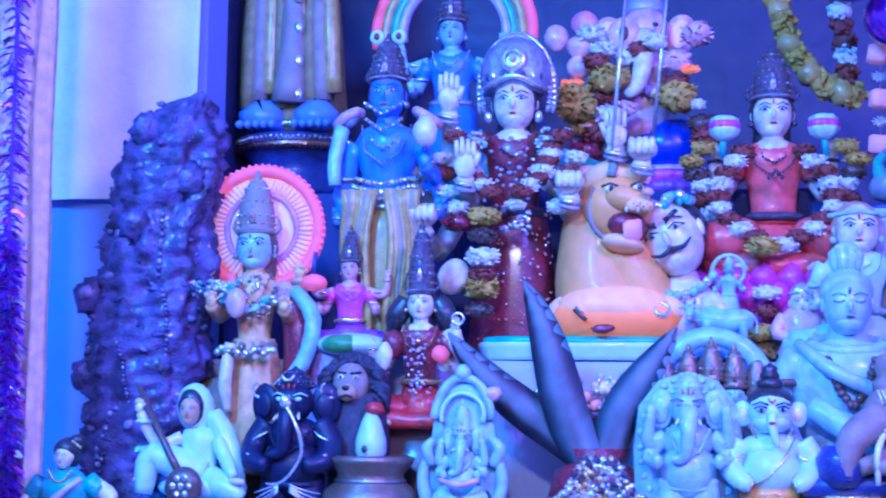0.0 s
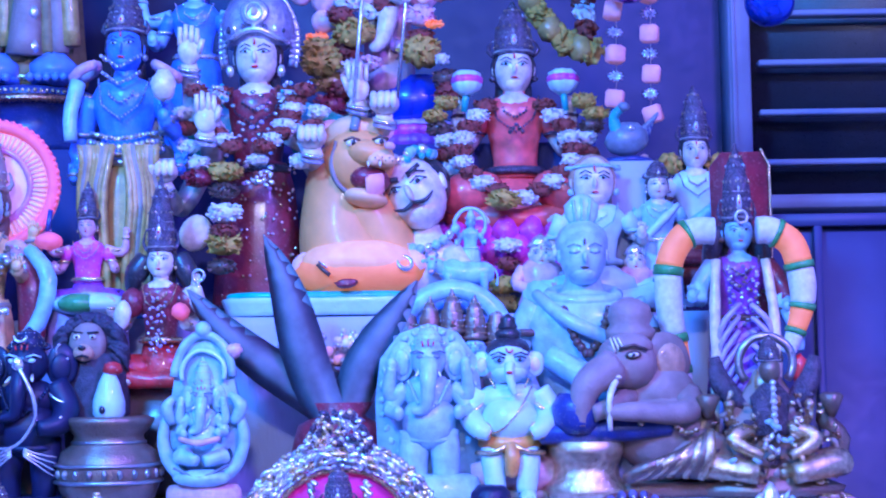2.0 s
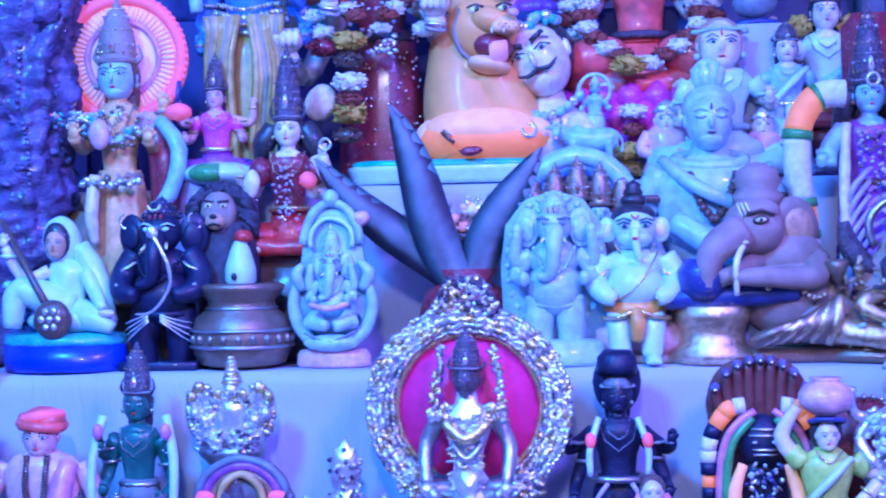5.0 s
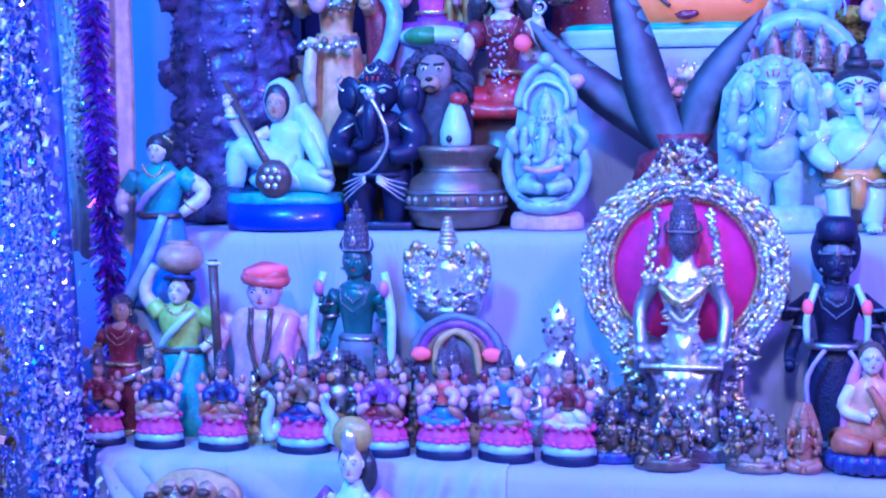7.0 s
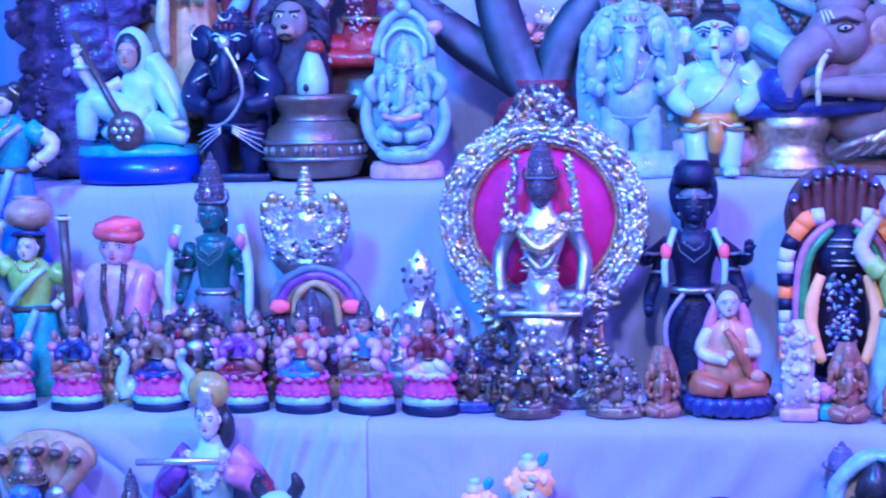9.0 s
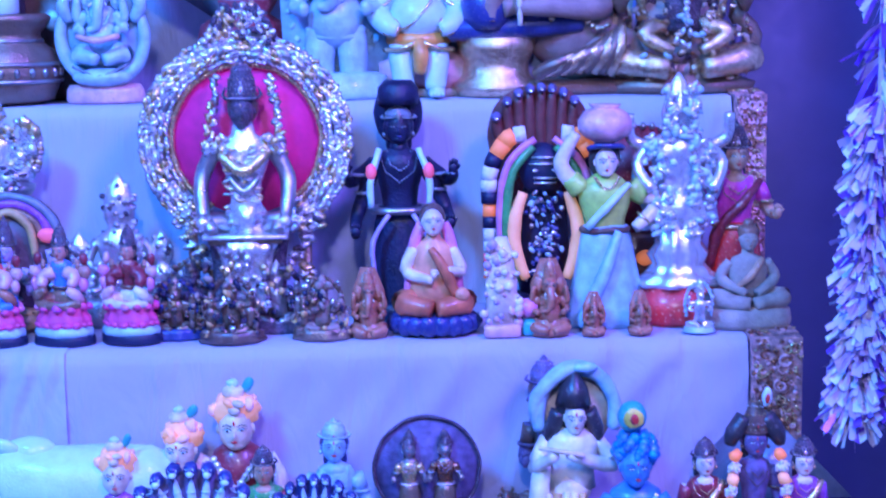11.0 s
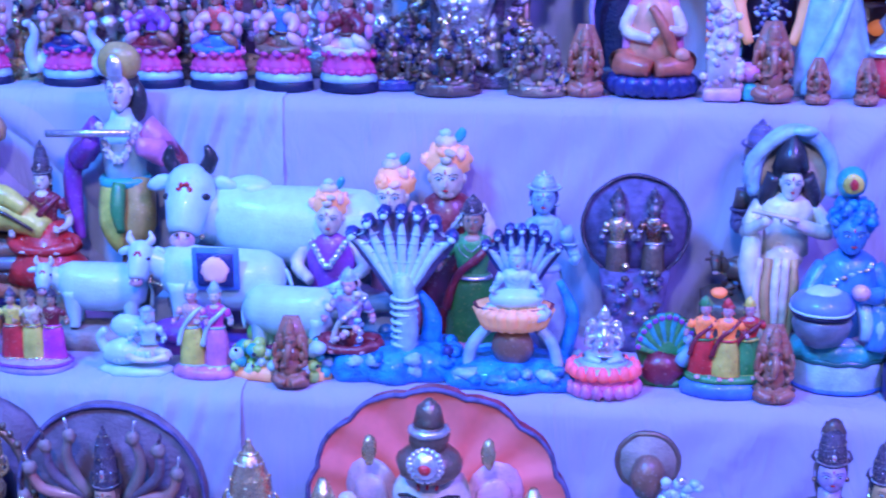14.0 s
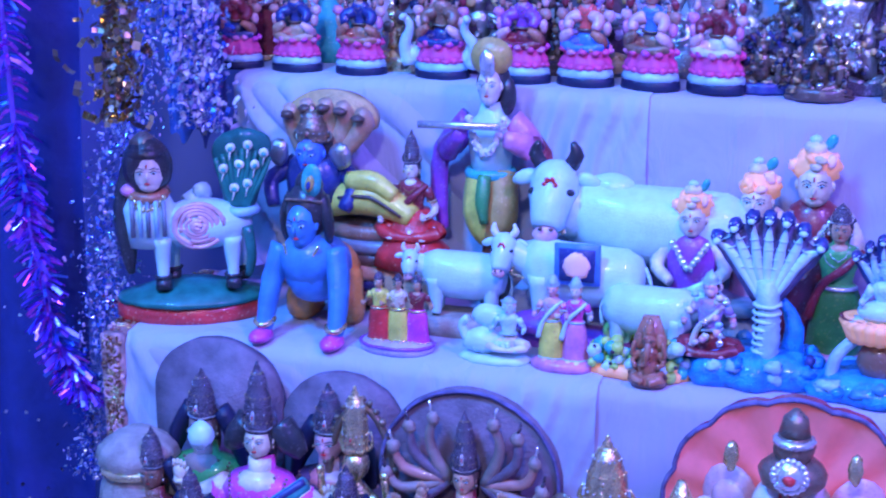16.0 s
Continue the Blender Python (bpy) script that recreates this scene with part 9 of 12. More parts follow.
def silver_trio(F, H):
    """A tall crowned figure between two short ones, all of beaded silver."""
    F.s = H
    rnd = random.Random(51)
    F.lathe([(0.36, 0), (0.38, 0.05), (0.32, 0.1), (0.34, 0.15), (0.28, 0.18)], "pewter", sy=0.4, seg=30, flute=0.04, lobes=11)
    for x, h, w in ((0, 1.0, 0.12), (-0.27, 0.62, 0.085), (0.27, 0.62, 0.085)):
        F.lathe([(w * 1.3, 0.12), (w * 1.35, 0.2 * h), (w * 0.95, 0.36 * h), (w * 1.25, 0.5 * h), (w * 1.3, 0.58 * h), (w * 0.6, 0.64 * h), (w * 0.85, 0.7 * h), (w * 0.9, 0.76 * h), (w * 0.8, 0.8 * h), (w * 0.85, 0.84 * h), (w * 0.62, 0.9 * h), (w * 0.3, 0.95 * h), (w * 0.06, h)], "silver", (x, 0, 0), sy=0.7, seg=20)
        for k in range(int(60 * h)):
            z = rnd.uniform(0.15, 0.92)
            a = rnd.uniform(math.pi, math.tau)
            q = w * (1.3 if z < 0.6 else 0.85 if z < 0.86 else 0.5)
            F.ell((x + q * math.cos(a), 0.7 * q * math.sin(a), z * h), (0.024, 0.016, 0.016), rnd.choice(["silver", "pewter", "silver", "tiara"]), (0, rnd.uniform(0, 180), 0), 7, 5, 0.5)
        for s in (-1, 1):
            F.bez([(x + s * w * 1.2, 0, 0.56 * h), (x + s * w * 1.75, -0.03, 0.42 * h), (x + s * w * 1.0, -0.09, 0.36 * h)], [0.035, 0.03, 0.022], "pewter", 8, 8)
    for k in range(22):
        a = math.pi * k / 21
        F.ell((0.33 * math.cos(a), 0.04, 0.2 + 0.36 * math.sin(a)), 0.026, "pewter" if k % 2 else "tiara", seg=7, rows=5, lump=0.4)


doll("silver_trio_idol", "C", -0.063, 0.145, 1.161, "three small silver crowned figures on one base", silver_trio, "idol")


def turbaned_man(F, H):
    F.s = H
    F.lathe([(0.22, 0), (0.2, 0.2), (0.17, 0.42), (0.19, 0.55), (0.2, 0.66), (0.15, 0.73), (0.06, 0.77), (0.05, 0.81)], "rose", sy=0.62, seg=24)
    for s in (-1, 1):
        F.bez([(s * 0.18, 0, 0.68), (s * 0.27, -0.02, 0.5), (s * 0.2, -0.12, 0.36)], [0.06, 0.05, 0.035], "rose", 10)
        F.ell((s * 0.19, -0.14, 0.34), 0.045, "pale")
    F.bez([(0.15, -0.06, 0.7), (0.12, -0.14, 0.5), (0.16, -0.13, 0.2)], [0.05, 0.06, 0.06], "pink", 9, 9)
    face(F, (0, -0.03, 0.83), 0.1, "rose")
    F.ell((0, 0.0, 0.925), (0.12, 0.11, 0.075), "coral", lump=0.2)
    F.ring((0, 0, 0.905), 0.098, 0.034, "coral", rot=(6, 8, 0))
    F.ring((0, 0, 0.94), 0.085, 0.032, "daylight_pink", rot=(-8, -10, 0))
    F.tube([(-0.22, -0.13, 0.35), (-0.25, -0.1, 1.02)], [0.022, 0.026], "umber", 8)
    F.ring((-0.25, -0.1, 1.0), 0.03, 0.012, "ivory", rot=(0, 0, 0), n=12)
    for d in (0.07, 0.1):
        F.beads([(-d * 0.6, -0.1, 0.74), (-d * 0.55, -0.14, 0.55), (0, -0.16, 0.42 - d), (d * 0.55, -0.14, 0.55), (d * 0.6, -0.1, 0.74)], 0.009, "umber", 1.7, 0)
    F.v = [(q[0] * 1.12, q[1], q[2]) for q in F.v]


doll("turbaned_musician_figurine", "C", -0.416, 0.13, 1.201, "pink-turbaned musician figurine holding an upright staff lute", turbaned_man)
doll("maroon_figurine", "C", -0.596, 0.115, 1.163, "small maroon-robed figurine with a white stick", lambda F, H: (person(F, H, 1.2, False, 0.05, "tan", "maroon", "maroon"), F.tube([(-0.3 * H, -0.15 * H, 0.25 * H), (0.3 * H, -0.16 * H, 0.5 * H)], 0.02 * H, "silver", 6)))

# -- step D --
def cow_woman(F, H):
    F.s = H
    F.lathe([(0.38, 0), (0.4, 0.02), (0.4, 0.1)], "red", (0, 0, 0), sy=0.55, seg=32)
    F.lathe([(0.4, 0.1), (0.385, 0.125), (0.2, 0.18), (0.05, 0.2)], "sea_green", sy=0.6, seg=36)
    for x, y in ((-0.14, -0.1), (0.22, -0.1), (-0.1, 0.06), (0.26, 0.06)):
        F.bez([(x, y, 0.45), (x, y, 0.3), (x, y - 0.02, 0.2)], [0.055, 0.034, 0.028], "white", 8, 9)
        F.lathe([(0.042, 0), (0.04, 0.05)], "black", (x, y - 0.02, 0.18), seg=12)
        F.ring((x, y - 0.01, 0.245), 0.04, 0.01, "black", rot=(0, 0, 0), n=12)
    F.ell((0.07, -0.02, 0.5), (0.26, 0.15, 0.135), "white", seg=18, rows=12)
    for k in range(7):
        F.ring((0.05 + 0.006 * math.sin(k * 2.2), -0.165 + 0.004 * k, 0.52), 0.015 + 0.019 * k, 0.013, "rose", n=20, rot=(90, 0, 0), a0=60 * k, a1=60 * k + 320, sz=0.9)
    F.lathe([(0.12, 0.4), (0.13, 0.52), (0.14, 0.6), (0.1, 0.68), (0.05, 0.7)], "white", (-0.2, -0.05, 0), sy=0.75)
    for k in range(5):
        F.tube([(-0.28 + 0.04 * k, -0.15, 0.66), (-0.28 + 0.04 * k, -0.16, 0.47)], 0.012, "sky" if k % 2 else "slate", 6)
    F.ell((-0.2, -0.05, 0.82), (0.13, 0.12, 0.16), "black")
    F.bez([(-0.28, 0, 0.8), (-0.33, -0.02, 0.6), (-0.32, -0.05, 0.4), (-0.31, -0.06, 0.25)], [0.06, 0.06, 0.05, 0.02], "black", 10, 9)
    face(F, (-0.19, -0.1, 0.8), 0.095, "pale")
    F.ell((-0.2, -0.05, 0.89), (0.115, 0.115, 0.06), "black")
    F.lathe([(0.075, 0), (0.08, 0.02), (0.05, 0.05), (0.02, 0.075)], "bronze", (-0.21, -0.04, 0.925))
    F.ring((-0.2, -0.06, 0.685), 0.085, 0.03, "terracotta", sz=0.9, rot=(12, 0, 0))
    F.ell((-0.29, -0.08, 0.7), (0.05, 0.04, 0.035), "pink")
    garland(F, (-0.2, -0.13, 0.67), 0.08, 0.06, 0.016, "gold")
    F.bez([(0.0, 0.0, 0.6), (0.08, 0.05, 0.66), (0.05, -0.03, 0.68)], [0.06, 0.05, 0.03], "white", 7, 8)
    fan = [(0.27 + 0.02 * u, 0.56 + 0.43 * u, (0.05 + 0.13 * u ** 0.7) * math.sqrt(max(0.02, 1 - max(0.0, (u - 0.72) / 0.28) ** 2))) for u in [k / 16 for k in range(17)]]
    F.rings([[(x + w * math.cos(a), 0.02 + 0.035 * math.sin(a) - 0.03 * (1 - (w * math.cos(a) / 0.2) ** 2), z + 0.012 * math.cos(7 * a)) for a in [math.tau * k / 24 for k in range(24)]] for x, z, w in fan], "verdigris")
    for k in range(9):
        u = (k - 4) / 4
        F.bez([(0.27 + 0.03 * u, -0.05, 0.58), (0.28 + 0.09 * u, -0.055, 0.72), (0.29 + 0.14 * u, -0.04, 0.9 - 0.05 * u * u)], [0.014, 0.02, 0.012], "sea_green", 8, 7)
    for x, z in ((0.24, 0.7), (0.31, 0.72), (0.19, 0.8), (0.27, 0.82), (0.35, 0.82), (0.23, 0.91), (0.32, 0.92), (0.4, 0.88)):
        F.ell((x, -0.07, z), (0.026, 0.01, 0.026), "ivory", seg=12, rows=6)
        F.ell((x, -0.078, z - 0.006), (0.013, 0.006, 0.014), "teal", seg=9, rows=5)
        F.bez([(x, -0.07, z - 0.02), (x - 0.012, -0.07, z - 0.07)], [0.006, 0.002], "ivory", 4, 6)
    F.bez([(0.3, -0.1, 0.5), (0.32, -0.13, 0.36), (0.3, -0.12, 0.24)], [0.03, 0.028, 0.02], "verdigris", 7, 8)
    F.ring((0.27, -0.02, 0.57), 0.075, 0.028, "sky", rot=(0, 0, 0), n=18)


doll("winged_cow_figurine", "D", -0.567, 0.078, 0.956, "white cow figurine with a woman's head and peacock tail, oval base", cow_woman, turn=24)


def crawling_baby(F, H):
    F.s = H
    for s in (-1, 1):
        F.bez([(s * 0.2, -0.02, 0.52), (s * 0.26, -0.1, 0.3), (s * 0.27, -0.2, 0.06)], [0.085, 0.075, 0.055], "azure", 10, 12)
        F.ell((s * 0.27, -0.24, 0.045), (0.08, 0.1, 0.045), "magenta", lump=0.1)
        F.ring((s * 0.27, -0.18, 0.12), 0.065, 0.016, "gold", rot=(10, 0, 0), n=14)
        F.bez([(s * 0.14, 0.25, 0.3), (s * 0.2, 0.2, 0.1), (s * 0.16, 0.4, 0.06)], [0.12, 0.1, 0.06], "orange", 9, 10)
    F.ell((0, 0.12, 0.36), (0.22, 0.28, 0.19), "azure", seg=18, rows=12)
    F.ell((0, 0.3, 0.3), (0.22, 0.18, 0.18), "orange")
    F.ell((0, -0.04, 0.46), (0.2, 0.15, 0.17), "azure", seg=18, rows=12)
    F.ell((0, -0.03, 0.74), (0.155, 0.14, 0.17), "black", lump=0.06)
    face(F, (0, -0.11, 0.68), 0.12, "azure")
    for s in (-1, 1):
        F.bez([(s * 0.11, -0.03, 0.82), (s * 0.16, -0.05, 0.7), (s * 0.16, -0.03, 0.57)], [0.05, 0.045, 0.025], "black", 8, 8)
    F.ell((0, 0.0, 0.88), (0.1, 0.09, 0.09), "black")
    F.ell((0.07, -0.1, 0.93), (0.075, 0.03, 0.1), "teal", (0, 15, 0))
    F.ell((0.07, -0.13, 0.92), (0.032, 0.02, 0.05), "ochre", (0, 15, 0))
    F.ell((0.07, -0.15, 0.915), (0.016, 0.012, 0.025), "navy", (0, 15, 0))
    F.beads([(0.13 * math.cos(a), -0.08 - 0.08 * math.sin(a), 0.81 + 0.02 * math.sin(a)) for a in [math.pi * k / 9 for k in range(10)]], 0.01, "bronze", 1.8, 0)
    garland(F, (0, -0.14, 0.56), 0.13, 0.12, 0.012, "gold")
    F.v = [(q[0] * 0.8, q[1], q[2]) for q in F.v]


doll("crawling_blue_baby", "D", -0.417, 0.055, 0.933, "blue-skinned crawling baby god figurine with peacock feather", crawling_baby)


def reclining_god(F, H):
    F.s = H
    for k in range(6):
        F.ring((0.06, 0.06, 0.06 + 0.06 * k), 0.25 - 0.02 * (k % 2), 0.036, ("brown", "navy", "tan", "umber", "slate", "brown")[k], sz=0.5, rot=(0, 0, 0), n=30)
        F.lathe([(0.22, 0.03), (0.22, 0.42)], "umber", (0.06, 0.06, 0), sy=0.5)
    F.bez([(-0.12, 0, 0.5), (0.06, -0.04, 0.53), (0.18, -0.04, 0.5), (0.28, -0.06, 0.45)], [0.08, 0.085, 0.075, 0.05], "yellow", 12, 12)
    F.bez([(-0.06, -0.1, 0.53), (0.1, -0.13, 0.55), (0.24, -0.12, 0.47)], [0.008, 0.008, 0.008], "umber", 9, 5)
    F.bez([(-0.02, -0.06, 0.6), (0.1, -0.08, 0.61), (0.2, -0.08, 0.55)], [0.05, 0.05, 0.035], "yellow", 9, 9)
    F.lathe([(0.13, 0.5), (0.14, 0.6), (0.12, 0.68), (0.05, 0.72)], "navy", (-0.2, -0.03, 0), sy=0.7)
    face(F, (-0.2, -0.08, 0.72), 0.075, "blue")
    F.ell((-0.2, 0, 0.75), (0.09, 0.07, 0.11), "black")
    crown(F, (-0.2, -0.05, 0.77), 0.07, 0.17, "bronze")
    for s in (-1, 1):
        F.bez([(-0.2 + s * 0.1, 0, 0.66), (-0.2 + s * 0.2, -0.06, 0.58), (-0.2 + s * 0.17, -0.12, 0.48)], [0.045, 0.04, 0.03], "navy", 8)
        F.ell((-0.2 + s * 0.15, -0.09, 0.72), (0.05, 0.03, 0.06), "pewter", lump=0.2)
    out = [(-0.15 + 0.22 * math.cos(a), 0.86 + 0.13 * math.sin(a)) for a in [math.pi * (-0.1 + 1.2 * k / 20) for k in range(21)]]
    F.plate(out, 0.04, 0.1, "sand")
    for k in range(5):
        u = (k - 2) / 2
        x, z = -0.15 + 0.17 * u, 0.955 - 0.04 * u * u
        F.bez([(-0.2 + 0.06 * u, 0.03, 0.66), (x, 0.02, 0.84), (x, -0.03, z)], [0.04, 0.05, 0.03], "tan", 8, 9)
        F.ell((x, -0.05, z - 0.03), (0.032, 0.03, 0.02), "umber", lump=0.3)


doll("reclining_god_figurine", "D", -0.403, 0.16, 0.991, "reclining god figurine on striped serpent coils under a cream hood", reclining_god)


def seated_lady(F, H):
    F.s = H
    F.lathe([(0.3, 0), (0.28, 0.12), (0.2, 0.2), (0.13, 0.42)], "red", sy=0.8)
    o = len(F.v)
    person(F, 0.8, 1.15, True, 0.28, "pale", "maroon", "red", "black", "gold", palms=[(0.14, -0.18, 0.5), (-0.22, -0.16, 0.45)], scarf="maroon")
    F.v[o:] = [(p[0], p[1], p[2] + 0.2 * H) for p in F.v[o:]]


doll("red_attendant_figurine", "D", -0.34, 0.155, 0.954, "small red-robed attendant figurine with a pointed crown", seated_lady, lift=0.055)


def small_box(F, H):
    F.box((0, 0, 0.027), (0.055, 0.05, 0.054), "tan", bevel=0.15)


doll("plinth_block", "D", -0.339, 0.155, 0.811, "small tan plinth block", small_box, "plinth")


def flute_player(F, H):
    F.s = H
    F.tube([(0.02, 0.03, 0), (0.02, 0.03, 0.36)], [0.075, 0.06], "brown", 14)
    F.bez([(-0.03, 0, 0.5), (-0.03, -0.05, 0.38), (0.0, -0.03, 0.28)], [0.085, 0.085, 0.05], "yellow", 9, 12)
    F.bez([(0.04, 0, 0.5), (0.06, -0.05, 0.38), (0.02, -0.05, 0.28)], [0.085, 0.085, 0.05], "ochre", 9, 12)
    F.bez([(0, -0.1, 0.52), (0, -0.14, 0.44), (0.01, -0.14, 0.36)], [0.03, 0.035, 0.02], "green", 8, 8)
    F.ring((0, 0, 0.515), 0.1, 0.022, "teal", sz=0.8, rot=(0, 0, 0))
    F.lathe([(0.09, 0.5), (0.1, 0.6), (0.12, 0.68), (0.06, 0.73), (0.045, 0.77)], "white", sy=0.7)
    F.bez([(0.1, 0, 0.7), (0.2, -0.02, 0.62), (0.1, -0.12, 0.66)], [0.06, 0.055, 0.03], "pink", 9)
    F.bez([(-0.1, 0, 0.7), (-0.2, -0.02, 0.6), (-0.1, -0.13, 0.68)], [0.06, 0.055, 0.03], "purple", 9)
    for s, m in ((-1, "purple"), (1, "maroon")):
        F.bez([(s * 0.12, 0.02, 0.7), (s * 0.24, 0.02, 0.58), (s * 0.25, 0.02, 0.4), (s * 0.22, 0, 0.3)], [0.03, 0.045, 0.04, 0.02], m, 10, 8)
    F.ell((0, 0.03, 0.84), (0.08, 0.07, 0.08), "black")
    F.ell((0.07, 0.02, 0.79), (0.04, 0.04, 0.07), "black")
    face(F, (0, -0.03, 0.83), 0.062, "pale")
    F.ell((0, 0.0, 0.93), (0.1, 0.06, 0.07), "ochre", seg=18, rows=10)
    F.ell((0, -0.07, 0.91), (0.035, 0.02, 0.05), "silver", lump=0.2)
    F.tube([(-0.3, -0.15, 0.7), (0.08, -0.14, 0.705)], 0.014, "silver", 8)
    garland(F, (0, -0.08, 0.72), 0.08, 0.12, 0.018, "jasmine")
    F.v = [(q[0] * 0.78, q[1] * 0.8, q[2]) for q in F.v]


doll("flute_player_figurine", "D", -0.261, 0.185, 1.052, "flute-playing god figurine in yellow with a pink scarf", flute_player)


def big_cow(F, H):
    cow(F, 0.212, "white", "black", lying=True, big=1.2, reach=0.46)
    F.box((0.0, 0, 0.006), (0.24, 0.1, 0.012), "slate", bevel=0.3)


doll("large_white_cow", "D", -0.083, 0.165, 0.945, "large glossy white lying cow figurine with black horns", big_cow, turn=2, lift=0.04)
doll("cow_plinth", "D", -0.098, 0.175, 0.802, "long low pale plinth under the large cow", lambda F, H: F.box((0, 0, 0.019), (0.26, 0.085, 0.038), "cotton", bevel=0.15), "plinth")


def saddled_cow(F, H):
    cow(F, 0.135, "white", "ivory", False, "daylight_pink", legs=0.7, fat=1.2)
    F.box((0.005, -0.0315, 0.08), (0.046, 0.004, 0.042), "blue", bevel=0.3)
    F.box((0.005, -0.0335, 0.08), (0.036, 0.004, 0.033), "navy", bevel=0.3)
    F.ell((0.005, -0.0355, 0.08), (0.014, 0.004, 0.013), "halo_pink_glow", lump=0.3)
    F.ell((-0.03, -0.02, 0.012), (0.035, 0.025, 0.013), "purple", lump=0.1)


doll("saddled_white_cow", "D", -0.144, 0.105, 0.887, "white cow figurine wearing a blue saddle cloth", saddled_cow, lift=0.015)
doll("plinth_block", "D", -0.144, 0.105, 0.774, "low purple plinth under the saddled cow", lambda F, H: F.box((0, 0, 0.0072), (0.12, 0.05, 0.0144), "purple", bevel=0.2), "plinth")
doll("grazing_white_cow", "D", -0.268, 0.105, 0.854, "white grazing cow figurine", lambda F, H: cow(F, 0.095, "white", "ivory", legs=0.65, fat=1.35), turn=8, lift=0.022)
doll("plinth_block", "D", -0.268, 0.105, 0.78, "low stone plinth under the grazing cow", lambda F, H: F.box((0, 0, 0.0106), (0.1, 0.05, 0.0212), "stone", bevel=0.3), "plinth")
doll("standing_white_cow", "D", -0.062, 0.072, 0.853, "white standing cow figurine with yellow-green flowers at its feet", lambda F, H: (cow(F, 0.1, "white", "ivory", legs=0.62, fat=1.3), F.beads([(-0.05, -0.02, 0.008), (0.05, -0.025, 0.008)], 0.013, ["lime", "white", "yellow"], 1.2, 0.3)), turn=170, lift=0.012)
doll("plinth_block", "D", -0.062, 0.072, 0.768, "low green plinth under the standing cow", lambda F, H: F.box((0, 0, 0.0056), (0.1, 0.05, 0.0112), "lime", bevel=0.3), "plinth")


def dancers(F, H):
    F.s = H
    F.lathe([(0.42, 0), (0.43, 0.06), (0.38, 0.12)], "lilac", sy=0.6, seg=26)
    F.ring((0, 0, 0.09), 0.42, 0.02, "purple", sz=0.6, rot=(0, 0, 0))
    for x, low, top in ((-0.2, "red", "yellow"), (0.02, "yellow", "cream"), (0.24, "magenta", "maroon")):
        o = len(F.v)
        person(F, 0.8, 1.2, False, 0.1, "tan", top, low, "black", "gold")
        F.v[o:] = [(p[0] + x * H, p[1], p[2] + 0.1 * H) for p in F.v[o:]]


doll("dancing_trio_figurine", "D", -0.316, 0.035, 0.843, "three small dancers in red and yellow on an oval base", dancers)


def swans(F, H):
    F.s = H
    F.lathe([(0.5, 0), (0.5, 0.06), (0.44, 0.1)], "white", sy=0.5, seg=24, flute=0.06, lobes=9)
    F.ell((-0.18, -0.02, 0.28), (0.3, 0.18, 0.18), "white", lump=0.12)
    F.bez([(-0.38, -0.05, 0.3), (-0.46, -0.08, 0.5), (-0.36, -0.12, 0.62)], [0.08, 0.06, 0.05], "white", 8, 9)
    for k in range(8):
        F.bez([(-0.3 + 0.07 * k, -0.12, 0.32), (-0.24 + 0.07 * k, -0.17, 0.18)], [0.05, 0.02], "white", 4, 7)
    F.ell((-0.1, 0.1, 0.6), (0.28, 0.14, 0.16), "white", lump=0.1)
    o = len(F.v)
    person(F, 0.75, 1.2, True, 0.1, "white", "white", "pale", "pale", "pearl", head=1.3)
    F.v[o:] = [(p[0] + 0.2 * H, p[1] - 0.05 * H, p[2] + 0.2 * H) for p in F.v[o:]]


doll("white_swan_figurine", "D", -0.212, 0.035, 0.824, "white porcelain swan and rider figurine", swans)


def couple(F, H):
    F.s = H
    F.lathe([(0.32, 0), (0.33, 0.06), (0.28, 0.1)], "pink", sy=0.6, seg=24)
    for x, low, top, skin in ((-0.12, "yellow", "rose", "rose"), (0.12, "pink", "magenta", "pale")):
        o = len(F.v)
        person(F, 0.9, 1.05, False, 0.12, skin, top, low, "tan", "pearl", scarf="white")
        F.v[o:] = [(p[0] + x * H, p[1], p[2] + 0.08 * H) for p in F.v[o:]]


doll("pink_couple_figurine", "D", -0.143, 0.035, 0.849, "standing couple figurine in pink and yellow", couple)


def calf_flowers(F, H):
    F.s = H
    rnd = random.Random(9)
    for k in range(60):
        F.ell((rnd.uniform(-0.75, 0.75), rnd.uniform(-0.2, 0.2), rnd.uniform(0.1, 0.6)), rnd.uniform(0.07, 0.13), rnd.choice(["lime", "lime", "teal", "lime", "white"]), seg=9, rows=6, lump=0.2)
    for k in range(8):
        F.ell((rnd.uniform(-0.7, 0.7), -0.3, rnd.uniform(0.2, 0.6)), 0.035, "black", seg=6, rows=4)
    F.lathe([(0.8, 0), (0.8, 0.12), (0.6, 0.2)], "peach_glow", sy=0.3, seg=24, flute=0.06, lobes=13)


doll("flower_bed_ornament", "D", -0.068, 0.034, 0.809, "mound of small yellow-green painted flowers", calf_flowers, "ornament")


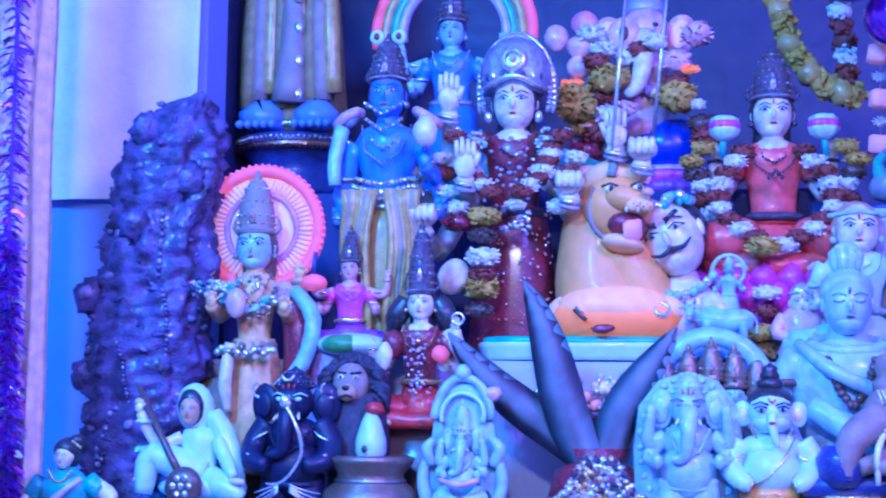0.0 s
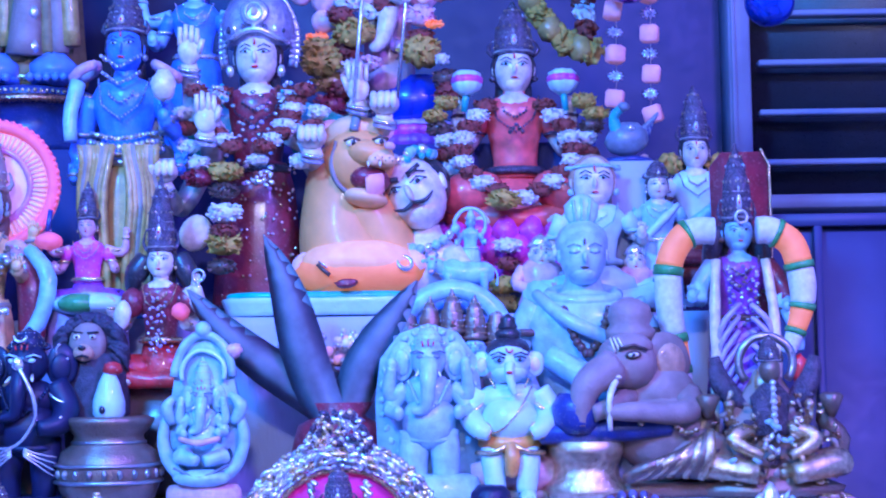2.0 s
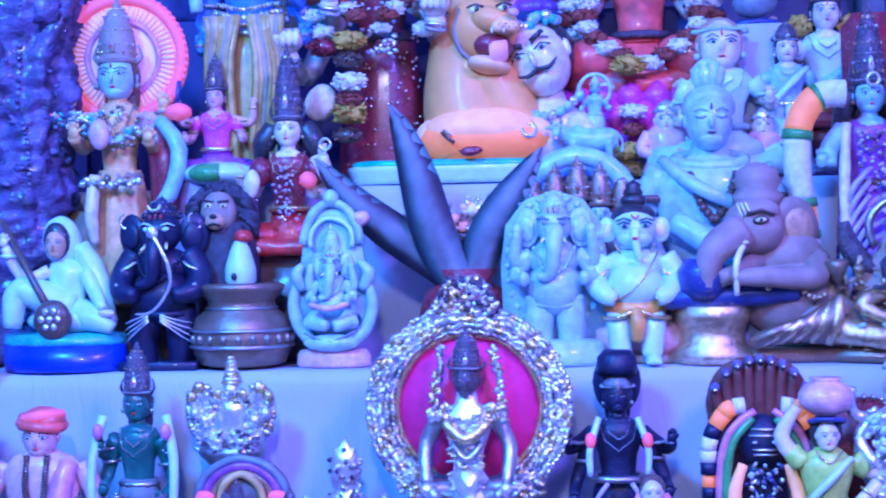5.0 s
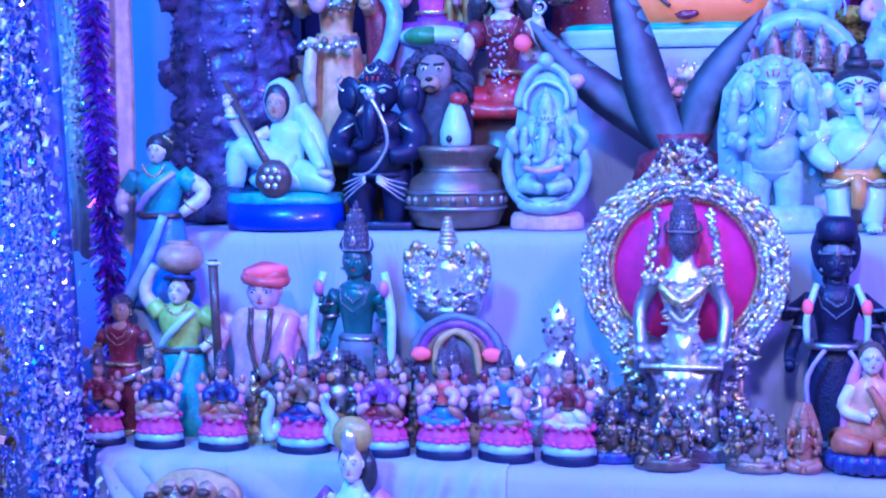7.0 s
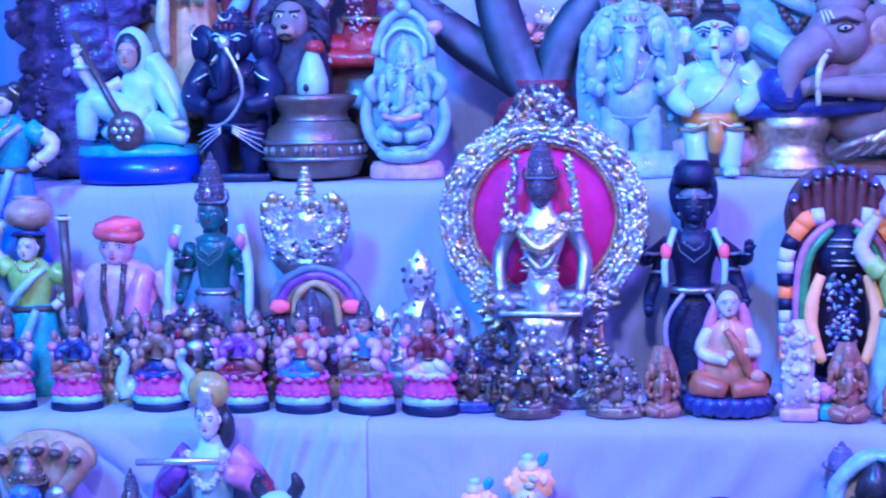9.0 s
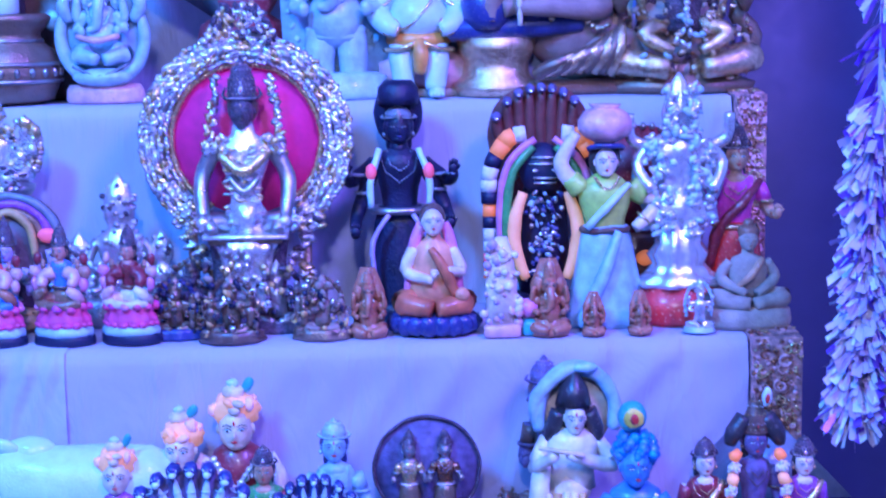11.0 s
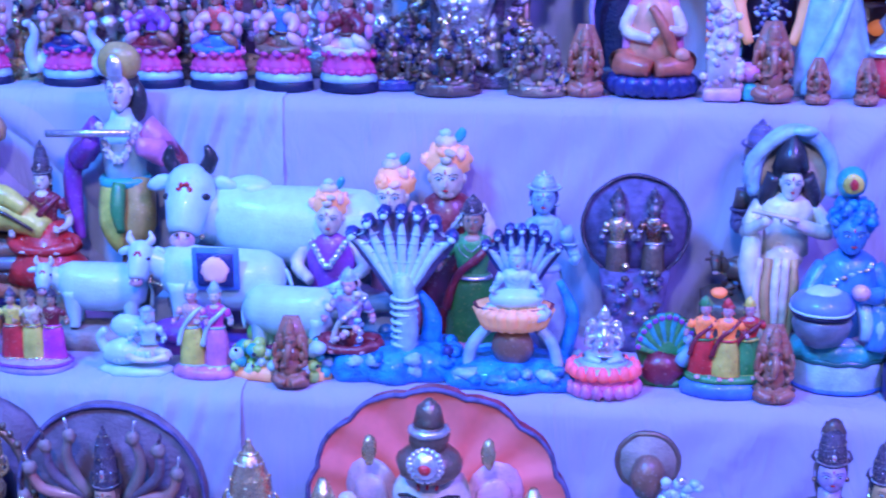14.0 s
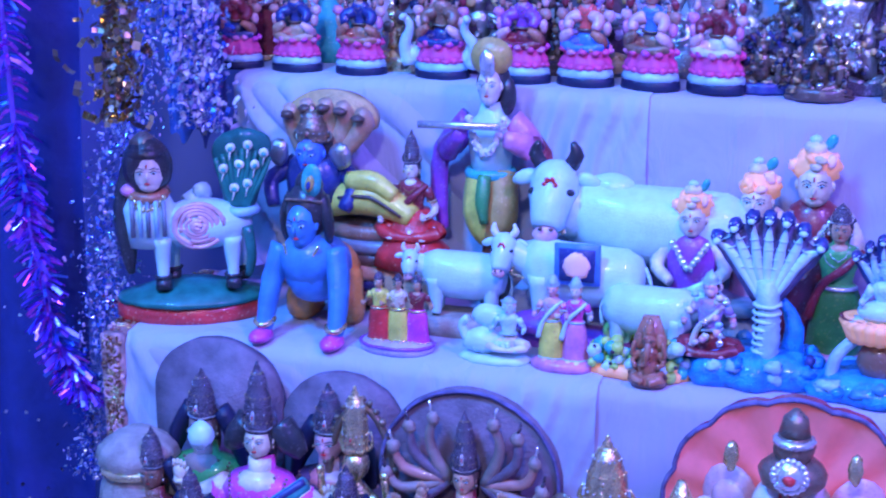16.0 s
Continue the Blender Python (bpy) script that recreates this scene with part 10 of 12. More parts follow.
def serpent_fountain(F, H):
    """A many-headed cobra rising over blue waves, with a red figure at its side."""
    F.s = H
    rnd = random.Random(14)
    F.lathe([(0.42, 0), (0.46, 0.05), (0.4, 0.13), (0.26, 0.18)], "wave", sy=0.55, seg=60, flute=0.09, lobes=9)
    for k in range(38):
        a = rnd.uniform(0, math.tau)
        F.ell((0.4 * math.cos(a), 0.22 * math.sin(a), rnd.uniform(0.04, 0.18)), (rnd.uniform(0.03, 0.08), 0.04, 0.035), rnd.choice(["wave", "wave", "azure", "sky", "navy"]), (rnd.uniform(0, 50), rnd.uniform(-30, 30), 0), 9, 7, 0.6)
    pts = [(0.1, -0.05, 0.05), (0.13, -0.08, 0.25), (0.12, -0.06, 0.45), (0.1, 0, 0.56)]
    F.bez(pts, [0.07, 0.065, 0.06, 0.08], "pearl", 12, 12)
    for k in range(9):
        F.ring((0.115, -0.06, 0.1 + 0.045 * k), 0.07, 0.012, "white", rot=(0, 0, 0), n=14, seg=6)
    hood(F, (0.1, 0.0, 0.48), 0.64, 0.54, 7, "dusk", "white", "navy")
    F.bez([(0.24, 0.05, 0.1), (0.26, 0.05, 0.3), (0.19, 0.06, 0.46)], [0.07, 0.055, 0.02], "wave", 9, 10)
    o = len(F.v)
    person(F, 0.5, 1.15, True, 0.14, "rose", "lilac", "maroon", "black", "pearl", scarf="pale")
    F.v[o:] = [(p[0] - 0.2 * H, p[1] - 0.06 * H, p[2] + 0.14 * H) for p in F.v[o:]]
    for k in range(16):
        F.ell((-0.24 + rnd.uniform(-0.09, 0.14), -0.16 + rnd.uniform(-0.03, 0.03), rnd.uniform(0.22, 0.56)), (0.025, 0.018, 0.02), rnd.choice(["pale", "silver", "rose", "sky"]), (0, rnd.uniform(0, 180), 0), 7, 5, 0.4)


doll("serpent_hood_figurine", "D", 0.03, 0.065, 0.921, "white many-headed cobra figurine rising from blue waves", serpent_fountain)


def serpent_cradle(F, H):
    F.s = H
    rnd = random.Random(15)
    F.lathe([(0.48, 0), (0.5, 0.05), (0.42, 0.11), (0.3, 0.15)], "wave", sy=0.55, seg=60, flute=0.08, lobes=8)
    for k in range(34):
        a = rnd.uniform(0, math.tau)
        F.ell((0.45 * math.cos(a), 0.24 * math.sin(a), rnd.uniform(0.03, 0.13)), (rnd.uniform(0.03, 0.08), 0.045, 0.035), rnd.choice(["wave", "azure", "wave", "sky"]), (rnd.uniform(0, 40), 0, 0), 9, 7, 0.6)
    F.ell((0, -0.08, 0.24), (0.13, 0.1, 0.13), "brown", lump=0.1)
    for s in (-1, 1):
        F.bez([(s * 0.12, -0.05, 0.38), (s * 0.24, -0.08, 0.26), (s * 0.28, -0.1, 0.1)], [0.035, 0.04, 0.035], "pearl", 9, 10)
    F.lathe([(0.08, 0.34), (0.17, 0.38), (0.235, 0.46), (0.25, 0.5), (0.22, 0.485), (0.08, 0.4)], "maroon", (0, -0.04, 0), sy=0.6, seg=28)
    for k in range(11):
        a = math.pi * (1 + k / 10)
        F.bez([(0.16 * math.cos(a), -0.04 + 0.12 * math.sin(a), 0.38), (0.215 * math.cos(a), -0.04 + 0.17 * math.sin(a), 0.49)], [0.05, 0.045], "peach_glow", 4, 8)
    F.lathe([(0.1, 0.0), (0.18, 0.05), (0.23, 0.12), (0.2, 0.115), (0.08, 0.05)], "peach_glow", (0, -0.05, 0.385), sy=0.62, seg=28)
    F.ell((0.02, -0.08, 0.55), (0.17, 0.11, 0.07), "white", lump=0.12)
    o = len(F.v)
    person(F, 0.46, 1.3, True, 0.1, "white", "white", "white", "pearl", "pearl", head=1.2)
    F.v[o:] = [(p[0] + 0.02 * H, p[1] - 0.08 * H, p[2] + 0.42 * H) for p in F.v[o:]]
    hood(F, (0.04, 0.08, 0.55), 0.5, 0.46, 7, "navy", "pearl", "navy")
    F.bez([(0.3, 0.06, 0.12), (0.36, 0.05, 0.4), (0.27, 0.08, 0.62)], [0.05, 0.045, 0.02], "wave", 9, 10)


doll("serpent_cradle_figurine", "D", 0.155, 0.055, 0.906, "white baby in an orange shell sheltered by a blue cobra hood", serpent_cradle)


def orange_cap_child(body, scale=1.0):
    def build(F, H):
        F.s = H
        rnd = random.Random(len(body))
        F.lathe([(0.14, 0), (0.15, 0.1), (0.13, 0.35), (0.15, 0.55), (0.11, 0.66), (0.05, 0.7)], body, sy=0.75)
        for s in (-1, 1):
            F.bez([(s * 0.13, 0, 0.62), (s * 0.2, -0.03, 0.48), (s * 0.1, -0.14, 0.42)], [0.05, 0.045, 0.03], "pale", 8)
        F.beads([(-0.1, -0.1, 0.64), (0, -0.15, 0.5), (0.1, -0.1, 0.64)], 0.022, "silver", 1.4, 0.2)
        face(F, (0, -0.04, 0.77), 0.092, "cream")
        F.ell((0, 0.012, 0.845), (0.108, 0.1, 0.085), "peach_glow", seg=18, rows=12, lump=0.2)
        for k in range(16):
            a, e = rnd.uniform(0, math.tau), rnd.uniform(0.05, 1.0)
            F.ell((0.1 * math.cos(a) * math.sqrt(1 - e * e * 0.8), -0.01 + 0.09 * math.sin(a), 0.835 + 0.08 * e), (0.034, 0.02, 0.022), rnd.choice(["peach_glow", "peach_glow", "halo_pink_glow", "cream"]), (rnd.uniform(0, 90), rnd.uniform(0, 180), 0), 8, 6, 0.4)
        F.ell((-0.01, 0, 0.935), (0.055, 0.05, 0.04), "cream", lump=0.2)
        F.ell((-0.01, 0, 0.975), (0.03, 0.03, 0.022), "white", lump=0.3)
        F.ell((0.06, 0.0, 0.97), (0.026, 0.015, 0.04), "teal", (0, 25, 0))
    return build


doll("orange_capped_child", "D", 0.024, 0.175, 0.944, "child god figurine with an orange flower cap", orange_cap_child("rose"), turn=-8)
doll("orange_capped_child", "D", 0.078, 0.185, 0.969, "large child god figurine with orange flower cap and peacock feather", orange_cap_child("maroon"))
doll("orange_capped_child", "D", -0.036, 0.14, 0.925, "small child god figurine with cream flower cap", orange_cap_child("purple"))
doll("green_robed_figurine", "D", 0.108, 0.14, 0.912, "small figurine in a green robe with pink base", lambda F, H: (person(F, H, 1.2, False, 0.1, "tan", "green", "green", metal="silver", scarf="maroon"), F.lathe([(0.2, 0), (0.2, 0.06)], "pink", (0, -0.02 * H, 0), H, H * 0.7, sz=H)))
doll("dancing_child_figurine", "D", 0.179, 0.12, 0.943, "tiny pale blue dancing child figurine", lambda F, H: (F.tube([(0, 0.01, 0), (0, 0.01, 0.5 * H)], 0.06 * H, "navy", 10), [F.v.extend([]), person(F, H, 0.9, False, 0.08, "sky", "sky", "pearl", "navy", "pearl")]))


def dark_plate(F, H):
    F.s = H
    F.piece("plate", "dark purple-brown round plate")
    F.lathe([(0.2, 0), (0.21, 0.06), (0.16, 0.2), (0.2, 0.46)], "dusk", sy=0.4)
    F.lathe([(0.002, -0.03), (0.28, -0.03), (0.3, -0.01), (0.3, 0.02), (0.002, 0.025)], "dusk", (0, 0.05, 0.7), rot=(90, 0, 0), seg=40)
    F.ring((0, 0.02, 0.7), 0.298, 0.01, "tiara", n=40)
    F.piece("relief", "small gilt figures in relief")
    for x, m in ((-0.1, "gold"), (0.1, "copper")):
        o = len(F.v)
        person(F, 0.58, 0.9, False, 0.15, "pewter", m, "bronze", "umber", "silver")
        F.v[o:] = [(p[0] + x * H, p[1] + 0.0, p[2] + 0.36 * H) for p in F.v[o:]]
    rnd = random.Random(2)
    for k in range(26):
        F.ell((rnd.uniform(-0.16, 0.14), -0.1 + rnd.uniform(-0.02, 0.02), rnd.uniform(0.1, 0.52)), (0.024, 0.02, 0.018), rnd.choice(["bronze", "gold", "umber", "pewter", "dusk"]), seg=7, rows=5, lump=0.3)


doll("dark_round_plaque", "D", 0.27, 0.155, 0.931, "dark brown round plaque with small gilt figures before it", dark_plate, "plaque")


def lotus_silver(F, H):
    F.s = H
    lotus(F, (0, 0, 0), 0.4, 0.34, "pink", "daylight_pink", 2, 18, 0.75)
    lotus(F, (0, 0, 0.24), 0.36, 0.12, "pearl", "white", 1, 18, 0.75)
    o = len(F.v)
    ganesha(F, 0.68, 1.0, True, "silver", "pearl", "silver", "silver", "slate")
    F.v[o:] = [(p[0], p[1], p[2] + 0.32 * H) for p in F.v[o:]]


doll("silver_lotus_idol", "D", 0.241, 0.032, 0.836, "small silver elephant-headed idol on a bright pink lotus", lotus_silver, "idol")


def peacock_mount(F, H):
    F.s = H
    F.ell((0, 0.05, 0.42), (0.36, 0.14, 0.4), "green", seg=20, rows=12)
    for k in range(13):
        a = radians(10 + 160 * k / 12)
        F.bez([(0, 0, 0.3), (0.22 * math.cos(a), -0.06, 0.35 + 0.3 * math.sin(a)), (0.37 * math.cos(a), -0.08, 0.38 + 0.48 * math.sin(a))], [0.05, 0.05, 0.05], "teal" if k % 2 else "green", 7, 7)
        F.ell((0.34 * math.cos(a), -0.12, 0.38 + 0.44 * math.sin(a)), (0.035, 0.015, 0.035), "purple", seg=8, rows=5)
    F.ell((-0.05, -0.12, 0.2), (0.24, 0.14, 0.2), "maroon", lump=0.3)
    F.bez([(0.15, -0.15, 0.3), (0.25, -0.2, 0.5), (0.2, -0.26, 0.64)], [0.09, 0.06, 0.05], "sky", 8, 9)
    F.lathe([(0.3, 0), (0.32, 0.05), (0.2, 0.1)], "green", sy=0.6)


doll("peacock_figurine", "D", 0.301, 0.06, 0.834, "green and purple peacock figurine with fanned tail", peacock_mount)


def flower_group(F, H):
    F.s = H
    F.lathe([(0.4, 0), (0.41, 0.08), (0.36, 0.14)], "blue", sy=0.55, seg=24)
    F.lathe([(0.37, 0.14), (0.36, 0.18), (0.3, 0.2)], "green", sy=0.55, seg=24)
    for x, y, low, top, cap in ((-0.2, -0.04, "red", "daylight_orange", "green"), (0.0, -0.08, "yellow", "daylight_orange", "red"), (0.2, -0.02, "green", "red", "yellow")):
        o = len(F.v)
        person(F, 0.78, 1.25, False, 0.1, "rose", top, low, "umber", cap, scarf="maroon")
        F.v[o:] = [(p[0] + x * H, p[1] + y * H, p[2] + 0.17 * H) for p in F.v[o:]]
    F.ell((-0.08, 0.02, 0.96), (0.08, 0.07, 0.05), "daylight_orange")


doll("orange_family_figurine", "D", 0.354, 0.04, 0.852, "group of three figures in orange, yellow and pink on a base", flower_group)


def dark_cow_head(F, H):
    cow(F, H * 0.55, "umber", "bronze", True)


doll("dark_brown_cow", "D", 0.385, 0.165, 0.922, "dark brown cow figurine half hidden behind other figures", dark_cow_head, lift=0.06)
doll("plinth_block", "D", 0.384, 0.165, 0.818, "dark plinth under the brown cow", lambda F, H: F.box((0, 0, 0.0295), (0.09, 0.07, 0.059), "umber", bevel=0.2), "plinth")


def arch_flutist(F, H):
    F.s = H
    F.lathe([(0.16, 0), (0.17, 0.06), (0.13, 0.12)], "ivory", sy=0.8)
    F.bez([(0.0, 0, 0.1), (-0.05, -0.03, 0.3), (0.03, 0, 0.5)], [0.075, 0.09, 0.1], "cream", 10, 14)
    F.bez([(-0.12, -0.03, 0.62), (-0.15, -0.08, 0.45), (-0.12, -0.1, 0.26)], [0.04, 0.055, 0.02], "ivory", 9, 9)
    for k in range(5):
        F.bez([(-0.1 + 0.04 * k, -0.1, 0.48), (-0.12 + 0.045 * k, -0.13, 0.3), (-0.06 + 0.025 * k, -0.1, 0.12)], [0.018, 0.024, 0.012], ("cream", "sand", "ivory")[k % 3], 8, 7)
    F.lathe([(0.12, 0.48), (0.11, 0.56), (0.14, 0.66), (0.12, 0.71), (0.05, 0.74)], "ivory", (0.02, 0, 0), sy=0.7)
    for s in (-1, 1):
        F.bez([(0.02 + s * 0.12, 0, 0.68), (0.02 + s * 0.19, -0.05, 0.58), (-0.05 + s * 0.03, -0.17, 0.66)], [0.038, 0.034, 0.022], "ivory", 9)
    F.tube([(-0.16, -0.16, 0.69), (0.06, -0.18, 0.66)], 0.01, "cream", 8)
    F.ell((0.03, 0.0, 0.8), (0.085, 0.075, 0.1), "black")
    for q in (-1, 1):
        F.bez([(0.03 + q * 0.07, -0.02, 0.8), (0.03 + q * 0.11, -0.02, 0.72), (0.03 + q * 0.13, -0.02, 0.68)], [0.045, 0.04, 0.02], "black", 7, 8)
    face(F, (0.03, -0.055, 0.78), 0.062, "ivory")
    F.lathe([(0.09, 0.83), (0.07, 0.9), (0.03, 0.95), (0.01, 0.97)], "black", (0.03, -0.01, 0))
    F.lathe([(0.002, -0.01), (0.18, -0.01), (0.18, 0.01), (0.002, 0.01)], "cream", (0.05, 0.07, 0.78), rot=(90, 0, 0), seg=30)
    F.ring((0.05, 0.03, 0.78), 0.19, 0.035, "sky", a0=-20, a1=200, n=30)
    F.bez([(-0.14, 0.03, 0.74), (-0.15, 0.02, 0.85), (0.0, 0.0, 0.97), (0.12, 0.0, 0.97)], [0.03, 0.035, 0.03, 0.02], "pearl", 10, 9)
    F.ell((0.08, -0.01, 0.98), (0.07, 0.03, 0.025), "sky")
    F.v = [(p[0] * 0.84, p[1], p[2]) for p in F.v]


doll("ivory_flutist_figurine", "D", 0.408, 0.125, 0.99, "ivory flute-player figurine with black hair under a pale arch", arch_flutist)


def butter_child(F, H):
    F.s = H
    F.piece("base", "pale blue petalled base")
    F.lathe([(0.2, 0), (0.205, 0.02), (0.205, 0.13), (0.19, 0.15)], "pearl", sy=0.8, seg=30)
    F.lathe([(0.205, 0), (0.21, 0.01), (0.2, 0.03)], "blue", sy=0.8, seg=30)
    F.lathe([(0.2, 0.14), (0.212, 0.165), (0.2, 0.2), (0.17, 0.225)], "teal", sy=0.8, seg=66, flute=0.035, lobes=11)
    F.lathe([(0.207, 0.13), (0.212, 0.142), (0.205, 0.155)], "verdigris", sy=0.8, seg=44, flute=0.02, lobes=11)
    F.ell((-0.02, -0.03, 0.222), (0.16, 0.12, 0.025), "sky", lump=0.15)
    F.ell((0.11, -0.08, 0.235), (0.07, 0.06, 0.03), "lilac", lump=0.25)
    for s in (0.08, 0.14):
        F.bez([(s, -0.08, 0.4), (s + 0.01, -0.13, 0.32), (s, -0.14, 0.25)], [0.035, 0.034, 0.028], "sky", 7, 9)
    F.piece("figure")
    F.bez([(0.05, 0, 0.3), (0.15, -0.08, 0.36), (0.13, -0.13, 0.2)], [0.085, 0.07, 0.045], "azure", 10, 10)
    for k in range(9):
        F.ell((0.02 + 0.08 * math.cos(k * 0.4), -0.09 - 0.01 * (k % 3), 0.58 - 0.012 * (k % 9)), (0.016, 0.01, 0.01), ("silver", "sky", "gold")[k % 3], seg=6, rows=4, lump=0.3)
    F.ell((0.02, 0.02, 0.28), (0.15, 0.12, 0.1), "azure")
    F.lathe([(0.13, 0.25), (0.14, 0.38), (0.13, 0.52), (0.11, 0.58), (0.05, 0.62)], "azure", (0.02, 0, 0), sy=0.8)
    F.bez([(0.12, 0, 0.54), (0.18, -0.06, 0.44), (0.04, -0.16, 0.46)], [0.05, 0.045, 0.03], "azure", 9)
    F.bez([(-0.08, 0, 0.54), (-0.15, -0.05, 0.44), (-0.12, -0.14, 0.36)], [0.05, 0.045, 0.03], "azure", 9)
    F.ell((0.05, -0.16, 0.47), (0.04, 0.035, 0.035), "rose")
    F.ell((0.02, 0.01, 0.74), (0.09, 0.09, 0.105), "wave", lump=0.3)
    face(F, (0.01, -0.06, 0.7), 0.078, "azure")
    for k in range(34):
        a, e = math.tau * k / 34 * 5.0, 0.1 + 0.85 * k / 34
        F.ell((0.02 + 0.09 * math.cos(a) * math.sqrt(1 - e * e * 0.8), 0.0 + 0.1 * math.sin(a) * math.sqrt(1 - e * e * 0.8), 0.73 + 0.11 * e), 0.024, ("wave", "azure", "wave")[k % 3], seg=8, rows=6, lump=0.5)
    F.ell((0.0, -0.02, 0.92), (0.065, 0.055, 0.07), "teal", seg=16, rows=10)
    F.ell((0.0, -0.075, 0.925), (0.045, 0.02, 0.045), "yellow")
    F.ell((0.0, -0.093, 0.925), (0.018, 0.01, 0.026), "red")
    F.piece("pot", "round slate pot of butter")
    F.lathe([(0.07, 0.0), (0.115, 0.05), (0.128, 0.1), (0.118, 0.145)], "slate", (-0.1, -0.13, 0.225), seg=28)
    F.lathe([(0.118, 0.145), (0.135, 0.16), (0.138, 0.19), (0.11, 0.225), (0.08, 0.24)], "azure_pale", (-0.1, -0.13, 0.225), seg=28)
    F.ring((-0.1, -0.13, 0.372), 0.126, 0.011, "ink", rot=(0, 0, 0), n=28)
    F.ring((-0.1, -0.13, 0.39), 0.137, 0.006, "white", rot=(0, 0, 0), n=28)
    F.ell((-0.1, -0.14, 0.462), (0.078, 0.07, 0.028), "white", lump=0.15)


doll("butter_pot_child", "D", 0.463, 0.075, 0.966, "blue child god figurine with feather crown beside a round pot", butter_child)


def royal_trio(F, H):
    F.s = H
    n = 40
    for z0, z1, r, m in ((0.0, 0.14, 1.0, "ink_blue"), (0.14, 0.182, 0.955, "white")):
        prof = [(x, y) for x, y in [(0.315 * r * math.copysign(abs(math.cos(a)) ** 0.6, math.cos(a)), 0.13 * r * math.copysign(abs(math.sin(a)) ** 0.75, math.sin(a))) for a in [math.tau * k / n for k in range(n)]]]
        F.rings([[(x * q, y * q, z) for x, y in prof] for z, q in ((z0, 0.98), (z0 + 0.01, 1.0), (z0 + 0.55 * (z1 - z0), 1.0), (z1 - 0.008, 0.985), (z1, 0.95))], m)
    F.rings([[(x * q * 1.0, y * q, z) for x, y in prof] for z, q in ((0.055, 1.042), (0.06, 1.048), (0.066, 1.042))], "navy")
    for x, h, skin, top, low, cr in ((-0.2, 0.63, "pale", "maroon", "red", 0.1), (0.0, 0.8, "dusk", "dusk", "yellow", 0.18), (0.2, 0.63, "pale", "purple", "green", 0.12)):
        o = len(F.v)
        person(F, h, 1.0 if x else 0.85, False, cr, skin, top, low, "black", "gold" if x else "umber", palms=[(0.2, -0.04, 0.4), (-0.2, -0.04, 0.4)] if x else [(0.16, -0.12, 0.5), (-0.16, -0.12, 0.5)], bare=not x, sash="magenta" if not x else None, scarf="gold" if x else None, head=1.05)
        F.v[o:] = [(p[0] + x * H, p[1], p[2] + 0.155 * H) for p in F.v[o:]]
    F.ell((0, -0.09, 0.48), (0.1, 0.04, 0.06), "magenta", lump=0.1)
    F.ell((0, -0.09, 0.43), (0.085, 0.04, 0.05), "magenta", lump=0.25)
    for q in (-1, 1):
        F.bez([(q * 0.05, -0.08, 0.42), (q * 0.07, -0.1, 0.3), (q * 0.06, -0.09, 0.2)], [0.05, 0.05, 0.045], "yellow", 8, 9)
        F.bez([(q * 0.04, 0.0, 0.86), (q * 0.085, -0.01, 0.8), (q * 0.1, -0.01, 0.75)], [0.04, 0.04, 0.02], "black", 7, 8)
    for s in (-1, 1):
        F.beads([(s * 0.09, -0.06, 0.72), (s * 0.115, -0.1, 0.55), (s * 0.1, -0.11, 0.38), (s * 0.1, -0.12, 0.2)], 0.026, ["daylight_orange", "jasmine", "peach_glow", "jasmine"], 1.75, 0.4)
    F.ell((0.03, -0.07, 0.96), (0.02, 0.015, 0.04), "white")
    F.ell((0.03, -0.085, 0.955), (0.01, 0.008, 0.02), "red", seg=8, rows=5)


doll("royal_trio_figurine", "D", 0.574, 0.045, 0.985, "crowned god with two attendants in red and green, oval navy base", royal_trio)


def toy_house(F, H):
    F.s = H
    F.box((0, 0, 0.32), (0.5, 0.5, 0.64), "navy", bevel=0.05)
    F.rings([[(0.42, -0.36, 0.62), (0.42, 0.36, 0.62), (-0.42, 0.36, 0.62), (-0.42, -0.36, 0.62)], [(0.05, -0.36, 1.0), (0.05, 0.36, 1.0), (-0.05, 0.36, 1.0), (-0.05, -0.36, 1.0)]], "slate")
    F.box((0, -0.26, 0.2), (0.16, 0.03, 0.4), "umber")


doll("toy_house", "D", 0.621, 0.165, 0.912, "small dark blue toy house with a sloping roof", toy_house, "toy house")
doll("dark_figurine", "D", 0.392, 0.19, 0.984, "small dark purple figurine behind the flutist", lambda F, H: person(F, H, 0.5, False, 0.1, "dusk", "umber", "maroon", "umber", "dusk"))

